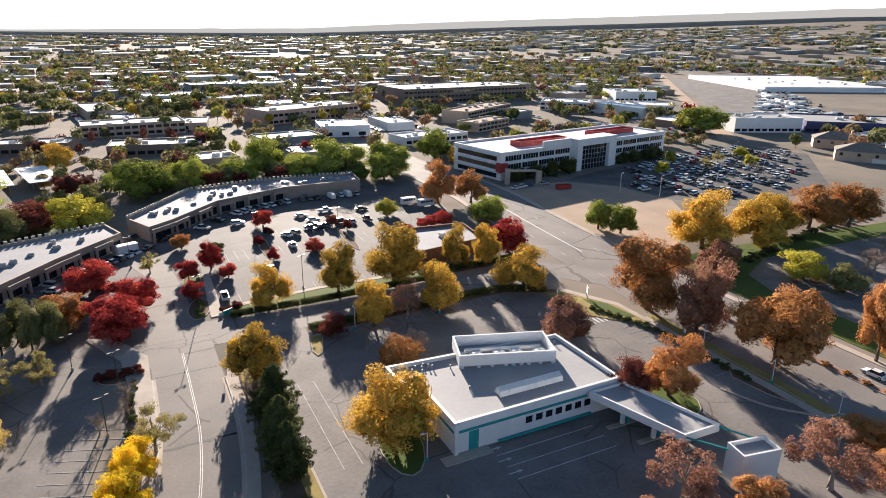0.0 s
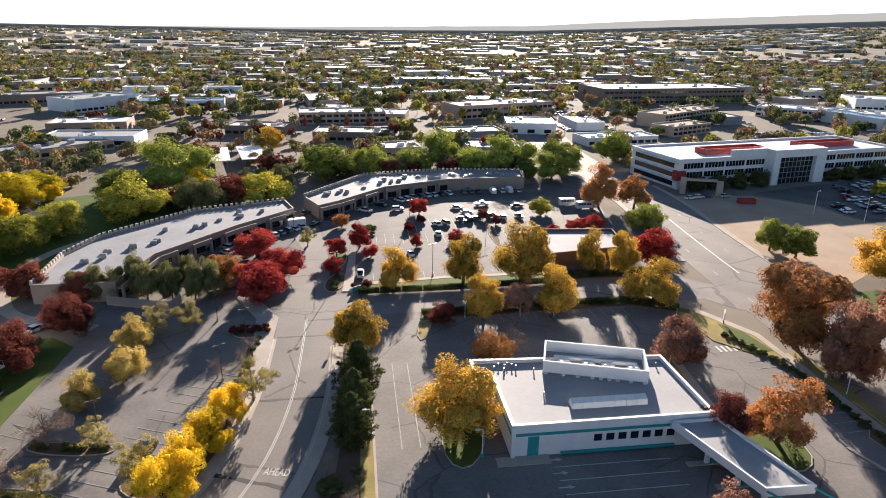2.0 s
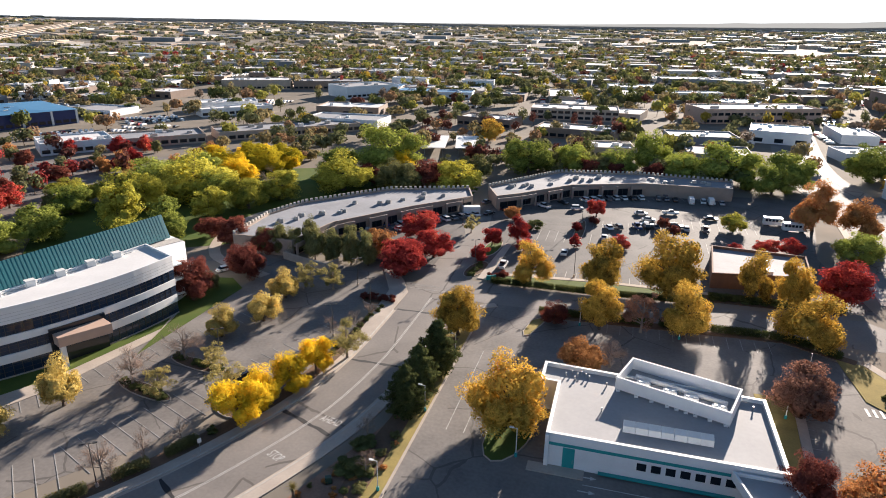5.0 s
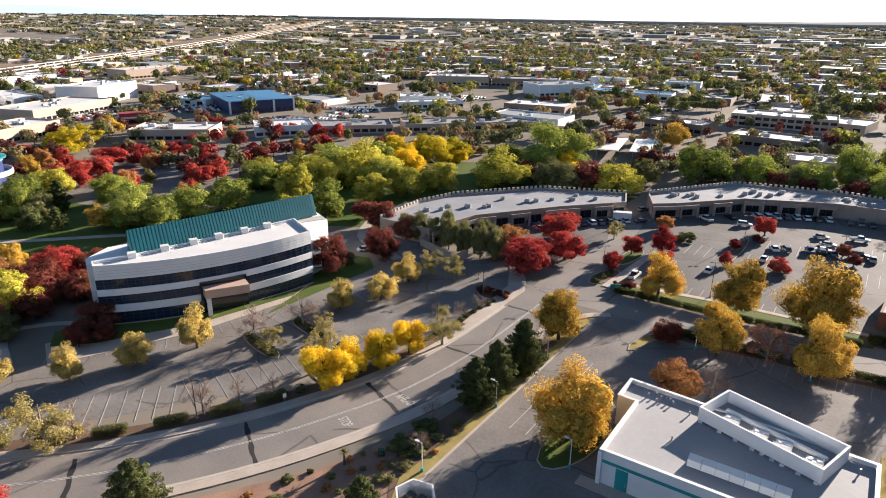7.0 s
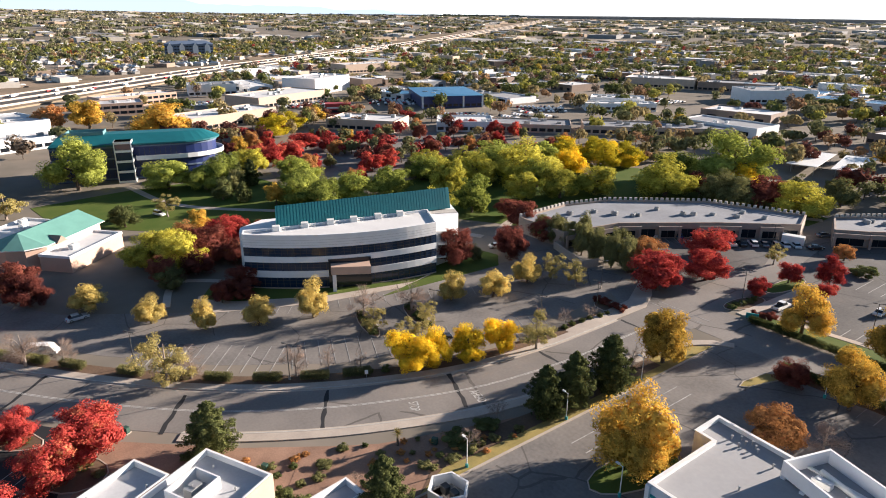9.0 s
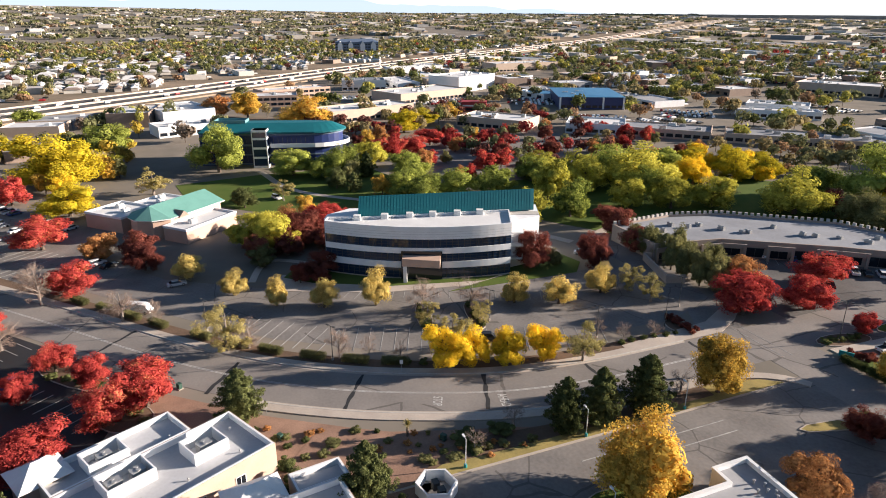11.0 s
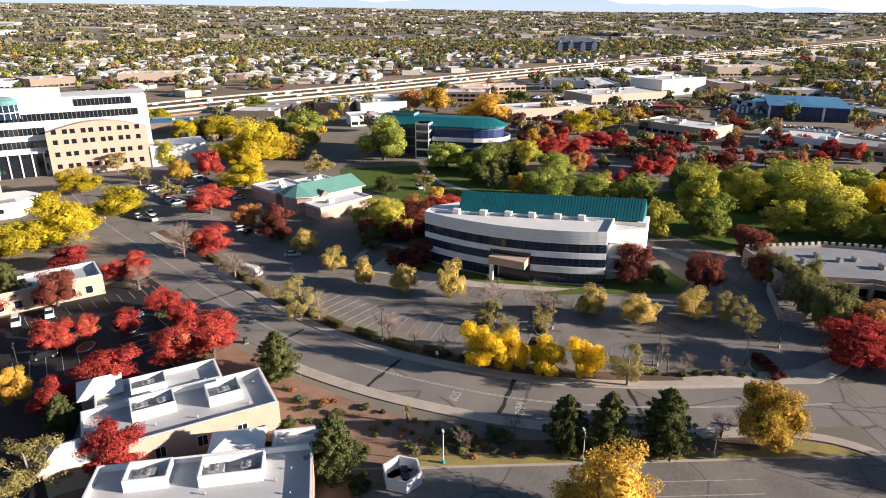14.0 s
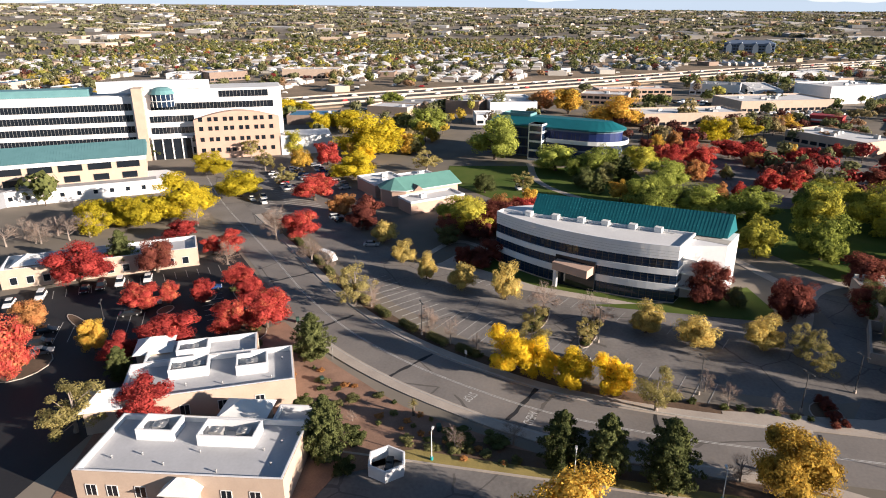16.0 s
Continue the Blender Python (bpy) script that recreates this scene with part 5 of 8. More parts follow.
for a in (
    ("office_building", 95, 460, 172, 490, 30, 10, PINK, WHITEROOF, "two-storey tan office building with white roof", 2),
    ("office_building", 237, 548, 377, 561, 55, 14, BROWN, WHITEROOF, "wide brown office building with dark window bands", 3),
    ("office_building", -19, 443, 40, 447, 26, 8, TAN, WHITEROOF, "two-storey tan office building with white roof", 2),
    ("timber_building", 227, 410, 288, 450, 22, 9.5, TAN, SAND, "unfinished tan building under construction", 3),
    ("timber_building", 216, 375, 250, 392, 18, 6.5, TAN, SAND, "unfinished low tan building under construction", 2),
    ("office_building", 332, 471, 413, 397, 30, 8, WHITE, WHITEROOF, "long white office building with flat roof", 2),
    ("warehouse", 446, 505, 485, 490, 40, 9.8, WHITE, WHITEROOF, "white warehouse with flat roof", 1),
    ("warehouse", 697, 531, 934, 423, 228, 6, WHITE, WHITEROOF, "huge white flat-roofed warehouse", 1, False),
    ("warehouse", 428, 289, 490, 240, 50, 8, NAVY, GREYROOF, "warehouse with dark blue walls and grey roof", 1),
    ("warehouse", 380, 308, 425, 290, 30, 10, WHITE, GREYROOF, "white warehouse with grey roof", 1),
    ("workshop", -167, 297, -109, 356, 24, 5, TAN, BLUEROOF, "long low tan workshop with pale roof", 1),
    ("workshop", -215, 250, -172, 292, 24, 5, TAN, BLUEROOF, "long low tan workshop with pale roof", 1),
    ("warehouse", -326, 533, -268, 560, 34, 9, TAN, WHITEROOF, "tan warehouse with white roof", 1),
    ("warehouse", -265, 560, -205, 585, 30, 8, BROWN, BLUEROOF, "brown warehouse with pale roof", 1),
    ("warehouse", -186, 508, -155, 550, 34, 10, WHITE, BLUEROOF, "white warehouse with blue-grey roof", 1),
    ("warehouse", -249, 396, -218, 420, 22, 6.5, WHITE, WHITEROOF, "white workshop with white roof", 1),
    ("shop_building", -268, 186, -234, 212, 26, 6.5, TAN, WHITEROOF, "low tan shop building with white roof", 1),
    ("shop_building", -223, 234, -203, 260, 26, 6, WHITE, WHITEROOF, "low white shop building", 1),
    ("workshop", -232, 372, -200, 410, 16, 5.5, WHITE, WHITEROOF, "long white workshop with flat roof", 1),
    ("warehouse", -600, 380, -604, 465, 34, 10, TAN, WHITEROOF, "tan warehouse with pale roof", 1),
    ("shop_building", -372, 186, -396, 250, 36, 8, TAN, WHITEROOF, "white flat-roofed shop building", 1),
    ("shop_building", -429, 258, -455, 305, 34, 13, WHITE, WHITEROOF, "tall white shop building", 1, False),
    ("shop_building", -300, 118, -322, 178, 26, 8, TAN, WHITEROOF, "tan shop building with white flat roof", 1),
    ("office_building", -400, 80, -395, 114, 24, 8, PINK, WHITEROOF, "pink two-storey office building", 2),
    ("office_building", -432, 94, -446, 150, 20, 8, PINK, WHITEROOF, "pink two-storey office building", 2),
    ("shop_building", -479, 168, -470, 205, 26, 9, WHITE, BLUEROOF, "white shop building with pale roof", 1),
    ("warehouse", -548, -227, -559, -169, 30, 10, TAN, WHITEROOF, "yellowish tan industrial building with flat roof", 1),
    ("warehouse", -505, -285, -538, -258, 30, 9, BROWN, WHITEROOF, "brown industrial building with flat roof", 1),
    ("warehouse", -499, -330, -505, -298, 26, 8, WHITE, BLUEROOF, "pale industrial building with flat roof", 1),
    ("shop_building", -290, 20, -300, 58, 20, 6, WHITE, WHITEROOF, "low white campus annex", 1),
    ("shop_building", 28, 318, 52, 322, 20, 5.5, TAN, WHITEROOF, "low shop building behind the trees", 1),
    ("shop_building", -6, 372, 40, 366, 22, 6, BROWN, WHITEROOF, "brown shop building with white roof", 1),
    ("office_building", -60, 400, -24, 392, 20, 6, BROWN, WHITEROOF, "brown office building with white roof", 1),
    ("shop_building", 150, 345, 195, 352, 20, 5, WHITE, WHITEROOF, "low flat white building shell", 1),
):
    mid_building(*a)
sb = mid_building("sales_building", -309, 284, -290, 325, 62, 8.5, NAVY, BLUEMETAL, "showroom with dark blue walls, white corner piers and blue metal roof", 1)
part("pitched_roof", Shape().add([(-1, -1, 8.6), (46.2, -1, 8.6), (46.2, 63, 8.6), (-1, 63, 8.6), (22.6, 8, 9.3), (22.6, 56, 9.3)], [(0, 1, 4), (1, 2, 5, 4), (2, 3, 5), (3, 0, 4, 5)]), BLUEMETAL, sb, "bright blue metal roof")
for x in (-0.4, 14, 30, 44.4):
    part("pier", Shape().box(x, -0.8, 0, x + 1.2, 0.4, 8.4), WHITE, sb, "white pier")
rs = thing("showroom_hall", -324, 214, 62, "bright red two-storey showroom hall with white window strip", "building")
part("wall", Shape().box(0, 0, 0, 17, 9, 6.4), REDMETAL, rs)
part("roof", Shape().box(-0.4, -0.4, 6.4, 17.4, 9.4, 6.8), REDMETAL, rs)
part("window_strip", Shape().box(0.8, -0.08, 3.6, 16.2, 0.02, 4.6), WHITEMETAL, rs, "white strip")
part("window", Shape().box(0.8, -0.08, 0.8, 16.2, 0.02, 2.6), GLASS, rs)

ht = mid_building("hotel", -1032, 294, -1013, 364, 26, 19, BLUEGREY, BLUEGREY, "large blue-grey hotel with white gabled bays", 4)
for x in (8, 26, 46, 64):
    part("gable_bay", Shape().box(x - 4, -1.6, 0, x + 4, 0.5, 15).add([(x - 4, -1.6, 15), (x + 4, -1.6, 15), (x, -1.6, 21), (x - 4, 3, 15), (x + 4, 3, 15), (x, 3, 21)], [(0, 1, 2), (3, 5, 4), (0, 2, 5, 3), (1, 4, 5, 2)]), WHITE, ht, "white gabled bay")
part("hipped_roof", Shape().add([(-1, -1, 19), (73.5, -1, 19), (73.5, 27, 19), (-1, 27, 19), (10, 13, 24), (62, 13, 24)], [(0, 1, 5, 4), (1, 2, 5), (2, 3, 4, 5), (3, 0, 4)]), BLUEGREY, ht, "dark blue-grey hipped roof")
for k, (x, y, rot) in enumerate(((-48.5, 314, 12), (-32.5, 318, 14))):
    cp = thing("shade_canopy", x, y, rot, "white flat shade canopy on posts over parked cars", "canopy", "shade canopies")
    part("roof", Shape().box(-6, -18, 4.2, 6, 18, 4.45), WHITEMETAL, cp)
    for a, b in ((-4.5, -15), (4.5, -15), (-4.5, 0), (4.5, 0), (-4.5, 15), (4.5, 15)):
        part("post", Shape().tube((a, b, 0), (a, b, 4.2), 0.12, 0.12, 6), METAL, cp)
for x, y, r, w, d in ((374, 246, -52, 24, 16), (346, 214, -55, 28, 15)):
    ho = thing("house", x, y, r, "tan two-storey house with brown hipped roof", "house", "houses beyond the parking lot")
    part("wall", Shape().box(0, 0, 0, w, d, 5.5), TAN, ho)
    part("roof", Shape().add([(-0.6, -0.6, 5.5), (w + 0.6, -0.6, 5.5), (w + 0.6, d + 0.6, 5.5), (-0.6, d + 0.6, 5.5), (w * 0.35, d / 2, 9.5), (w * 0.65, d / 2, 9.5)], [(0, 1, 5, 4), (1, 2, 5), (2, 3, 4, 5), (3, 0, 4), (3, 2, 1, 0)]), GREYBROWN, ho)
    part("chimney", Shape().box(w * 0.8, d * 0.3, 5, w * 0.8 + 1.2, d * 0.3 + 1.6, 11), TAN, ho)
    part("garage_door", Shape().box(w * 0.62, -0.08, 0, w * 0.92, 0.02, 2.4), WHITEMETAL, ho)
    for k in range(3):
        part("window", Shape().box(2 + k * w / 3.4, -0.06, 3, 3.6 + k * w / 3.4, 0.02, 4.5), GLASS, ho)

# sandy street and storage yard beyond the office's parking lot
YARD = [(352, 300), (384, 276), (520, 300), (850, 430), (1000, 880), (860, 905), (560, 560)]
structure("sand_street", band(smooth([(352, 288), (364, 302), (480, 437), (640, 622), (815, 821)], 20), -6, 6, -0.1, 0.07), SAND, "straight pale sandy street", "road")
flat("storage_yard", [(470, 395), (500, 350), (640, 440), (690, 520), (800, 720), (760, 745), (600, 560)], 0.04, ASPHALT, "worn grey storage yard", "yard")
box = Shape().box(-6, -1.25, 0.3, 6, 1.25, 2.9, 0.08).mesh("body", WHITEMETAL)
skid = Shape().box(-5.6, -1.0, 0, -4.8, 1.0, 0.3).box(4.8, -1.0, 0, 5.6, 1.0, 0.3).mesh("skid", DARKMETAL)
ry = random.Random(8)
for k in range(26):
    u, v = ry.random(), ry.random()
    st = thing("storage_container", 500 + 230 * u + 40 * v, 372 + 190 * u - 10 * v + 60 * u * v, ry.choice((-25, 65, 60)), "white steel storage container in a bare yard", "container", "storage containers", "", 0.04)
    part("body", box, WHITEMETAL, st)
    part("skid", skid, DARKMETAL, st)

# motorway
hw = smooth([(-60, -420), (-215, -270), (-376, -112), (-498, 24), (-756, 308), (-1080, 716), (-1403, 1125), (-2600, 2700)], 40)
def lifted_band(*a):
    return lifted(band(*a))


mw = thing("motorway", 0, 0, 0, "raised pale concrete motorway with barriers", "motorway", "", "structure")
part("embankment", lifted_band(hw, -34, 34, -0.1, 1.2), OPENLAND, mw)
part("carriageway", lifted_band(hw, -24, -2, 0, 1.7), CONCRETE, mw)
part("carriageway", lifted_band(hw, 2, 24, 0, 1.7), CONCRETE, mw)
part("lane_surface", lifted_band(hw, -22, -4, 0, 1.73), LANES, mw)
part("lane_surface", lifted_band(hw, 4, 22, 0, 1.73), LANES, mw)
for d in (-24.3, -0.25, 23.8):
    part("barrier", lifted_band(hw, d, d + 0.5, 0, 2.7), CONCRETE, mw)
# ---------- vehicles ----------
PAINTS = {"white": (0.75, 0.75, 0.74), "silver": (0.42, 0.43, 0.44), "black": (0.02, 0.02, 0.022), "red": (0.35, 0.02, 0.02), "blue": (0.03, 0.07, 0.2), "grey": (0.14, 0.14, 0.15)}
CARPAINT = {}
for k, c in PAINTS.items():
    CARPAINT[k] = mat(k + "_car_paint", c, tuple(v * 0.85 for v in c), rough=0.25, scale=1.0, bump=0.0, spec=0.6)
LIGHTGLASS = glass_mat("lamp_glass", (0.6, 0.6, 0.58), 0.2)
TAILRED = glass_mat("tail_lamp_red", (0.3, 0.01, 0.01), 0.2)


def profile(pts, half, taper=0.0):
    """A side outline (x, z) given width; the upper points lean in."""
    n = len(pts)
    zs = [z for x, z in pts]
    z0, z1 = min(zs), max(zs)
    def w(z):
        return half - taper * (z - z0) / (z1 - z0)
    vs = [(x, -w(z), z) for x, z in pts] + [(x, w(z), z) for x, z in pts]
    return Shape().add(vs, [tuple(range(n)), tuple(range(2 * n - 1, n - 1, -1))] + [((i + 1) % n, i, i + n, (i + 1) % n + n) for i in range(n)])


def make_car(colour, kind, fine=True):
    names = {"sedan": "sedan car", "suv": "sport utility car", "pickup": "pickup truck", "van": "delivery van"}
    ob = thing("pickup" if kind == "pickup" else "van" if kind == "van" else "car", 0, 0, 0, "parked %s %s on the asphalt" % (colour, names[kind]), "van" if kind == "van" else "pickup" if kind == "pickup" else "car", "parked vehicles")
    p = CARPAINT[colour]
    if kind == "sedan":
        L, H1, cab = 2.35, 0.88, [(-1.75, 0.88), (-1.1, 1.42), (0.35, 1.44), (1.15, 0.88)]
        body = [(-2.35, 0.35), (-2.3, 0.8), (-1.7, 0.92), (1.1, 0.92), (2.1, 0.75), (2.35, 0.5), (2.3, 0.3), (-2.2, 0.3)]
    elif kind == "suv":
        L, cab = 2.35, [(-2.2, 1.0), (-2.0, 1.7), (0.4, 1.74), (1.1, 1.02)]
        body = [(-2.35, 0.4), (-2.32, 1.0), (-2.1, 1.05), (1.15, 1.05), (2.2, 0.9), (2.35, 0.6), (2.3, 0.35), (-2.25, 0.35)]
    elif kind == "pickup":
        L, cab = 2.75, [(-0.7, 1.1), (-0.6, 1.8), (0.75, 1.82), (1.4, 1.1)]
        body = [(-2.75, 0.5), (-2.75, 1.15), (-0.7, 1.15), (1.4, 1.12), (2.6, 1.0), (2.75, 0.7), (2.7, 0.45), (-2.7, 0.45)]
    else:
        L, cab = 2.9, [(1.0, 1.2), (1.05, 2.3), (1.9, 2.2), (2.5, 1.2)]
        body = [(-2.9, 0.45), (-2.9, 2.45), (1.2, 2.45), (2.0, 2.2), (2.55, 1.25), (2.9, 1.05), (2.9, 0.45)]
    part("body", profile(body[::-1], 0.92, 0.06), p, ob)
    gl = part("window_glass", profile(cab[::-1], 0.84 if kind != "van" else 0.88, 0.2 if kind != "van" else 0.02), GLASS, ob)
    (xa, za), (xb, zb) = cab[1], cab[2]
    if kind != "van":
        part("roof", Shape().box(xa - 0.02, -0.66, min(za, zb) - 0.02, xb + 0.05, 0.66, max(za, zb) + 0.05, 0.08), p, ob)
    if kind == "pickup":
        part("bed", Shape().box(-2.6, -0.7, 1.152, -0.8, 0.7, 1.165), RUBBER, ob)
    tyre = Shape().tube((0, -0.11, 0), (0, 0.11, 0), 0.34, 0.34, 12).mesh("tyre", RUBBER)
    rim = Shape().tube((0, -0.12, 0), (0, 0.12, 0), 0.2, 0.2, 8).mesh("rim", METAL)
    for x in (-L * 0.6, L * 0.62):
        for y in (-0.82, 0.82):
            w = part("tyre", tyre, RUBBER, ob)
            w.location = (x, y, 0.34)
            if fine:
                part("rim", rim, METAL, w)
    for y in (-0.62, 0.62) if fine else ():
        part("headlight", Shape().box(L - 0.12, y - 0.18, 0.62, L + 0.01, y + 0.18, 0.78), LIGHTGLASS, ob)
        if fine:
            part("tail_light", Shape().box(-L - 0.01, y - 0.16, 0.68, -L + 0.1, y + 0.16, 0.86), TAILRED, ob)
    return ob


FLEET = {}
def car(x, y, rot, colour="white", kind="sedan", z=0.04, fine=True):
    key = (colour, kind, fine)
    m = pose(x, y, z, 0, 0, rot)
    if key not in FLEET:
        FLEET[key] = make_car(colour, kind, fine)
        FLEET[key].matrix_basis = m
        return FLEET[key]
    return copy_thing(FLEET[key], m)


for x, y, r, c, k in (
    (18.6, 156.5, 88, "white", "pickup"), (9, 212, 35, "black", "sedan"), (33, 221, 10, "white", "suv"), (55, 221.5, 4, "silver", "sedan"), (57.5, 214.5, 2, "silver", "sedan"), (57, 208, 4, "white", "sedan"), (65, 225, 5, "white", "pickup"), (66, 209, 3, "black", "suv"),
    (78, 222, 2, "black", "sedan"), (73, 243, 92, "white", "van"), (80, 244, 92, "white", "van"), (0, 219, 60, "grey", "sedan"), (-9, 175, 140, "black", "sedan"), (-21, 183, 142, "silver", "suv"), (-31, 177, 142, "white", "sedan"), (-26, 182, 142, "blue", "sedan"),
    (-31, -28, 30, "white", "suv"), (-35, -23, 30, "white", "sedan"), (-28, -31, 30, "black", "suv"), (-25.5, -33.5, 30, "black", "sedan"), (-15, -45, 30, "white", "sedan"), (-20, -41, 30, "white", "suv"), (-22, -13, 120, "silver", "sedan"), (-33, -4, 120, "blue", "sedan"), (-16, -14, 120, "black", "sedan")):
    car(x, y, r, c, k)
for x, y, r, c, k in (
    (-5, -26, 120, "black", "sedan"), (0, -23, 120, "black", "suv"), (3, -20, 120, "grey", "sedan"), (-112, -30, 40, "white", "pickup"), (-106, -27, 40, "white", "suv"), (-109, -33, 40, "white", "sedan"), (-91, 8, 130, "black", "sedan"), (-94, 5, 130, "white", "suv"), (-71, 24.5, 100, "silver", "sedan"), (-57.5, 16.5, 60, "white", "van"),
    (-16, 84, 70, "black", "suv"), (127.5, 62, 92, "white", "sedan"), (116, 97, 88, "black", "sedan"), (-52, 131, 60, "white", "sedan"), (-130, 118, 30, "white", "sedan"), (-143, 60, 20, "white", "suv"), (4, 205, 60, "black", "sedan"),
    (40, 248, 100, "grey", "sedan"), (48, 250, 100, "silver", "suv"), (57, 252, 92, "black", "sedan"), (64, 252, 92, "grey", "suv"), (150, 227, 10, "white", "sedan"), (154, 228, 10, "white", "suv"), (158, 229, 10, "blue", "sedan"), (166, 229, 10, "silver", "sedan"), (44, 190, 90, "white", "sedan")):
    car(x, y, r, c, k)
rc = random.Random(5)
COL = ["white", "white", "white", "white", "white", "white", "silver", "silver", "silver", "grey", "black", "black", "grey", "red", "blue"]
KIND = ["sedan", "sedan", "suv", "suv", "pickup"]
LOT = [(198, 211), (201, 193), (222, 177), (262, 183), (306, 203), (343, 238), (330, 266), (296, 263), (262, 254), (222, 240)]
def inside(poly, x, y):
    c = False
    for (x0, y0), (x1, y1) in zip(poly, poly[1:] + poly[:1]):
        if (y0 > y) != (y1 > y) and x < (x1 - x0) * (y - y0) / (y1 - y0) + x0:
            c = not c
    return c
for line, rot, odds in (([(-32, 161), (-14, 187), (0, 203)], 0, 0.55), ([(17, 215), (33, 232.5), (57, 243.5), (86, 245)], 0, 0.6), ([(24, 172), (34, 172)], 0, 0.4), ([(42, 200), (58, 206), (80, 208)], 90, 0.45)):
    pts, run = smooth(line, 0.4), 0.0
    for i in range(1, len(pts)):
        run += (pts[i] - pts[i - 1]).length
        if run > 2.9:
            run, w = 0.0, pts[i] - pts[i - 1]
            if rc.random() < odds:
                car(pts[i].x, pts[i].y, math.degrees(math.atan2(w.y, w.x)) + 90, rc.choice(COL), rc.choice(KIND), 0.04, False)
for j in range(18):
    for k in range(34):
        u, v = (j // 2) * 17.5 + (j % 2) * 5.6, k * 2.9
        x, y = 184 + u * 0.983 + v * 0.185, 176 + u * 0.185 + v * 0.983 - 30 * 0.983
        if inside(LOT, x, y) and k % 11 != 5 and rc.random() < 0.62:
            car(x, y, 10.5 + 180 * (rc.random() < 0.5), rc.choice(COL), rc.choice(KIND), 0.04, False)
for j in range(3):
    for k in range(16):
        if rc.random() < 0.66:
            u, v = k * 2.9, j * 11
            car(-120 - u * 0.78 - v * 0.5, -22 - u * 0.6 + v * 0.75, -50 + 180 * (rc.random() < 0.5), rc.choice(COL), rc.choice(KIND), 0.04, False)

# trailer, buses, skip
tr = thing("trailer", -2, 203.5, 20, "white box trailer parked beside the shops", "trailer")
part("body", Shape().box(-3, -1.2, 0.6, 3, 1.2, 3.0, 0.1), WHITEMETAL, tr)
for y in (-1.1, 1.1):
    part("wheel", Shape().tube((0.3, y - 0.12, 0.38), (0.3, y + 0.12, 0.38), 0.38, 0.38, 12), RUBBER, tr)
for x, y, r in ((103, 217, 2), (98, 222, 2)):
    bu = thing("minibus", x, y, r, "white minibus with dark windows parked in the lot", "minibus", "minibuses")
    part("body", profile([(-3.6, 0.5), (3.4, 0.5), (3.6, 1.2), (2.6, 1.4), (2.2, 2.9), (-3.6, 2.9)], 1.15, 0.05), WHITEMETAL, bu)
    for k in range(5):
        for sy in (-1.16, 1.16):
            part("window", Shape().box(-3.2 + k * 1.05, sy - 0.02, 1.7, -2.4 + k * 1.05, sy + 0.02, 2.5), GLASS, bu)
    for wx in (-2.2, 2.3):
        for sy in (-1.0, 1.0):
            part("wheel", Shape().tube((wx, sy - 0.14, 0.42), (wx, sy + 0.14, 0.42), 0.42, 0.42, 12), RUBBER, bu)
sk = thing("skip", 169, 219, -12, "red open metal skip on the sandy lot", "skip")
part("body", Shape().ring(rect(-3.2, -1.3, 3.2, 1.3), rect(-3.1, -1.2, 3.1, 1.2), 0.15, 1.9), REDMETAL, sk)
part("floor", Shape().box(-3.1, -1.2, 0.15, 3.1, 1.2, 0.3), REDMETAL, sk)

# ---------- lamps and poles ----------
def lamp(x, y, h=5.2, rot=0, pole=None, base=None, arm=0.7):
    pole = pole or WHITEMETAL
    ob = thing("street_lamp", x, y, rot, "slim parking-lot lamp with a short arm" if pole is WHITEMETAL else "tall dark double-headed street lamp", "street lamp", "lamps")
    part("pole", Shape().tube((0, 0, 0.5), (0, 0, h), 0.09, 0.06, 8), pole, ob)
    part("base", Shape().tube((0, 0, 0), (0, 0, 0.7), 0.26, 0.24, 10), base or CONCRETE, ob)
    part("arm", Shape().tube((0, 0, h - 0.1), (arm, 0, h), 0.05, 0.05, 6), pole, ob)
    part("head", Shape().box(arm - 0.15, -0.17, h - 0.06, arm + 0.5, 0.17, h + 0.1, 0.05), pole, ob)
    if pole is DARKMETAL:
        part("arm", Shape().tube((0, 0, h - 0.1), (-arm, 0, h), 0.05, 0.05, 6), pole, ob)
        part("head", Shape().box(-arm - 0.5, -0.17, h - 0.06, -arm + 0.15, 0.17, h + 0.1, 0.05), pole, ob)


for x, y, r in ((18.9, 63, 180), (19.3, 84, 180), (19.3, 104, 180), (63, 125.6, 90), (42, 126, 90), (36.5, 76.5, 180), (106.5, 69, 200), (106.8, 86, 180), (79, 100, 0), (107, 56, 180)):
    lamp(x, y, 5.2, r, None, TEALPAINT)
for x, y, h in ((-20, 52, 7.5), (-8, 105, 7.5), (-6, 121, 7.5), (12, 151, 9), (38, 155, 9), (-1.5, 190, 9), (-14, 132, 7.5), (36, 205, 8), (62, 200, 8), (-42, 30, 7.5), (-24, 88, 7.5), (-8, -14, 7)):
    lamp(x, y, h, 30, DARKMETAL)
for x, y in ((184.5, 201), (196.5, 190.5), (226, 188), (264, 195), (240, 232), (300, 240)):
    lamp(x, y, 9, 0)
fp = thing("flagpole", 83, 107, 0, "bare tall white flagpole beside the bank lot", "flagpole")
part("pole", Shape().tube((0, 0, 0), (0, 0, 9.5), 0.08, 0.04, 8), WHITEMETAL, fp)
part("finial", Shape().tube((0, 0, 9.5), (0, 0, 9.65), 0.1, 0.06, 8), METAL, fp)
sg = thing("sign_board", 101, 118, 60, "small monument sign on posts at the street corner", "sign")
part("board", Shape().box(-1.1, -0.08, 1.2, 1.1, 0.08, 3.2), WHITEMETAL, sg)
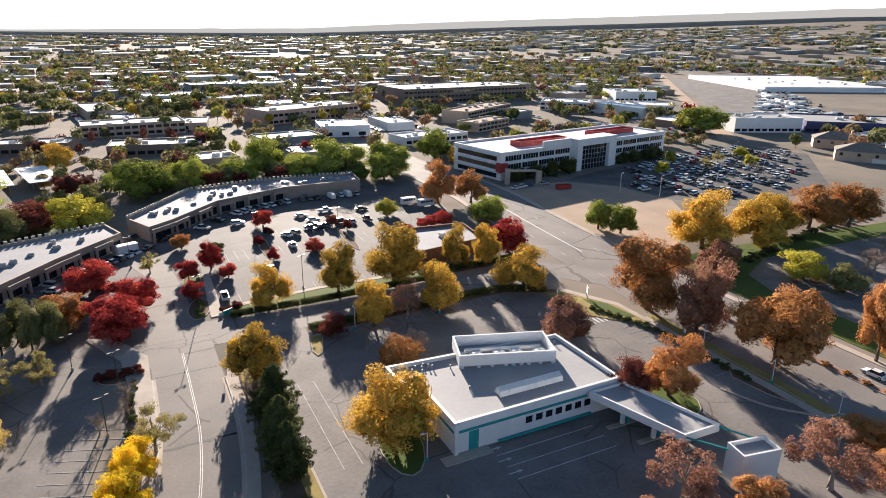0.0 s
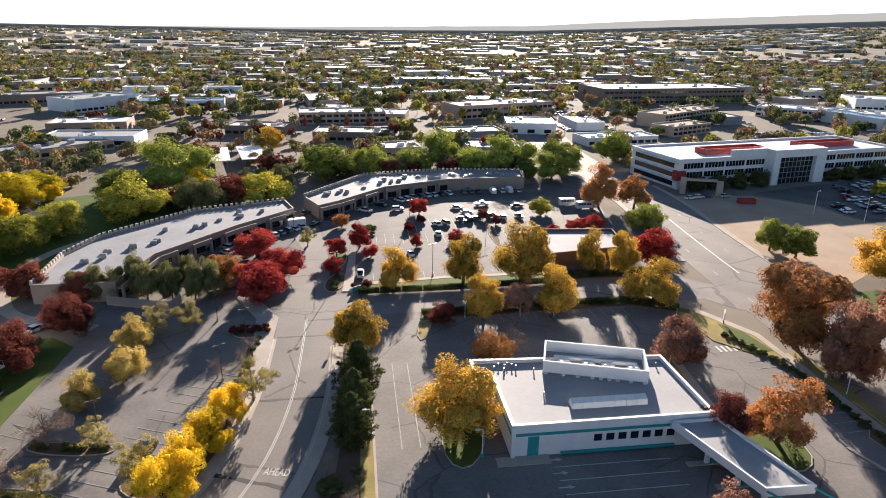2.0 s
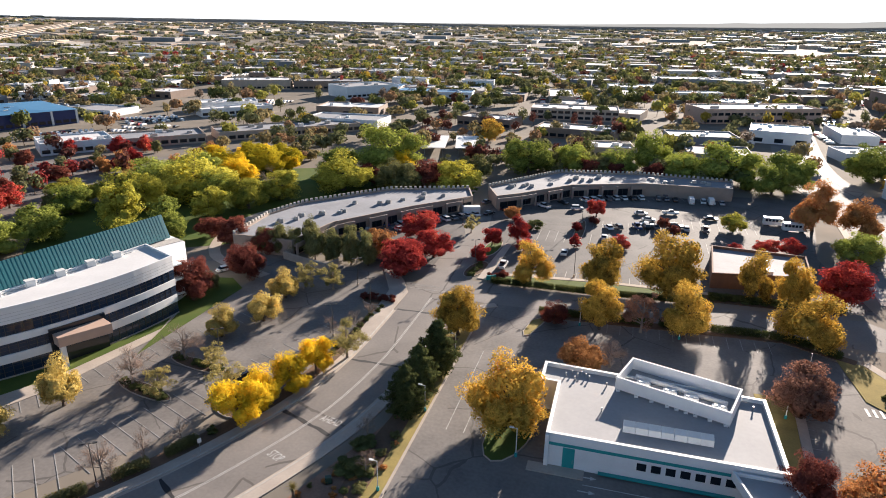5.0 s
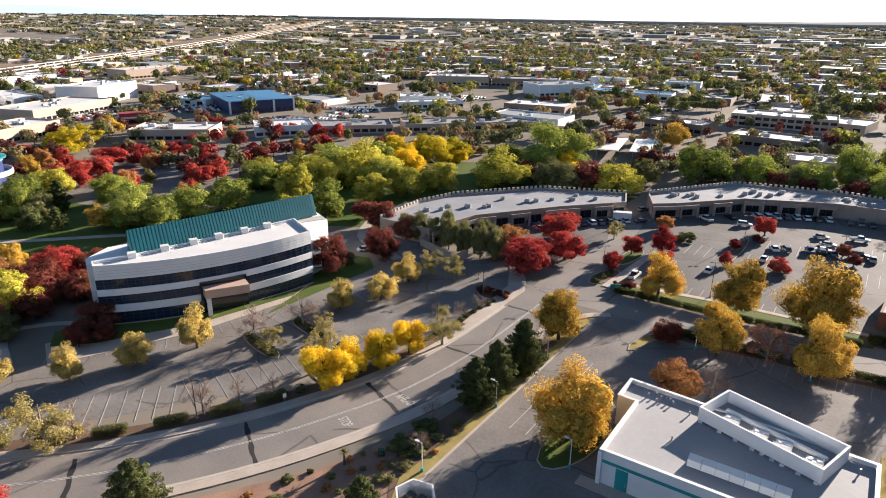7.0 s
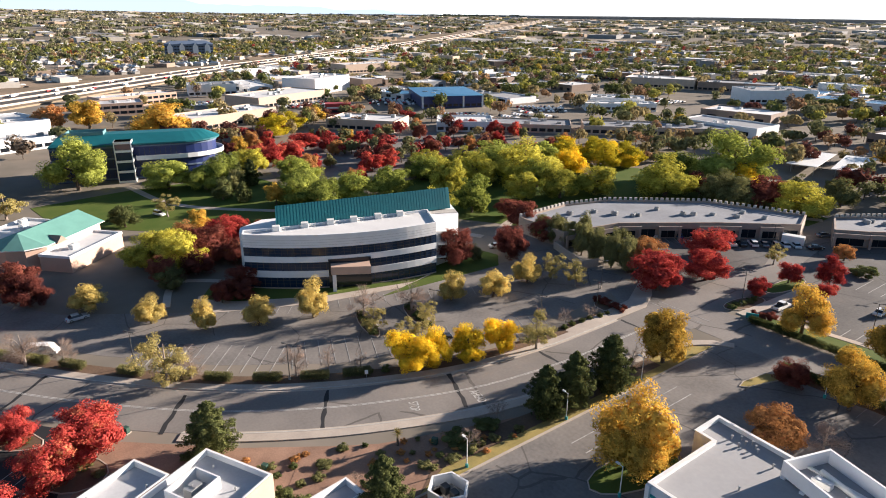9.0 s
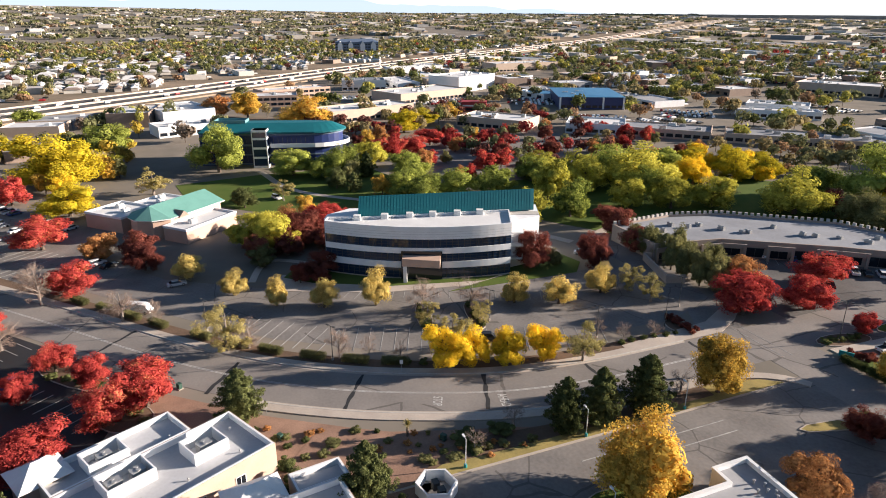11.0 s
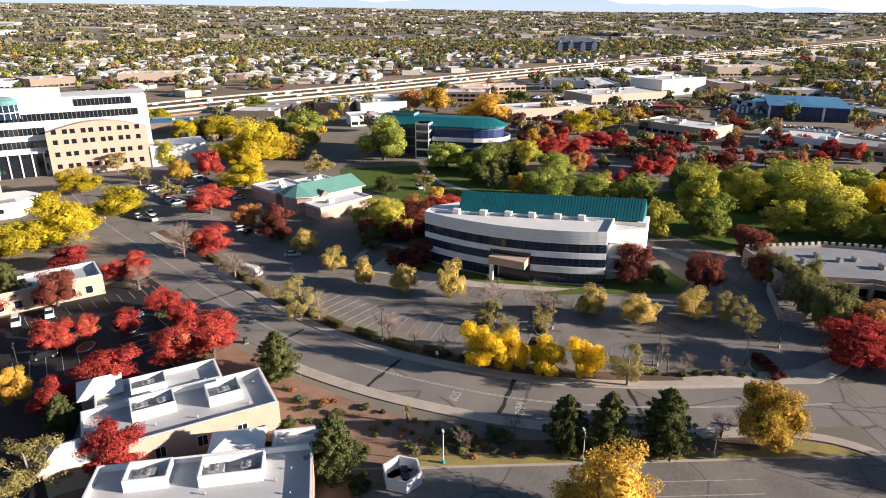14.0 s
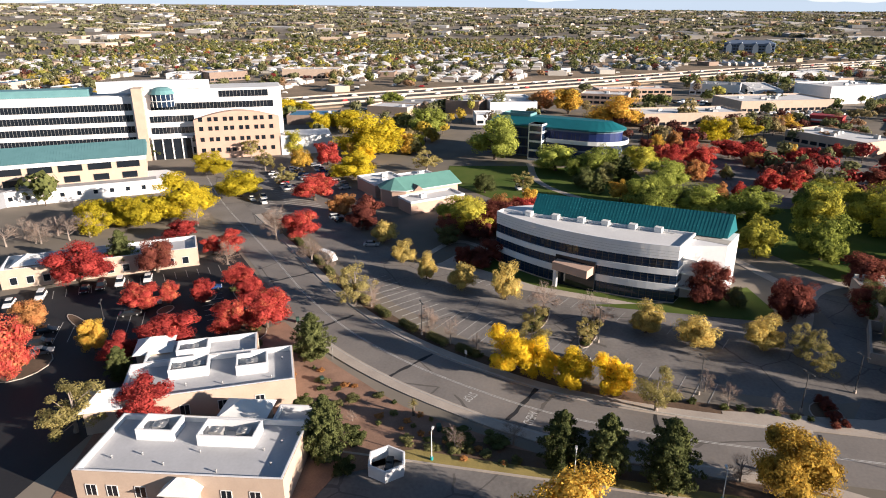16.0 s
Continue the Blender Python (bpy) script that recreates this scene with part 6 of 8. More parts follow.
for k in range(3):
    part("lettering_bar", Shape().box(-0.8, -0.1, 1.5 + k * 0.5, 0.8, -0.081, 1.75 + k * 0.5), DARKMETAL, sg)
for x in (-0.9, 0.9):
    part("post", Shape().box(x - 0.07, -0.07, 0, x + 0.07, 0.07, 1.2), DARKMETAL, sg)
for x, y in ((1.5, 38.5), (11.4, 62.5), (-20.5, 24)):
    ub = thing("utility_box", x, y, 30, "dark green metal utility box on a pad", "utility box")
    part("cabinet", Shape().box(-0.45, -0.35, 0.1, 0.45, 0.35, 1.1, 0.05), BOXGREEN, ub)
    part("pad", Shape().box(-0.6, -0.5, 0, 0.6, 0.5, 0.1), CONCRETE, ub)
for x, y, rot, m, l in ((-6.5, 37.5, 40, WHITEMETAL, "small white road sign on a thin post"), (12.8, 118, 10, WHITEMETAL, "small white road sign on a thin post"), (-10.6, 63, 60, WHITEMETAL, "small white road sign on a thin post"), (105.2, 90, 90, WHITEMETAL, "small white road sign on a thin post")):
    rs = thing("road_sign", x, y, rot, l, "road sign", "road signs")
    part("post", Shape().tube((0, 0, 0), (0, 0, 2.6), 0.04, 0.04, 6), METAL, rs)
    part("panel", Shape().box(-0.3, -0.06, 1.9, 0.3, -0.03, 2.7), m, rs)
gs = thing("entrance_sign", 17.6, 145.6, 30, "low green panel sign at the entrance of the shops", "sign")
part("panel", Shape().box(-1.3, -0.1, 0.4, 1.3, 0.1, 1.6), TEALPAINT, gs)
for x in (-1.0, 1.0):
    part("post", Shape().box(x - 0.06, -0.06, 0, x + 0.06, 0.06, 0.4), DARKMETAL, gs)
yu = thing("yucca", 8.4, 57.5, 0, "small yucca with a shaggy trunk and spiky head", "yucca")
part("trunk", Shape().chain([(0, 0, 0), (0.05, 0, 1.2), (0, 0.05, 2.4)], [0.2, 0.22, 0.18], 7), BARK, yu)
sp = Shape()
for k in range(60):
    a, e = k * 2.4, -0.5 + 1.9 * (k / 60)
    sp.tube((0, 0, 2.4), (1.0 * math.cos(a) * math.cos(e), 1.0 * math.sin(a) * math.cos(e), 2.4 + math.sin(e)), 0.05, 0.01, 4)
part("spiky_head", sp, LEAF["sage"], yu)
rw = thing("retaining_wall", -41.8, 143.9, -19, "grey concrete loading dock wall behind the lot", "wall")
part("wall", Shape().box(0, 0, 0, 16.6, 0.4, 2.2).box(16.2, 0.4, 0, 16.6, 5, 2.2).box(0, 0.4, 0, 0.4, 5, 2.2), CONCRETE, rw)

# ---------- trees ----------
def leaves_mesh(name, material, clumps, per, size, seed, core=()):
    """Small bent leaves spread over clumps (x, y, z, r)."""
    rng = np.random.default_rng(seed)
    cl = np.array(clumps)
    n = per * len(cl)
    idx = np.repeat(np.arange(len(cl)), per)
    d = rng.normal(size=(n, 3))
    d /= np.linalg.norm(d, axis=1)[:, None]
    rad = cl[idx, 3] * (0.4 + 0.72 * rng.random(n) ** 0.6)
    p = cl[idx, :3] + d * rad[:, None] * np.array([1, 1, 0.8])
    out = p - np.array([0, 0, 4.6])
    out /= np.linalg.norm(out, axis=1)[:, None] + 1e-6
    nrm = d * 0.5 + out * 0.6 + rng.normal(size=(n, 3)) * 0.55
    nrm /= np.linalg.norm(nrm, axis=1)[:, None]
    t = np.cross(nrm, rng.normal(size=(n, 3)))
    t /= np.linalg.norm(t, axis=1)[:, None]
    b = np.cross(nrm, t)
    s = size * (0.6 + 0.8 * rng.random(n))[:, None]
    if len(core):
        m = 460 * len(core)
        co = np.array(core)[np.repeat(np.arange(len(core)), 460)]
        e = rng.normal(size=(m, 3))
        e /= np.linalg.norm(e, axis=1)[:, None]
        p = np.concatenate([p, co[:, :3] + e * (0.35 + 0.4 * rng.random((m, 1))) * co[:, [3, 3, 4]]])
        t2 = np.cross(e, rng.normal(size=(m, 3)))
        t2 /= np.linalg.norm(t2, axis=1)[:, None]
        t, b, nrm = np.concatenate([t, t2]), np.concatenate([b, np.cross(e, t2)]), np.concatenate([nrm, e])
        s = np.concatenate([s, np.full((m, 1), 0.34)])
        n += m
    v = np.stack([p - t * s, p + t * s * 0.6 - b * s * 0.62 + nrm * s * 0.2, p + t * s * 0.6 + b * s * 0.62 - nrm * s * 0.1], 1).reshape(-1, 3)
    me = bpy.data.meshes.new(name)
    me.from_pydata(v.tolist(), [], np.arange(n * 3).reshape(-1, 3).tolist())
    me.materials.append(material)
    return me


def make_tree(name, label, category, leaf, style, seed, detail):
    """A tree 10 m high with a crown 5 m in radius; style sets its habit."""
    rnd = random.Random(seed)
    ob = thing(name, 0, 0, 0, label, category)
    trunk, tr = Shape(), Shape()
    clumps, lobes = [], []
    bark = PALEBARK if style in ("bare", "thin") else BARK
    if style == "pine":
        trunk.chain([(0, 0, -0.2), (0.05, 0, 4), (0, 0, 9.6)], [0.28, 0.18, 0.05])
        count = 96 if detail > 1 else 52
        for k in range(count):
            f = (k + rnd.random()) / count
            z = 0.9 + 8.3 * f
            rr = 4.9 * min(1, 0.6 + 1.7 * f) * (1 - f) ** 0.6 * rnd.uniform(0.62, 1.08)
            a = k * 2.4 + rnd.uniform(-0.4, 0.4)
            tip = Vector((rr * math.cos(a), rr * math.sin(a), z + rnd.uniform(-0.1, 0.5)))
            for g, w in ((1.0, 0.42), (0.72, 0.6), (0.42, 0.7)):
                clumps.append((tip.x * g, tip.y * g, z + (tip.z - z) * g, w * (0.75 + 0.5 * (1 - f)) * rnd.uniform(0.8, 1.2)))
            tr.tube((0, 0, z - 0.2), tip, 0.07, 0.02, 4)
    else:
        base = {"round": 1.0, "broad": 0.8, "tall": 0.8, "thin": 1.6, "bare": 2.0, "shrub": 0.3}[style]
        n = {"round": 64, "broad": 66, "tall": 58, "thin": 44, "bare": 30, "shrub": 22}[style]
        if style != "shrub":
            trunk.chain([(0, 0, -0.2), (0.05, 0, 0.4), (0.1, 0.05, 1.4), (0, 0.1, 3.2), (0.2, 0.1, 5.4), (0.15, 0.0, 7.8)], [0.40, 0.32, 0.26, 0.2, 0.13, 0.05])
        hz = 4.6 if style == "shrub" else (10 - base) / 2
        wide = {"broad": 1.12, "tall": 0.9}.get(style, 1.0)
        lobes = [(0, 0, base + hz * 1.12, 3.1 * wide, hz * 0.84)]
        for q in range(9 if style != "thin" else 5):
            a, zz = q * 2.4 + rnd.uniform(-0.5, 0.5), (rnd.uniform(-0.62, 0.45) if q % 2 else rnd.uniform(-0.66, -0.35))
            rr = rnd.uniform(1.5, 2.4)
            dd = (4.95 - rr) * math.sqrt(max(0.2, 1 - zz * zz)) * rnd.uniform(0.82, 1.06) * wide
            lobes.append((dd * math.cos(a), dd * math.sin(a), base + hz + hz * zz, rr, rr * rnd.uniform(0.9, 1.25)))
        wts = [l[3] ** 2 for l in lobes]
        for k in range(n):
            cx, cy, cz, lr, lz = rnd.choices(lobes, wts)[0]
            d = Vector((rnd.gauss(0, 1), rnd.gauss(0, 1), rnd.gauss(0, 1))).normalized() * rnd.uniform(0.55, 0.95)
            x, y, z = cx + d.x * lr, cy + d.y * lr, max(base * 0.55 + 0.5, cz + d.z * lz)
            clumps.append((x, y, z, rnd.uniform(0.7, 1.3) if style != "thin" else rnd.uniform(0.6, 1.0)))
            if style != "shrub" and k % 3 == 0:
                s = Vector((0.1, 0.08, max(1.2, 1.6 + (z - base) * 0.45)))
                e = Vector((x, y, z))
                mid = s.lerp(e, 0.5) + Vector((rnd.uniform(-0.4, 0.4), rnd.uniform(-0.4, 0.4), 0.25))
                tr.tube(s, mid, 0.11, 0.06, 5).tube(mid, e, 0.06, 0.02, 4)
        if style == "bare":
            for k in range(190):
                q = rnd.choice(clumps)
                e = Vector(q[:3])
                s = e * 0.72 + Vector((0, 0, 1.1))
                e2 = e + Vector((rnd.uniform(-1.2, 1.2), rnd.uniform(-1.2, 1.2), rnd.uniform(-0.2, 1.3)))
                tr.tube(s, e2, 0.04, 0.012, 3)
    if style == "shrub":
        trunk.chain([(0, 0, -0.1), (0.1, 0, 2.0), (0, 0.1, 5.0)], [0.4, 0.3, 0.1], 5)
    part("trunk", trunk, bark, ob)
    if tr.v and (detail > 1 or style == "bare"):
        part("branchwork", tr, bark, ob)["kind"] = "stuff"
    if style == "bare":
        me = leaves_mesh("crown", LEAF[leaf], clumps, 110 * detail, 0.07, seed)
    elif style == "pine":
        me = leaves_mesh("crown", LEAF[leaf], clumps, 36 * detail, 0.145 if detail > 1 else 0.26, seed, [(0, 0, 0.8 + 1.3 * q, 3.6 * (1 - q / 7.5) ** 0.7, 0.9) for q in range(7)])
    elif style == "thin":
        me = leaves_mesh("crown", LEAF[leaf], clumps, 84 * detail, 0.135 if detail > 1 else 0.22, seed)
    else:
        me = leaves_mesh("crown", LEAF[leaf], clumps, int((108 if style != "shrub" else 48) * (1 if detail == 1 else 2.4)), 0.128 if detail > 1 else 0.2, seed, lobes)
    part("crown", me, LEAF[leaf], ob)
    return ob


SPECIES = {
    "O": ("shade_tree", "broad tree with gold autumn leaves on a short trunk", "tree", "gold", "round"),
    "Y": ("shade_tree", "tree with bright yellow autumn leaves", "tree", "yellow", "round"),
    "Z": ("shade_tree", "broad tree with lemon-yellow autumn leaves", "tree", "lemon", "broad"),
    "V": ("small_tree", "small tree with pale straw-gold leaves", "tree", "straw", "tall"),
    "S": ("small_tree", "small tree with thin grey-green and yellowish leaves", "tree", "sage", "thin"),
    "G": ("cottonwood", "large spreading tree with green leaves", "tree", "green", "broad"),
    "L": ("cottonwood", "spreading tree turning from green to yellow", "tree", "lime", "broad"),
    "R": ("maple", "round tree with bright red autumn leaves", "tree", "red", "round"),
    "D": ("plum_tree", "tree with dark maroon and brown leaves", "tree", "maroon", "round"),
    "N": ("sweetgum_tree", "tree with dry reddish-brown autumn leaves", "tree", "brown", "round"),
    "T": ("sweetgum_tree", "half-bare tree with rusty brown leaves and grey twigs", "tree", "brown", "thin"),
    "U": ("maple", "tree with orange and rust autumn leaves", "tree", "orange", "round"),
    "E": ("pine_tree", "dark green conical pine tree", "tree", "pine", "pine"),
    "X": ("evergreen_tree", "dark round evergreen tree before a white facade", "tree", "pine", "round"),
    "P": ("olive_tree", "dull olive-green slender tree in a dense row", "tree", "olive", "tall"),
    "B": ("bare_tree", "nearly bare small tree with pale twigs", "tree", "twig", "bare"),
    "H": ("shrub", "low rounded dark green garden shrub", "shrub", "pine", "shrub"),
    "K": ("shrub", "low rounded olive-yellow garden shrub", "shrub", "olive", "shrub"),
    "Q": ("shrub", "low rust-red shrub in gravel", "shrub", "orange", "shrub"),
}
PROTO, COUNT = {}, {}
rt = random.Random(11)
def tree(k, x, y, h, r):
    if r > 0.95 * h and k not in "HKQ":
        for i in range(3):
            a = 2.1 * i + x
            tree(k, x + 0.55 * r * math.cos(a), y + 0.55 * r * math.sin(a), h * (0.8 + 0.1 * i), min(0.55 * r, 0.6 * h))
        return None
    if k == "E":
        r *= 1.22
    if k in "GLYO" and -145 < x < -58 and 100 < y < 165:
        h, r = h * 0.9, r * 0.86
    near = k not in "HKQ" and (math.hypot(x - 20, y - 65) < 118 and r > 2.4 or r > 7.4 and math.hypot(x, y - 60) < 330)
    COUNT[k] = COUNT.get(k, 0) + 1
    key = (k, COUNT[k] % (3 if k not in "HKQ" else 2), near)
    m = pose(x, y, 0.05, 0, 0, rt.uniform(0, 360)) @ Matrix.Diagonal((r / 4.7, r / 4.7, h / 10.0, 1))
    if key not in PROTO:
        PROTO[key] = make_tree(*SPECIES[k], sum(map(ord, k)) * 10 + key[1] + 5 * near, 2 if near else 1)
        PROTO[key].matrix_basis = m
        return PROTO[key]
    ob = PROTO[key].copy()
    scene.collection.objects.link(ob)
    ob.matrix_basis = m
    for c in PROTO[key].children:
        d = c.copy()
        scene.collection.objects.link(d)
        d.parent = ob
    return ob


GOLD_ROWS_1 = [(17.4, 113.2, 12.8, 6.0), (33.5, 83.8, 13.8, 7.5), (89.3, 129.3, 13.6, 7.6), (46.3, 125.4, 12.5, 5.1), (63.8, 127.2, 13.7, 5.7), (27.4, 147.7, 12.1, 5.7), (45.1, 147.7, 14.4, 6.2), (61, 148.9, 17.4, 8.2), (81.6, 152.4, 14.2, 4.8), (89.5, 148.9, 13.8, 4.8), (159.3, 134.3, 20.3, 11.1), (179.3, 130.5, 16.7, 10.8), (-0.1, -10.1, 7.7, 3.5), (-347.9, 72.9, 19.2, 11.8), (-305.9, 102.5, 19, 17.9), (-303.6, 196.2, 10.2, 9.2), (193.3, 135.5, 15.7, 8.5)]
GOLD_ROWS_2 = [(-27.8, 349.5, 13.3, 9.4)]
BARE_ROWS_1 = [(-34.6, 76.2, 8.2, 4.4), (-31.5, 87.0, 7.8, 5.0), (-54.1, 13.2, 9.1, 5.3), (-50.1, 19.3, 5.9, 2.8), (-31.1, 37.4, 6.5, 3.7), (-20.1, 53.4, 8.1, 3.1), (-17.3, 58.6, 7.5, 2), (-15.1, 64.4, 4.6, 1.7), (-4.6, 109.2, 5.1, 1.8), (-4.7, 117, 3.9, 2.2), (-9.2, 106.2, 4.3, 1.8), (15.9, 65.9, 4.7, 1.8), (12.5, 74.6, 4.8, 2.1), (14.7, 107.2, 4.5, 2.7), (-75.4, -6, 9.1, 5.7), (-48.9, -8.8, 6.6, 4.3), (-81, 208.2, 10.7, 7.7), (49.2, 109.0, 7.0, 4.4), (-70.1, -4.7, 10.5, 4.3), (-52.8, -77.4, 7.9, 7.9), (-57, -69.4, 7.9, 7.8), (-61.3, -61.3, 8, 5.8)]
BARE_ROWS_2 = [(-77.8, -35.5, 6.5, 4.8), (184, 96, 10, 5.7), (-40.4, 394.6, 11.8, 10.6)]
YELLOW_ROWS_1 = [(-9.4, 71.6, 9.2, 4.8), (-8.6, 76.8, 8.8, 4.2), (-5.8, 83.2, 8.2, 3.9), (-4.5, 90.1, 8.4, 3.8)]
SAGE_ROWS_1 = [(-25.8, 126.5, 7.7, 3.9), (-18.8, 127.8, 7.4, 4.1), (-31.5, 33.4, 10.6, 6.1), (-14.6, 75.2, 8.6, 4.4), (-1.2, 97.2, 8.5, 4.7), (-27.5, 74.6, 6.0, 3.2), (-23.8, 85.6, 5.6, 3.4), (-166.9, 18.2, 10.5, 7.1), (23.7, 5.4, 9.4, 5.8), (-153.8, -50, 9.1, 5.1), (-131.8, -30.6, 8.6, 5.2), (-176.3, -68.4, 9.3, 4.9)]
PINE_ROWS_1 = [(16.3, 82, 9.9, 3.7), (16.7, 88.5, 10.6, 3.8), (17.6, 97, 11.7, 4.4), (-6.6, 33.3, 9.7, 4.1), (21.3, 47.2, 11.2, 3.7), (-40.2, -33.8, 11.3, 4.1), (8.2, 1.9, 7, 2.6), (-208.4, -86.7, 11.7, 4.7), (-167.9, -110.8, 13.2, 5.1)]
MAROON_ROWS_1 = [(36.5, 125.1, 5.6, 3.7), (-95, 15.7, 9.4, 5.3), (-43.2, 128.5, 10.2, 5), (-48.1, 112.1, 11, 5.6), (-48.6, 146.9, 8.3, 5), (-62.5, 150.6, 8.8, 5.3), (-89.7, 59.7, 10.6, 6.8), (76.5, 75.9, 10, 4.2), (-30, 236.5, 12.6, 9.9), (-40.2, -23.8, 9.7, 5.6)]
RED_ROWS_1 = [(-57.7, -14.4, 6.2, 6.1), (-35.3, 2.6, 6.5, 4.2), (-16.5, 18.7, 9.2, 5.9), (-12.9, 12.3, 7.8, 4.4), (-25.7, -2, 5.9, 3.1), (-4.3, 3.2, 7.7, 6.4), (-74, 1.4, 8.8, 6), (-113.3, -10.5, 9.8, 8.3), (-5.1, 142.3, 10.6, 7.5), (-1.8, 158, 8.7, 6.5), (-10.8, 174.4, 8.7, 7.2), (-95.7, 67.5, 10.9, 6.2), (102.6, 158.3, 11, 6.9), (40.1, 214.3, 6.8, 4), (11.9, 173.1, 5.9, 3.3), (18.6, 180.3, 8.2, 3.8), (21.9, 171.5, 3.9, 2.9), (11.2, 159.2, 5.1, 3.1), (49, 182.8, 4.2, 3.5), (-30.9, -39, 10, 8.1), (-65.8, -33.8, 6.6, 5.5), (-27.1, 9.5, 6.8, 3.4)]
RED_ROWS_2 = [(-23.6, -9.1, 5.7, 2.5), (-19.1, -13.9, 6.7, 4.6), (2.4, -2.5, 6.1, 3.7), (12.2, -17.5, 12.9, 4.7), (18.7, 14.2, 8.1, 5.2), (-126.5, -13.1, 7.2, 4.4), (-169.5, -27.8, 10.6, 6.4), (-185.9, -102.2, 10.6, 5.3), (-183.5, -85.6, 10.1, 5.8), (-199, 121.5, 10.6, 12), (-204.1, 135.3, 8.9, 8.2), (-219.3, 150, 9.2, 8.7), (-160, 154.9, 9.3, 9.6), (-212.9, 179.6, 7.1, 8.7), (-208.5, 157.5, 10.1, 7)]
ORANGE_ROWS_1 = [(-98.1, 5.6, 8.5, 5.4), (-15.6, 152.8, 9.6, 5.9), (43.8, 104.4, 8.3, 4.5), (85.2, 74.4, 12.2, 6.3), (110.2, 106.5, 19.9, 9.8), (114, 74, 18.4, 9.4), (108.9, 219.6, 16.7, 7.7), (121, 214.8, 13.8, 7.2), (-6, -30.2, 7.2, 3.9), (-357.9, 53.4, 16, 11.1), (211.1, 134.6, 17.1, 10.1), (227.5, 130.9, 17.4, 10.6), (134.1, 65.6, 20, 4.9), (103.6, 48.4, 5.4, 4.6)]
OLIVE_ROWS_1 = [(-29.5, 147.7, 10.3, 3.2), (-24.7, 150.4, 10.9, 3.1), (-41.1, 227.9, 12.3, 8.6), (-34.7, 228.6, 13, 8), (-41.1, 148.5, 9.2, 3.1), (-21.7, 145.2, 11.0, 3.0), (-35.3, 149, 9.8, 3.0), (-19.2, 149.5, 10.4, 2.9), (-46, 149.5, 8.6, 3.0)]
GREEN_ROWS_1 = [(-117.3, 106.6, 12.4, 9.1), (-120.3, 122.8, 12.7, 10.4), (-120.4, 136.4, 12.9, 10.6), (-84, 147.7, 15.2, 8.5), (-126.1, 193.8, 15, 13.3), (-121.1, 210.3, 13.9, 12.3), (-195.5, 44, 21, 11.5), (-255.9, -3.9, 16.1, 12.5), (-177.7, 72.4, 13.3, 10.4), (-169.5, 89.2, 13.9, 8.4), (143.3, 164.9, 11.8, 4.9), (147, 157.9, 10.7, 5.8), (114.5, 190.3, 10.2, 7), (149.1, 305.4, 17.7, 10.6), (112.3, 277.8, 17.3, 10.7), (88.9, 283.4, 17.2, 13.3), (59.1, 297, 20.1, 9.5), (7, 271.6, 18, 11.5), (-52.5, 256, 22, 14.5), (-358.5, -52.3, 12, 8.4)]
GREEN_ROWS_2 = [(360.3, 316.5, 19.1, 15.9)]
LIME_ROWS_1 = [(-94, 45, 11, 6.5), (-82.7, 130.7, 14.8, 7.3), (-104, 151.2, 17.4, 8.2), (-84.9, 171.3, 11.4, 6.6), (-79.2, 185.8, 12.7, 8.2), (-58, 220, 16.8, 12.3), (-14.9, 235.8, 12, 9.8), (83.8, 210.9, 7, 4.7), (-190.2, -51.9, 11.4, 5.6), (-139.8, 169.7, 10.6, 9.1)]
BROWN_ROWS = [(81.5, 101, 10.5, 6.0), (111.2, 92, 19.1, 6.6), (146.8, 117.8, 9.4, 6.8)]
STRAW_ROWS = [(-74.3, 27.2, 8.1, 4.7), (-59.5, 37.3, 7.5, 4), (-49.9, 45.9, 7.7, 3.4), (-44.6, 55.8, 8.6, 4.1), (-41.2, 67.2, 10.9, 4.1), (-30.4, 97.8, 8.1, 4), (-26, 107.1, 8.4, 4.6), (-27.7, 120, 8.4, 4.5)]
LEMON_ROWS = [(-123.7, 236, 10.8, 7.9), (-105.9, 245.4, 13.7, 15.4), (-193.5, -16.2, 22, 16.3), (-147.4, -7.1, 12.2, 10), (-260.5, -59.4, 12.4, 16.4), (-71.1, -63.1, 10.5, 11.1), (-75.4, -53.1, 10.8, 8.9), (-85.1, -45.2, 15.3, 11), (-141.9, -67.2, 10.8, 7.6), (-112.8, -39.8, 11.3, 8.7), (-306.1, -105.5, 12.9, 13.8), (-259.2, 149.3, 13.7, 9.7), (-279.6, 167.2, 11.3, 10.3)]
TREES = [("V", STRAW_ROWS), ("Z", LEMON_ROWS), ("N", BROWN_ROWS), ("O", GOLD_ROWS_1), ("O", GOLD_ROWS_2), ("B", BARE_ROWS_1), ("B", BARE_ROWS_2), ("Y", YELLOW_ROWS_1), ("S", SAGE_ROWS_1), ("E", PINE_ROWS_1), ("D", MAROON_ROWS_1), ("R", RED_ROWS_1), ("R", RED_ROWS_2), ("U", ORANGE_ROWS_1), ("P", OLIVE_ROWS_1), ("G", GREEN_ROWS_1), ("G", GREEN_ROWS_2), ("L", LIME_ROWS_1)]
for k, rows in TREES:
    for x, y, h, r in rows:
        tree(k, x, y, h, r)

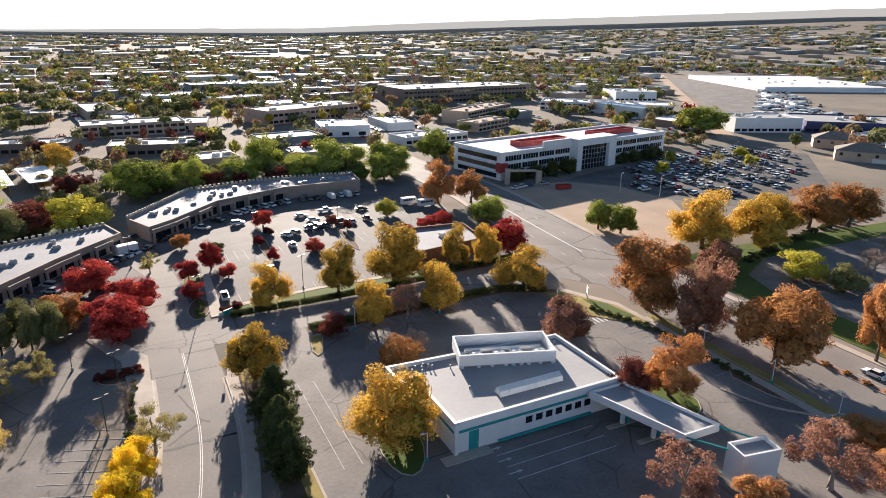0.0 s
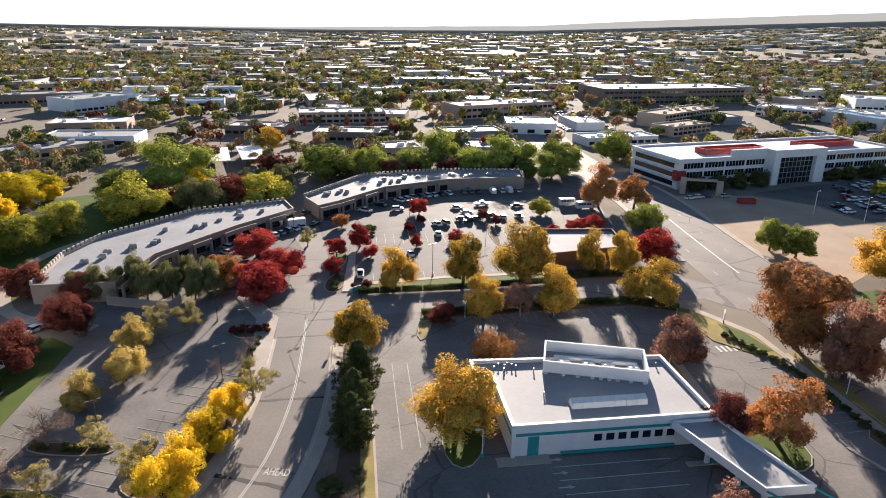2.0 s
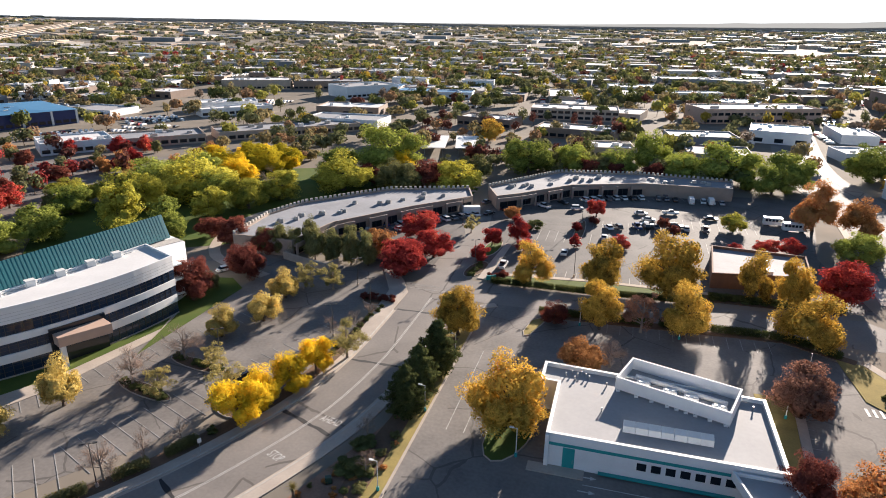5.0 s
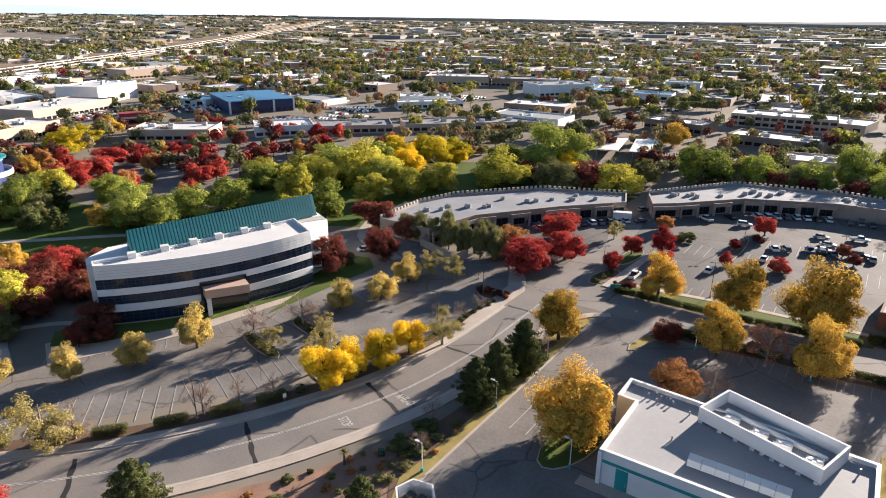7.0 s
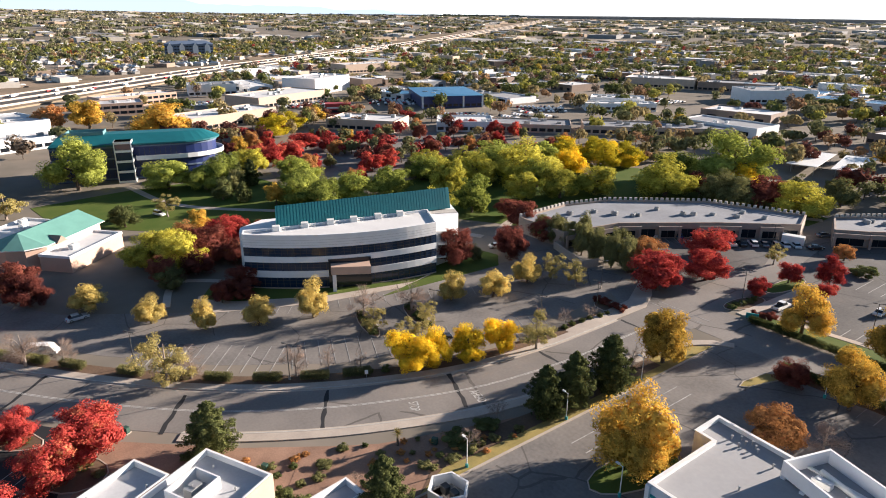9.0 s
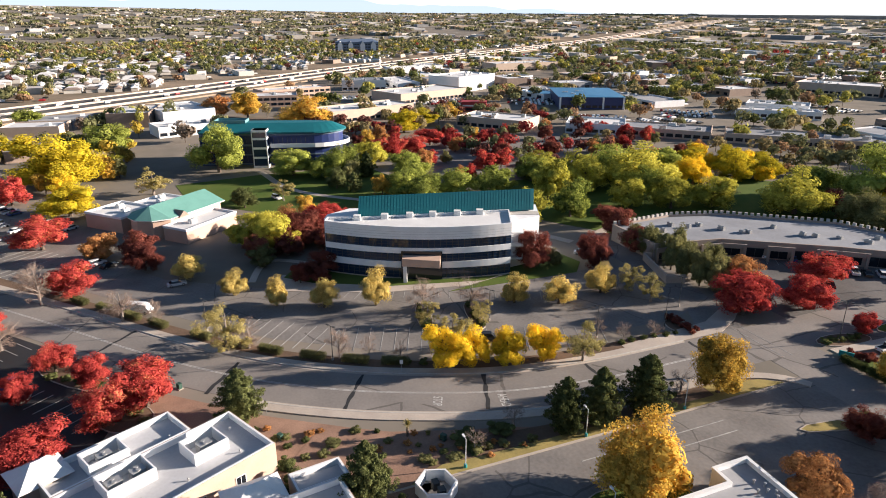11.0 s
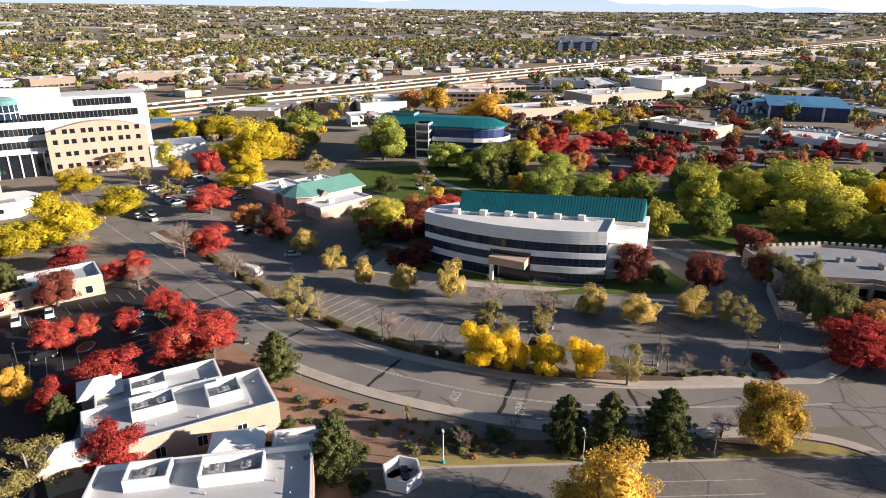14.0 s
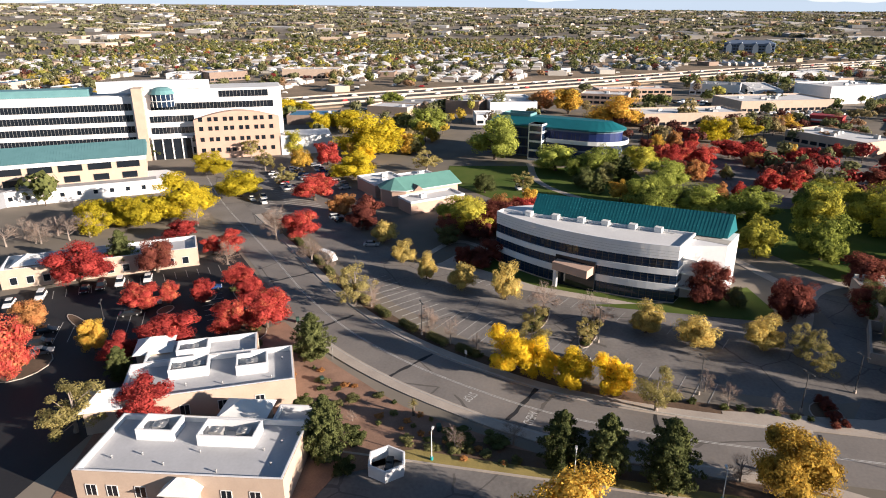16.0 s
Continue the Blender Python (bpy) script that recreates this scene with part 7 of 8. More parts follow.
for k in range(8):
    a = (5, 16, 27, 38, 80, 90, 100, 110)[k]
    tree("X", 152 + a * 0.983 + 0.9, 243 + a * 0.182 - 4.6, 7.6 if k < 4 else 6.4, 4.4)
for k, x, y, h, r in (("L", 163.7, 103, 9.5, 6.5), ("P", 164.5, 92, 8.5, 6), ("L", 258, 246, 6.5, 4), ("S", 262, 226, 6, 4), ("L", 290, 222, 6, 4), ("S", 282, 236, 6.5, 4), ("L", 304, 240, 7, 4.5), ("L", 232, 226, 6, 3.6), ("B", 275, 208, 6, 3), ("B", 188, 100, 8, 5), ("B", 205, 104, 8, 5),
                      ("U", -84, 68, 7, 5), ("R", -88, 76, 7, 5), ("O", -100, 66, 9, 5), ("D", -96, 50, 9, 6), ("L", -88, 52, 12, 8), ("G", -168, 84, 11, 8), ("E", -172, 96, 12, 4), ("E", -164, 100, 11, 4), ("P", -160, 92, 9, 5), ("G", -128, 104, 13, 9), ("G", -142, 113, 13, 9), ("G", -156, 116, 12, 8), ("L", -184, 108, 12, 8), ("X", -150, 84, 8, 4.5), ("S", -140, 62, 8, 5), ("X", -136, 48, 8, 5)):
    tree(k, x, y, h, r)

for k, x, y, h, r in (("L", -105, 192, 19, 15), ("L", -75, 200, 12, 8), ("G", -96, 190, 13, 9), ("L", -112, 172, 14, 9), ("G", -70, 246, 14, 10), ("Y", -45, 250, 12, 8), ("P", -26, 252, 11, 7), ("D", -50, 230, 10, 6), ("Y", -102, 216, 13, 9), ("G", 26, 284, 14, 9), ("G", 46, 286, 13, 9),
                      ("G", 72, 282, 14, 10), ("G", 104, 264, 13, 8), ("P", -12, 258, 11, 7), ("D", 34, 276, 8, 5), ("D", 60, 276, 9, 6), ("P", 14, 282, 10, 7), ("G", -132, 160, 13, 9), ("L", -128, 178, 13, 9)):
    tree(k, x, y, h, r)

for k, x, y, h, r in (("D", 40, 205, 2.8, 2.1), ("R", 35, 196, 2.9, 2.1), ("R", 36, 180, 4.0, 2.3), ("D", 62, 207, 3.7, 2.6), ("D", 65, 200, 4.0, 2.1), ("U", 13, 202, 5.4, 3.3), ("H", 21, 194, 3.4, 4.2), ("S", 3, 183, 6.1, 3.0), ("D", -72, 154, 7.2, 5.4), ("D", -46, 131, 8.6, 5.2), ("R", -55, 150, 3.3, 2.7), ("R", -51, 149, 3.3, 2.8), ("R", 97, 192, 5.2, 4.2), ("R", 90, 190, 4.8, 4.0), ("R", 82, 186, 3.8, 3.0)):
    tree(k, x, y, h, r)
for k, x, y, h, r in (("H", 171, 240, 8.1, 3.0), ("H", 180, 242, 8.9, 3.3), ("H", 191, 243, 9.6, 3.4), ("H", 161, 240, 7.2, 2.7), ("H", 255, 256, 9.0, 3.2), ("H", 239, 253, 8.2, 3.1), ("D", -90, 58, 9.2, 5.6), ("R", -96, 65, 9.4, 5.0), ("U", -105, 58, 8.6, 4.8), ("R", -104, 72, 8.6, 4.6), ("O", -118, 66, 7.4, 4.0)):
    tree(k, x, y, h, r)
for k, x, y, h, r in (("D", -82, 54, 8, 5.0), ("D", -80, 46, 8, 4.4), ("D", -85, 17, 9.2, 5.0), ("E", -143, 89, 7.8, 3.3), ("O", -132, 97, 8.6, 4.2), ("P", -48, 119, 4.9, 3.1), ("P", -45, 147, 10, 3.0), ("P", -33, 146, 11, 3.2), ("P", -27, 145, 10, 3.0), ("P", -17, 146, 11, 3.2), ("P", -50, 146, 9, 3), ("P", -37, 152, 11, 3.4), ("D", -84, 66, 8.4, 5), ("D", -92, 74, 8.6, 5), ("P", -76, 46, 7, 4)):
    tree(k, x, y, h, r)

for k, x, y, h, r in (("T", 55, 126.5, 10.5, 5.0), ("T", 87.5, 44.5, 12.2, 7.0), ("T", 63.5, 50.5, 12.2, 5.6), ("U", 73, 45, 6.5, 4.2), ("T", 55.5, 47, 8.0, 5.0), ("U", 96, 40, 6.5, 4.4)):
    tree(k, x, y, h, r)

zones = ((-238, -128, 112, 262, 50, "RRRUUPPOD"), (-238, -150, -40, 16, 12, "YOPL"), (-30, 110, 268, 300, 18, "GGPDP"), (150, 330, 280, 300, 16, "LLPO"), (-150, -95, 235, 262, 10, "PYOD"))
for x0, x1, y0, y1, n, kinds in zones:
    for q in range(n):
        h = rt.uniform(6.5, 10)
        tree(rt.choice(kinds), rt.uniform(x0, x1), rt.uniform(y0, y1), h, h * rt.uniform(0.42, 0.58))
for q in range(46):
    y = rt.uniform(24, 74)
    x = rt.uniform(max(-4, (y - 48) * 0.55 + 2), 18 if y > 48 else 8 - (37 - y) * 0.2)
    tree(rt.choice("HKQQK"), x, y, rt.uniform(0.5, 1.1), rt.uniform(0.5, 1.1))

# hedges and shrubs
def hedge(pts, k, h, r, step):
    line = smooth(pts, step)
    for p in line:
        if rt.random() < 0.9:
            tree(k, p.x + rt.uniform(-0.3, 0.3), p.y + rt.uniform(-0.3, 0.3), h * rt.uniform(0.75, 1.2), r * rt.uniform(0.85, 1.2))


for a in (
    ([(-15, 62), (-12, 68)], "H", 1.1, 1.0, 2.6), ([(-5, 98), (-3.6, 122)], "H", 1.1, 0.9, 2.6),
    ([(98, 112), (103, 96), (103.4, 72)], "H", 1.1, 1.3, 2.2), ([(72, 150), (100, 151)], "H", 1.5, 1.3, 2.2),
    ([(-9, 125), (-3, 126)], "D", 1.8, 1.5, 2.0), ([(11.5, 147.5), (12.5, 156)], "H", 1.2, 1.2, 2.0), ([(17.5, 148), (20.5, 149)], "D", 1.8, 1.6, 2.0), ([(160, 132), (175, 142)], "H", 2.2, 2.6, 3.5), ([(138, 114), (196, 128), (260, 142)], "H", 2.0, 2.4, 4.0),
    ([(123.2, 44), (123.2, 98)], "Q", 1.2, 1.1, 4.0), ([(9, 38), (20, 46)], "H", 1.6, 1.6, 2.8), ([(-33, 2), (-27, 10)], "H", 1.2, 1.4, 3.0), ([(-15, 17), (-9, 20)], "K", 1.2, 1.3, 2.6), ([(16, 62), (17, 80)], "K", 1.1, 1.3, 4.0),
    ([(-62, 56), (-78, 74), (-90, 92)], "D", 6, 5, 6.0), ([(-100, 62), (-86, 50)], "U", 5.5, 4.5, 6.0), ([(-33.5, 87.2), (-22.5, 85.3)], "H", 1.2, 1.3, 1.7), ([(-37, 76.7), (-26.5, 74.2)], "H", 1.2, 1.3, 1.7),
):
    hedge(*a)
hedge_leaves = leaves_mesh("leaves", LEAF["olive"], [(-2.3 + 0.42 * i, j * 0.5, 0.45 + 0.5 * q, 0.4) for i in range(12) for j in (-1, 0, 1) for q in (0, 1, 1.7)], 66, 0.095, 77)
hedge_stems = Shape()
for i in range(6):
    hedge_stems.tube((-2 + 0.8 * i, 0, 0), (-2 + 0.8 * i, 0.1, 0.8), 0.06, 0.03, 5)
stem_mesh = hedge_stems.mesh("stems", BARK)
edge = [Vector(p) for p in offset(far_loop, 9.7)]
run = 0.0
for i in range(1, len(edge)):
    run += (edge[i] - edge[i - 1]).length
    if run > 5.3 and 2 < edge[i].y < 66 and rt.random() < 0.9:
        run = 0.0
        w = edge[i] - edge[i - 1]
        hg = thing("hedge", edge[i].x, edge[i].y, math.degrees(math.atan2(w.y, w.x)), "clipped olive-green hedge block behind the footway", "hedge", "hedges", "", 0.1)
        part("leaves", hedge_leaves, LEAF["olive"], hg)
        part("stems", stem_mesh, BARK, hg)
dark_leaves = leaves_mesh("leaves", LEAF["pine"], [(-2.3 + 0.42 * i, j * 0.5, 0.45 + 0.5 * q, 0.4) for i in range(12) for j in (-1, 0, 1) for q in (0, 1, 1.7)], 66, 0.095, 78)
for line in ([(34.5, 129.6), (58, 130.6)], [(61, 130.8), (83, 131.4), (94, 126)], [(20, 143.9), (45, 144.3), (71, 146.3)], [(73, 150.5), (99, 151)]):
    pts, run = smooth(line, 0.5), 9.0
    for i in range(1, len(pts)):
        run += (pts[i] - pts[i - 1]).length
        if run > 5.0:
            run, w = 0.0, pts[i] - pts[i - 1]
            hg = thing("hedge", pts[i].x, pts[i].y, math.degrees(math.atan2(w.y, w.x)), "clipped dark green hedge block beside the cross street", "hedge", "hedges", "", 0.1)
            part("leaves", dark_leaves, LEAF["pine"], hg)
            part("stems", stem_mesh, BARK, hg)
for x, y, k, h, r in ((13.5, 66, "H", 1.8, 3.2), (12.8, 72, "H", 1.8, 2.6), (15, 58, "K", 1.0, 1.4), (6, 46, "K", 1.0, 1.6), (2, 43, "Q", 0.9, 1.1), (-2, 37, "Q", 0.8, 0.9), (4, 50, "K", 0.9, 1.3), (10, 52, "Q", 0.9, 1.0), (8, 44, "K", 1.0, 1.2), (12, 48, "B", 2.2, 1.2), (-8, 30, "H", 1.1, 1.4),
                      (17, 50, "H", 3.4, 2.4), (24, 51, "H", 2.6, 2.2), (12.5, 39, "H", 3.2, 2.2), (15.5, 37.5, "H", 2.8, 2.0), (36, 38, "H", 2.2, 2.0)):
    tree(k, x, y, h, r)
# ---------- the city beyond ----------
rf = random.Random(21)


def azimuth(x, y):
    return math.degrees(math.atan2(x, y))


def keep_clear(x, y, m=0):
    if -240 - m < x < 345 + m and -90 - m < y < 275 + m:
        return True
    d = abs((x + 376) * 136 + (y + 112) * 122) / 182.7
    return d < 40 and y < 400 or math.hypot(x + 756, y - 308) < 60


def hw_distance(x, y):
    return min(math.hypot(x - p.x, y - p.y) for p in hw)


taken = []
for ob in scene.objects:
    if ob.type == 'EMPTY' and ob.get("category") in ("building", "house"):
        taken.append((ob.location.x, ob.location.y))
walls = {k: Shape() for k in ("tan", "white", "brown", "grey")}
roofs = {k: Shape() for k in ("white", "pale", "grey", "blue", "gable")}
glazing, units, autos = Shape(), Shape(), {"light": Shape(), "dark": Shape(), "red": Shape()}
spots = []


def turned(x, y, rot):
    c, s = math.cos(rot), math.sin(rot)
    return lambda a, b: (x + a * c - b * s, y + a * s + b * c)


NEARWALL = {"tan": TAN, "white": WHITE, "brown": BROWN, "grey": BLUEROOF}
NEARROOF = {"white": WHITEROOF, "pale": BLUEROOF, "grey": GREYROOF, "blue": BLUEMETAL}
WORDS = {"tan": "tan stucco", "white": "white", "brown": "brown", "grey": "grey", "pale": "pale grey", "blue": "blue-grey"}


def near_block(x, y, rot, w, d, h, wk, rk):
    ob = thing("commercial_building", x, y, math.degrees(rot), "low %s commercial building with %s flat roof" % (WORDS[wk], WORDS[rk]), "building", "commercial buildings")
    flat_roofed(ob, rect(-w / 2, -d / 2, w / 2, d / 2), h, NEARWALL[wk], NEARROOF[rk], 0.4, 0.7)
    pw = Shape().box(-w / 14, -0.06, 0.9, w / 14, 0.02, min(h - 1.4, 3.1)).mesh("window", GLASS)
    for i in range(3):
        o = part("window", pw, GLASS, ob)
        o.location = (-w / 2 + (i + 0.5) * w / 3, -d / 2, 0)
    for i in range(2):
        ac_unit(ob, rf.uniform(-w * 0.35, w * 0.35), rf.uniform(-d * 0.3, d * 0.3), h - 0.7, rf.uniform(1.6, 3), 1.6, rf.uniform(0.8, 1.5), WHITEMETAL)


def far_block(x, y, rot, w, d, h, wk, rk, detail):
    f = turned(x, y, rot)
    pts = [f(-w / 2, -d / 2), f(w / 2, -d / 2), f(w / 2, d / 2), f(-w / 2, d / 2)]
    inn = [f(-w / 2 + 0.5, -d / 2 + 0.5), f(w / 2 - 0.5, -d / 2 + 0.5), f(w / 2 - 0.5, d / 2 - 0.5), f(-w / 2 + 0.5, d / 2 - 0.5)]
    if detail and math.hypot(x, y) < 740:
        near_block(x, y, rot, w, d, h, wk, rk)
        return
    n = 4
    walls[wk].add([(a, b, 0) for a, b in pts] + [(a, b, h) for a, b in pts] + [(a, b, h) for a, b in inn] + [(a, b, h - 0.7) for a, b in inn],
                  [(i, (i + 1) % n, (i + 1) % n + 4, i + 4) for i in range(4)] + [(i + 4, (i + 1) % n + 4, (i + 1) % n + 8, i + 8) for i in range(4)] + [(i + 8, (i + 1) % n + 8, (i + 1) % n + 12, i + 12) for i in range(4)])
    roofs[rk].add([(a, b, h - 0.68) for a, b in inn], [(0, 1, 2, 3)])
    if detail:
        for side in (-1, 1):
            k = max(2, int(w / 6))
            for i in range(k):
                a0, a1 = -w / 2 + (i + 0.2) * w / k, -w / 2 + (i + 0.75) * w / k
                yy = side * (d / 2 + 0.05)
                q = [f(a0, yy), f(a1, yy)]
                glazing.add([(*q[0], 1.0), (*q[1], 1.0), (*q[1], min(h - 1.4, 3.0)), (*q[0], min(h - 1.4, 3.0))], [(0, 1, 2, 3)])
        for i in range(int(2 + w / 14)):
            a, b = rf.uniform(-w * 0.4, w * 0.4), rf.uniform(-d * 0.35, d * 0.35)
            cx, cy = f(a, b)
            units.box(cx - 1, cy - 0.8, h - 0.7, cx + 1, cy + 0.8, h + 0.6)


def far_house(x, y, rot, w, d, h, wk):
    f = turned(x, y, rot)
    pts = [f(-w / 2, -d / 2), f(w / 2, -d / 2), f(w / 2, d / 2), f(-w / 2, d / 2)]
    e, r0, r1 = h, f(-w / 2 * 0.6, 0), f(w / 2 * 0.6, 0)
    walls[wk].add([(a, b, 0) for a, b in pts] + [(a, b, e) for a, b in pts], [(i, (i + 1) % 4, (i + 1) % 4 + 4, i + 4) for i in range(4)])
    big = [f(-w / 2 - 0.5, -d / 2 - 0.5), f(w / 2 + 0.5, -d / 2 - 0.5), f(w / 2 + 0.5, d / 2 + 0.5), f(-w / 2 - 0.5, d / 2 + 0.5)]
    roofs[rf.choice(("gable", "white", "white", "pale"))].add([(a, b, e) for a, b in big] + [(*r0, e + 1.8), (*r1, e + 1.8)], [(0, 1, 5, 4), (1, 2, 5), (2, 3, 4, 5), (3, 0, 4)])


def far_car(x, y, rot):
    f = turned(x, y, rot)
    s = autos["light" if rf.random() < 0.55 else "dark" if rf.random() < 0.8 else "red"]
    lo = [f(-2.2, -0.9), f(2.2, -0.9), f(2.2, 0.9), f(-2.2, 0.9)]
    hi = [f(-1.3, -0.7), f(0.9, -0.7), f(0.9, 0.7), f(-1.3, 0.7)]
    s.add([(a, b, 0.3) for a, b in lo] + [(a, b, 0.95) for a, b in lo] + [(a, b, 1.5) for a, b in hi], [(i, (i + 1) % 4, (i + 1) % 4 + 4, i + 4) for i in range(4)] + [(i + 4, (i + 1) % 4 + 4, (i + 1) % 4 + 8, i + 8) for i in range(4)] + [(8, 9, 10, 11)])


CELL = 46
for i in range(-33, 36):
    for j in range(-16, 44):
        x, y = i * CELL + rf.uniform(-15, 15), j * CELL + rf.uniform(-15, 15)
        r = math.hypot(x, y)
        a = azimuth(x, y)
        if r < 150 or r > 1500 or not (-142 < a < 68) or keep_clear(x, y, 18) or inside(YARD, x, y) or hw_distance(x, y) < 62:
            continue
        if any(abs(x - p) < 46 and abs(y - q) < 46 for p, q in taken):
            spots.append((x + rf.uniform(-24, 24), y + rf.uniform(-24, 24), 0))
            continue
        near_hw = hw_distance(x, y)
        beyond = (x + 376) * 0.742 + (y + 112) * 0.67 < 0
        rot = radians(rf.choice((0, 0, 90, 8, -8, 42) if beyond else (0, 8, 90, 16, -10, 98)))
        t = rf.random()
        if beyond and a < -40 and near_hw < 185 and r < 1000:
            if 0.3 < t < 0.72:
                for row in range(3):
                    for k in range(3):
                        if rf.random() < 0.85:
                            f = turned(x, y, rot)
                            far_house(*f(-17 + k * 16, -14 + row * 13), rot, rf.uniform(11, 15), rf.uniform(4.5, 6), 3.0, "white")
            if t < 0.3:
                far_block(x, y, rot, rf.uniform(18, 34), rf.uniform(12, 20), 5, rf.choice(("tan", "white", "brown")), rf.choice(("white", "pale")), False)
            for q in range(0 if t < 0.2 else 2 if t < 0.72 else 5):
                spots.append((x + rf.uniform(-22, 22), y + rf.uniform(-22, 22), 1))
            for k in range(10):
                if rf.random() < 0.5:
                    far_car(x - 14 + k * 3, y + rf.choice((-14, 14)), 1.57)
        elif a < -52 and (beyond and r > 620):
            for k in range(4):
                hx, hy = x + (k % 2 - 0.5) * 25, y + (k // 2 - 0.5) * 25
                if rf.random() < 0.85:
                    far_house(hx, hy, rot + rf.choice((0, 1.57)), rf.uniform(12, 19), rf.uniform(8, 12), rf.uniform(3.0, 4.2), rf.choice(("tan", "white", "white", "white")))
                for q in range(rf.choice((0, 1, 1, 2) if r < 1000 else (1, 2, 2, 3))):
                    spots.append((hx + rf.uniform(-12, 12), hy + rf.uniform(-12, 12), 1))
        elif t < 0.52:
            w, d = rf.choice((rf.uniform(16, 28), rf.uniform(26, 46), rf.uniform(38, 62))), rf.uniform(14, 34)
            far_block(x, y, rot, w, d, rf.choice((4.5, 5, 5.5, 6, 7, 8.5)) + rf.uniform(0, 0.4), rf.choice(("tan", "white", "white", "brown", "grey")), rf.choice(("white", "white", "white", "white", "pale", "pale", "grey", "blue")), r < 800)
            for k in range(int(w / 3.2)):
                if rf.random() < 0.6:
                    f = turned(x, y, rot)
                    far_car(*f(-w / 2 + k * 3.2, d / 2 + 5), rot + 1.57)
                if rf.random() < 0.5:
                    f = turned(x, y, rot)
                    far_car(*f(-w / 2 + k * 3.2, -d / 2 - 6), rot + 1.57)
            for q in range(4):
                spots.append((x + rf.uniform(-26, 26), y + rf.choice((-1, 1)) * rf.uniform(19, 27), 0))
        elif t < 0.68:
            for row in range(4):
                for k in range(13):
                    if rf.random() < 0.62:
                        far_car(x - 19 + k * 3.0, y - 19 + row * 12, 1.57)
            for q in range(2):
                spots.append((x + rf.uniform(-25, 25), y + rf.uniform(-25, 25), 0))
        else:
            for q in range(11):
                spots.append((x + rf.uniform(-26, 26), y + rf.uniform(-26, 26), 1))
for k in range(2300):
    a = radians(rf.uniform(-140, 66))
    r = math.sqrt(rf.uniform(1450 ** 2, 4700 ** 2))
    x, y = r * math.sin(a), r * math.cos(a)
    if hw_distance(x, y) < 80 or a > -0.8 and r > 3900:
        continue
    if math.degrees(a) < -50 and rf.random() < 0.6:
        far_house(x, y, rf.uniform(0, 3), rf.uniform(14, 26), rf.uniform(9, 14), 4, rf.choice(("tan", "white")))
    else:
        far_block(x, y, rf.choice((0, 0.2, 1.57)), rf.uniform(28, 95), rf.uniform(20, 55), rf.uniform(5, 10), rf.choice(("tan", "white", "grey")), rf.choice(("white", "white", "pale", "grey")), False)
for x0, y0, rot, rows, n in ((-372, 196, 1.0, 5, 16), (-345, 262, 1.1, 5, 14), (-268, 262, 0.9, 3, 14), (-255, 330, 0.9, 4, 12), (-420, 150, 1.1, 3, 14), (-180, 330, 0.8, 3, 12)):
    c, s = math.cos(rot), math.sin(rot)
    for j in range(rows):
        for k in range(n):
            if rf.random() < 0.8:
                far_car(x0 + k * 2.9 * c - j * 8 * s, y0 + k * 2.9 * s + j * 8 * c, rot + 1.57)
for p in range(0, len(hw) - 1):
    for k in range(6):
        u = hw[p].lerp(hw[p + 1], rf.random())
        w = (hw[p + 1] - hw[p]).normalized()
        d = rf.choice((-17, -13, -9, 9, 13, 17))
        if math.hypot(u.x, u.y) < 2200:
            far_car(u.x - w.y * d, u.y + w.x * d, math.atan2(w.y, w.x))
for k, me in autos.items():
    for i, v in enumerate(me.v):
        if hw_distance(v[0], v[1]) < 26:
            me.v[i] = (v[0], v[1], v[2] + 1.75)

for k in range(420):
    u, v = rf.random(), rf.random()
    x, y = 400 + 420 * u + 90 * v, 300 + 330 * u - 30 * v + 120 * u * v
    if inside(YARD, x, y) and not inside([(688, 540), (690, 528), (940, 415), (1050, 620), (800, 745)], x, y):
        far_car(x, y, rf.choice((0.4, 1.97)))
        if k % 4 == 0:
            w, d, h = rf.uniform(2, 7), rf.uniform(1.2, 2.4), rf.uniform(1.2, 2.8)
            units.box(x - w, y - d + 6, 0, x + w, y + d + 6, h)

WALLMAT = {"tan": mat("far_tan_wall", (0.52, 0.40, 0.29), (0.36, 0.27, 0.2), scale=0.05, fine=0.5, bump=0, island=1.6), "white": mat("far_white_wall", (0.60, 0.56, 0.50), (0.42, 0.38, 0.33), scale=0.05, fine=0.5, bump=0, island=1.2), "brown": mat("far_brown_wall", (0.24, 0.17, 0.13), (0.15, 0.11, 0.09), scale=0.05, fine=0.5, bump=0, island=1.5), "grey": mat("far_grey_wall", (0.32, 0.31, 0.30), (0.2, 0.2, 0.2), scale=0.05, fine=0.5, bump=0, island=1.5)}
ROOFMAT = {"white": mat("far_white_roof", (0.70, 0.69, 0.67), (0.52, 0.51, 0.50), scale=0.04, fine=0.4, bump=0, rough=0.7, spec=0.5, island=1.0), "pale": mat("far_pale_roof", (0.48, 0.46, 0.44), (0.36, 0.345, 0.33), scale=0.04, fine=0.4, bump=0, rough=0.7, spec=0.5, island=1.4), "grey": mat("far_grey_roof", (0.24, 0.23, 0.22), (0.15, 0.145, 0.14), scale=0.04, fine=0.4, bump=0, rough=0.7, spec=0.5, island=1.4), "blue": mat("far_blue_roof", (0.25, 0.32, 0.38), (0.15, 0.2, 0.25), scale=0.04, fine=0.4, bump=0, rough=0.7, spec=0.5, island=1.2), "gable": mat("far_shingle_roof", (0.25, 0.19, 0.155), (0.13, 0.105, 0.09), scale=0.04, fine=0.4, bump=0, island=1.6)}
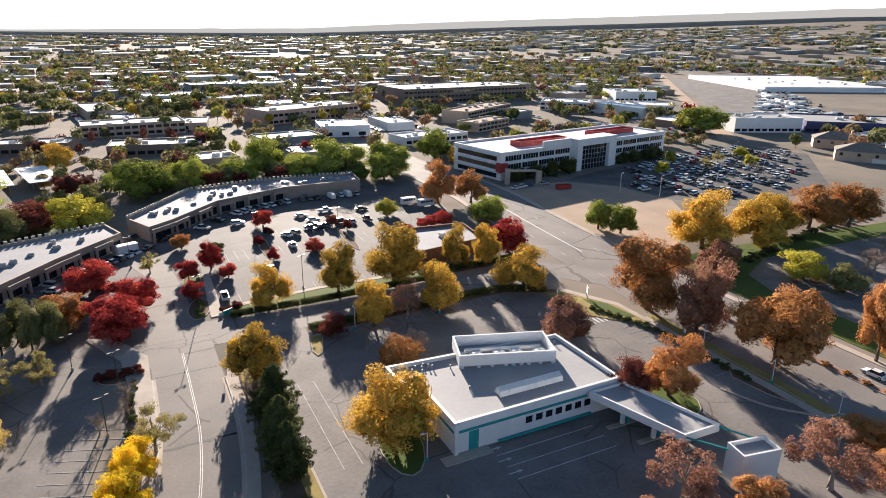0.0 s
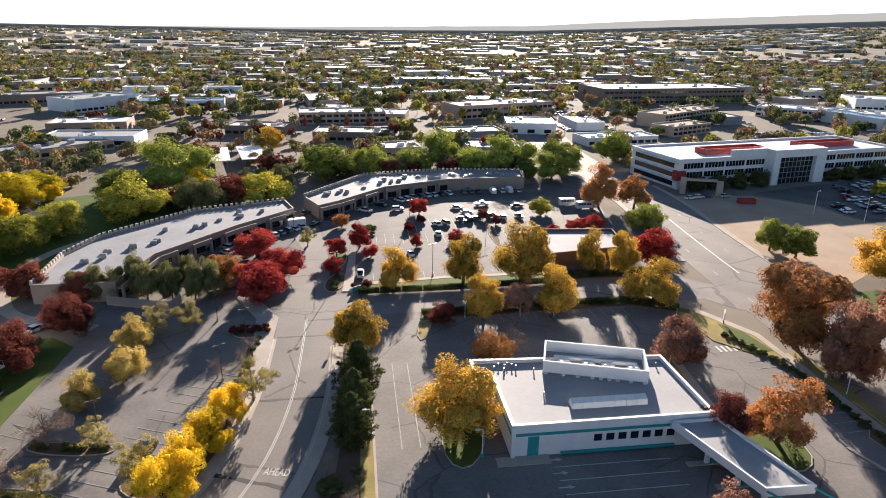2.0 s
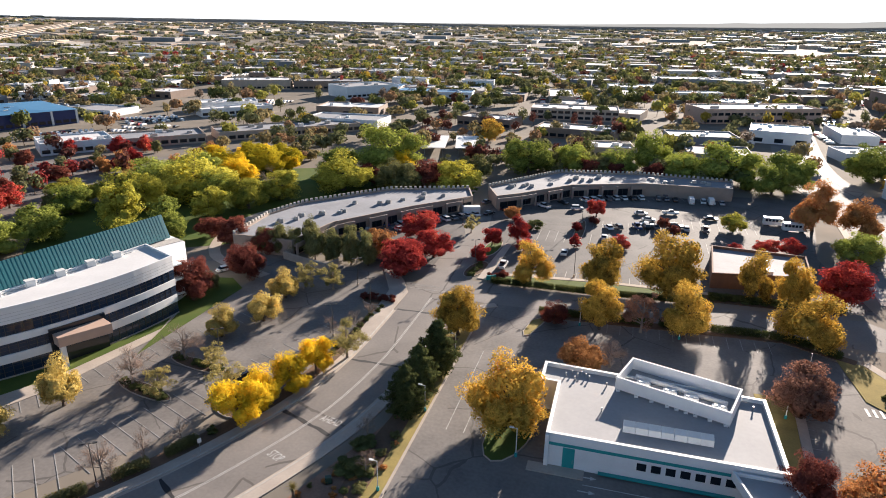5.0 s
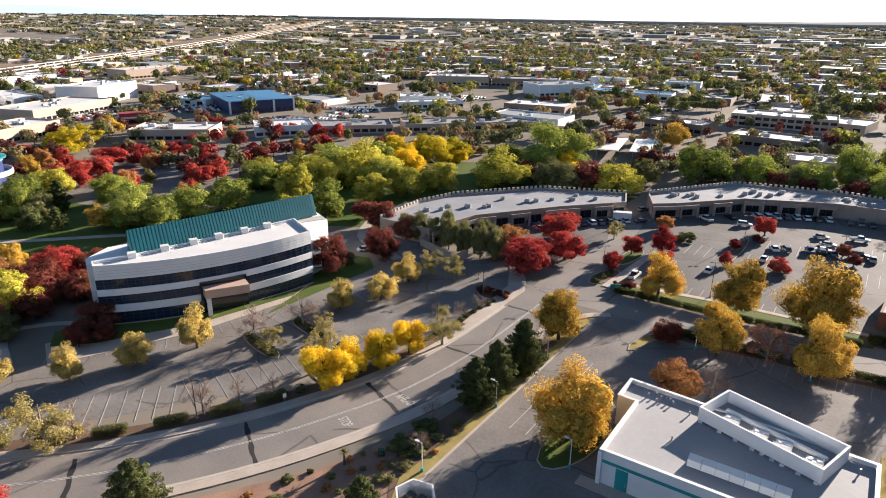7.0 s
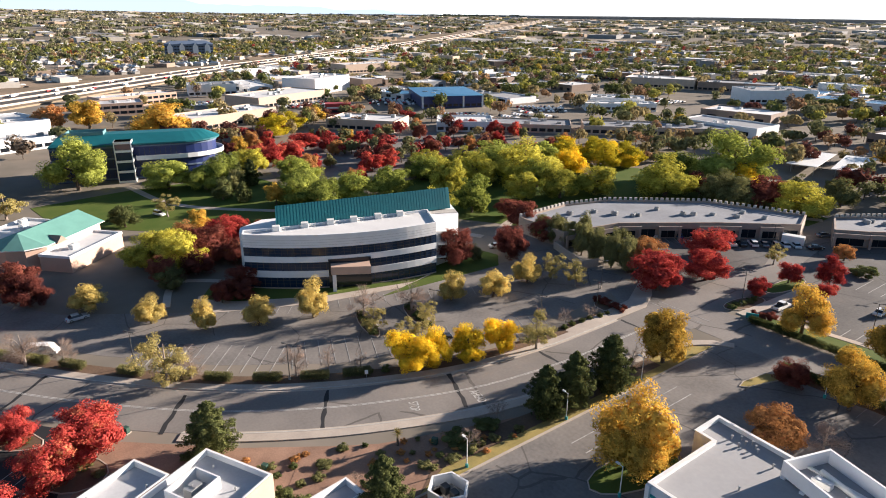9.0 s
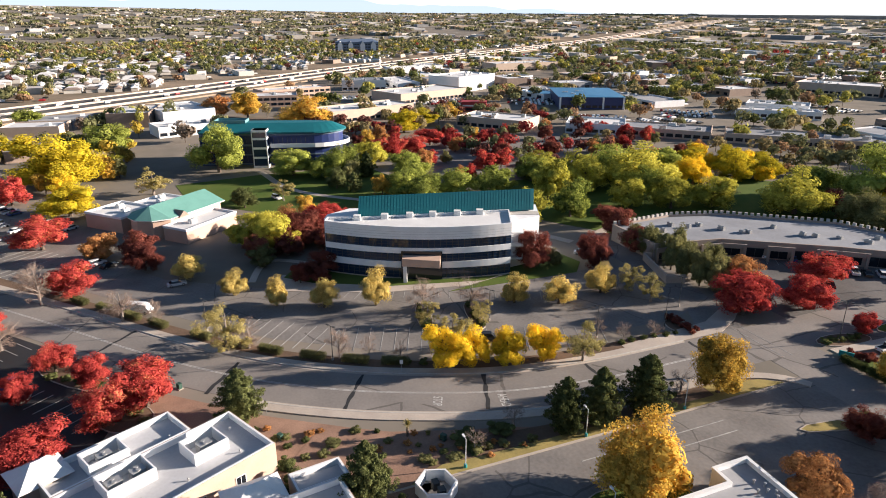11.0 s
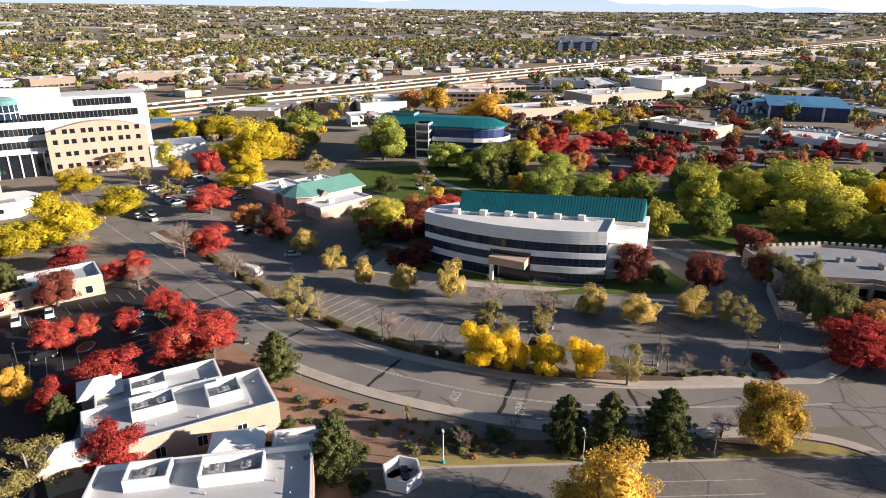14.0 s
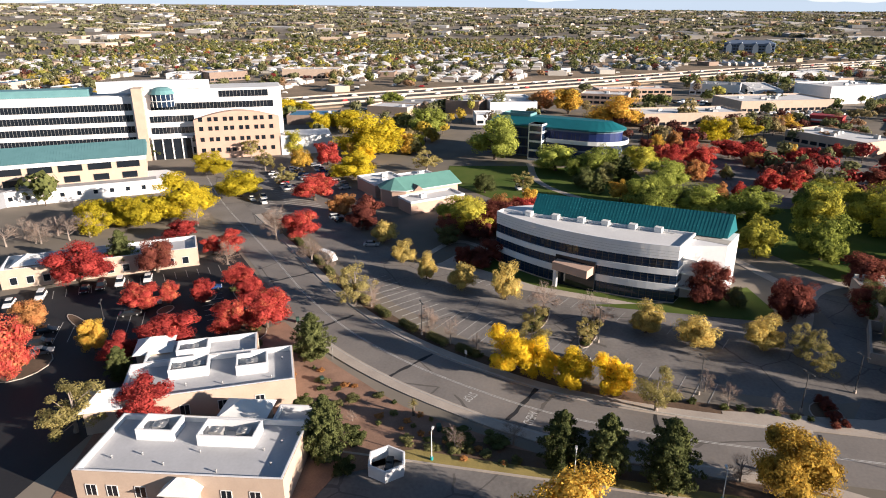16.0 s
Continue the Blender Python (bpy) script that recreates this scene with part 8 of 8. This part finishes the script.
city = thing("city_buildings", 0, 0, 0, "many low far buildings with pale walls and flat roofs", "buildings", "", "stuff")
for k, s in walls.items():
    part("walls", lifted(s), WALLMAT[k], city)["kind"] = "stuff"
for k, s in roofs.items():
    part("roofs", lifted(s), ROOFMAT[k], city)["kind"] = "stuff"
part("windows", glazing, GLASS, city)["kind"] = "stuff"
part("rooftop_units", units, WHITEMETAL, city)["kind"] = "stuff"
traffic = thing("far_cars", 0, 0, 0, "many small far cars in lots and on the motorway", "cars", "", "stuff")
for k, c in (("light", "white"), ("dark", "black"), ("red", "red")):
    part("car_bodies", lifted(autos[k]), CARPAINT[c], traffic)["kind"] = "stuff"

FARLEAF = {}
# far leaf colours are muted; the first has distance haze painted in
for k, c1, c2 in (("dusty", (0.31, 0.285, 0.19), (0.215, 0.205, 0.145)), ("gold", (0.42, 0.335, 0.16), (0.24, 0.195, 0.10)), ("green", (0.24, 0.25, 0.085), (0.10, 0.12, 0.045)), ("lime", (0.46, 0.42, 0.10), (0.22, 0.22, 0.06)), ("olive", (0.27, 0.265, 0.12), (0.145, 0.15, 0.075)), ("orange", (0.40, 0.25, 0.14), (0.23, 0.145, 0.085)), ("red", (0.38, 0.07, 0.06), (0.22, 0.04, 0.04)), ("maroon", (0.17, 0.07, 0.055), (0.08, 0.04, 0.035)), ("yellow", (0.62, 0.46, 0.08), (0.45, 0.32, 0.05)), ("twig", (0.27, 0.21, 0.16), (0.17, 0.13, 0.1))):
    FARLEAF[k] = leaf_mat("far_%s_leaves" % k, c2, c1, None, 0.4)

# open tan land along the far side of the motorway
structure("open_land", lifted_band(hw, 32, 165, -0.1, 0.06), OPENLAND, "bare tan open land along the motorway", "land")

# far trees: clumps of leaves, gathered by colour
FAR = {k: [] for k in ("dusty", "gold", "green", "lime", "olive", "orange", "red", "maroon", "yellow", "twig")}
for x, y, res in spots:
    if keep_clear(x, y, 0) or inside(YARD, x, y) or hw_distance(x, y) < 40:
        continue
    k = rf.choices(("gold", "green", "lime", "olive", "orange", "red", "maroon", "yellow", "twig"), (13, 22, 9, 36, 5, 0.4 if res else 2.0, 2, 2, 6))[0]
    FAR[k].append((x, y, rf.uniform(6, 13), rf.uniform(3.4, 7.0), 230 if math.hypot(x, y) < 560 else 110 if math.hypot(x, y) < 850 else 44))
for n in range(19000):
    a = radians(rf.uniform(-140, 66))
    r = math.sqrt(rf.uniform(1200 ** 2, 4700 ** 2))
    x, y = r * math.sin(a), r * math.cos(a)
    if a > -0.8 and r > 3900:
        continue
    if hw_distance(x, y) > 60 and (math.degrees(a) < -50 or rf.random() < 0.75):
        # the share of crowns with painted haze grows with distance
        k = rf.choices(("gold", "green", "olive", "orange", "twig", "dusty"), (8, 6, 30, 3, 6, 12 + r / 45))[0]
        w = rf.uniform(1, 2.6)
        if noise.noise((x * 0.004, y * 0.004, 2.0)) < -0.12:
            continue
        # past 2000 m crowns are low and wide so their shading shows less
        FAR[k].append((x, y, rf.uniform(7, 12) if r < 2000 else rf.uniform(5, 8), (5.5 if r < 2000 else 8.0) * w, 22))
for x0, x1, y0, y1, n, kinds in ((-150, -90, 262, 330, 22, ("olive", "gold", "orange")), (-20, 100, 275, 300, 26, ("olive", "maroon", "green")), (345, 520, 60, 200, 50, ("gold", "olive", "orange")), (-235, -150, 150, 250, 36, ("gold", "olive", "red", "maroon")), (-330, -245, 100, 270, 60, ("orange", "red", "gold", "olive", "maroon")), (-300, -205, -60, 20, 26, ("yellow", "gold", "olive")), (-90, 30, 300, 420, 50, ("olive", "gold", "maroon", "orange")), (150, 340, 268, 330, 34, ("lime", "olive", "gold")), (60, 230, 440, 620, 70, ("yellow", "gold", "orange", "olive"))):
    for k in range(n):
        FAR[rf.choice(kinds)].append((rf.uniform(x0, x1), rf.uniform(y0, y1), rf.uniform(5, 11), rf.uniform(3, 5), 210))
boles = Shape()
grove = thing("far_trees", 0, 0, 0, "countless far trees in green, gold and rust", "trees", "", "stuff")
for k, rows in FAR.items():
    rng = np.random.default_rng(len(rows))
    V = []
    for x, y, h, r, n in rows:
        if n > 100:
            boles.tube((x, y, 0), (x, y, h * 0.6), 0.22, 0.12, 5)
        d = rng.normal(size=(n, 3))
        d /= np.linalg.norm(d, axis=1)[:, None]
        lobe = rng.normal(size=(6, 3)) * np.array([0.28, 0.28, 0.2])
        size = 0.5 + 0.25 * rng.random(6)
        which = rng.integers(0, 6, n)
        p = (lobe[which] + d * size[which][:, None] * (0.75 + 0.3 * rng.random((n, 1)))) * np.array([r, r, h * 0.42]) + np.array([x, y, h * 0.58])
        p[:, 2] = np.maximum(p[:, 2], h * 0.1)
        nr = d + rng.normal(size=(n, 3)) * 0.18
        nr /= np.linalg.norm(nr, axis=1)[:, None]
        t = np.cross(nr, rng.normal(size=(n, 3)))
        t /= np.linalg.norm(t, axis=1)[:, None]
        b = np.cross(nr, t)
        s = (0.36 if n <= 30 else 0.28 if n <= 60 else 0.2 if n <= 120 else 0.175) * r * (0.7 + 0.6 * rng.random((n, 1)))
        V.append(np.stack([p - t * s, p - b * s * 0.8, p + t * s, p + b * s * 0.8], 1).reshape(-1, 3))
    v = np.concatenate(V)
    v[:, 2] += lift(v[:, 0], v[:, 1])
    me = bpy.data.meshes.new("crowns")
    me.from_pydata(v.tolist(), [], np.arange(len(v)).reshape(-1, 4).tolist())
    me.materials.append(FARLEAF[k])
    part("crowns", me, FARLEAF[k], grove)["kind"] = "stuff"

part("boles", boles, BARK, grove)["kind"] = "stuff"

# hills on the horizon: near-black backdrop sheets whose haze is an emitted colour
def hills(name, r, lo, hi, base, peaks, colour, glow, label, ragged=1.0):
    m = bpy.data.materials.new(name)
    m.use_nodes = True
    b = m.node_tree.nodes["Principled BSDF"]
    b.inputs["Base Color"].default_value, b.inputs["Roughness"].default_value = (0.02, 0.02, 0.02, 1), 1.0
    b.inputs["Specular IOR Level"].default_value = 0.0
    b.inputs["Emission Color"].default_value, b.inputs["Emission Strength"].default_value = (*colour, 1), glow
    s = Shape()
    n = int(hi - lo) * 2
    vs = []
    for k in range(n + 1):
        deg = lo + (hi - lo) * k / n
        a, q = radians(deg), deg * 1.15
        h = float(np.interp(deg, [b[0] for b in base], [b[1] for b in base])) + 3 * noise.noise((q * 0.5, r * 0.01, 0))
        for az, wd, ht in peaks:
            f = (deg - az) / wd
            h += ht * max(0, 1 - f * f) * (1 + ragged * (0.45 * noise.noise((q * 0.23, 7, az)) + 0.25 * noise.noise((q * 0.7, 2, az))))
        vs += [(r * math.sin(a), r * math.cos(a), -5), (r * math.sin(a), r * math.cos(a), h)]
    s.add(vs, [(2 * k, 2 * k + 2, 2 * k + 3, 2 * k + 1) for k in range(n)])
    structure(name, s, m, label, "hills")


RIDGE = ((-60, 57), (-50, 56), (-30, 52), (-16, 46), (-4, 48), (5, 62), (15, 74), (23, 112), (32, 146), (46, 190), (57, 224), (80, 260))
hills("backdrop", 4880, -60, 78, RIDGE, (), (0.43, 0.415, 0.40), 0.36, "long low mesa backdrop on the horizon, glowing haze grey")
hills("backdrop_2", 4900, -152, -40, ((-152, 140), (-112, 124), (-80, 78), (-62, 62), (-40, 40)), ((-124, 9, 80), (-112, 8, 70), (-101, 7, 110), (-92, 8, 60), (-81, 9, 95), (-70, 9, 60), (-60, 7, 36)), (0.56, 0.66, 0.80), 0.44, "far mountain backdrop glowing pale haze blue", 1.0)


# bright hazy sky low over the horizon
haze = bpy.data.materials.new("hazy_sky")
haze.use_nodes = True
hb = haze.node_tree.nodes["Principled BSDF"]
hb.inputs["Base Color"].default_value, hb.inputs["Roughness"].default_value = (0, 0, 0, 1), 1.0
hb.inputs["Specular IOR Level"].default_value = 0.0
hb.inputs["Emission Color"].default_value, hb.inputs["Emission Strength"].default_value = (0.93, 0.96, 1.0, 1), 0.4
s = Shape()
pts = [(4920 * math.sin(radians(-156 + 4 * k)), 4920 * math.cos(radians(-156 + 4 * k))) for k in range(60)]
s.add([(x, y, z) for z in (-10, 330) for x, y in pts], [(k, k + 1, k + 61, k + 60) for k in range(59)])
structure("backdrop_sky", s, haze, "bright white hazy sky low over the horizon", "sky")
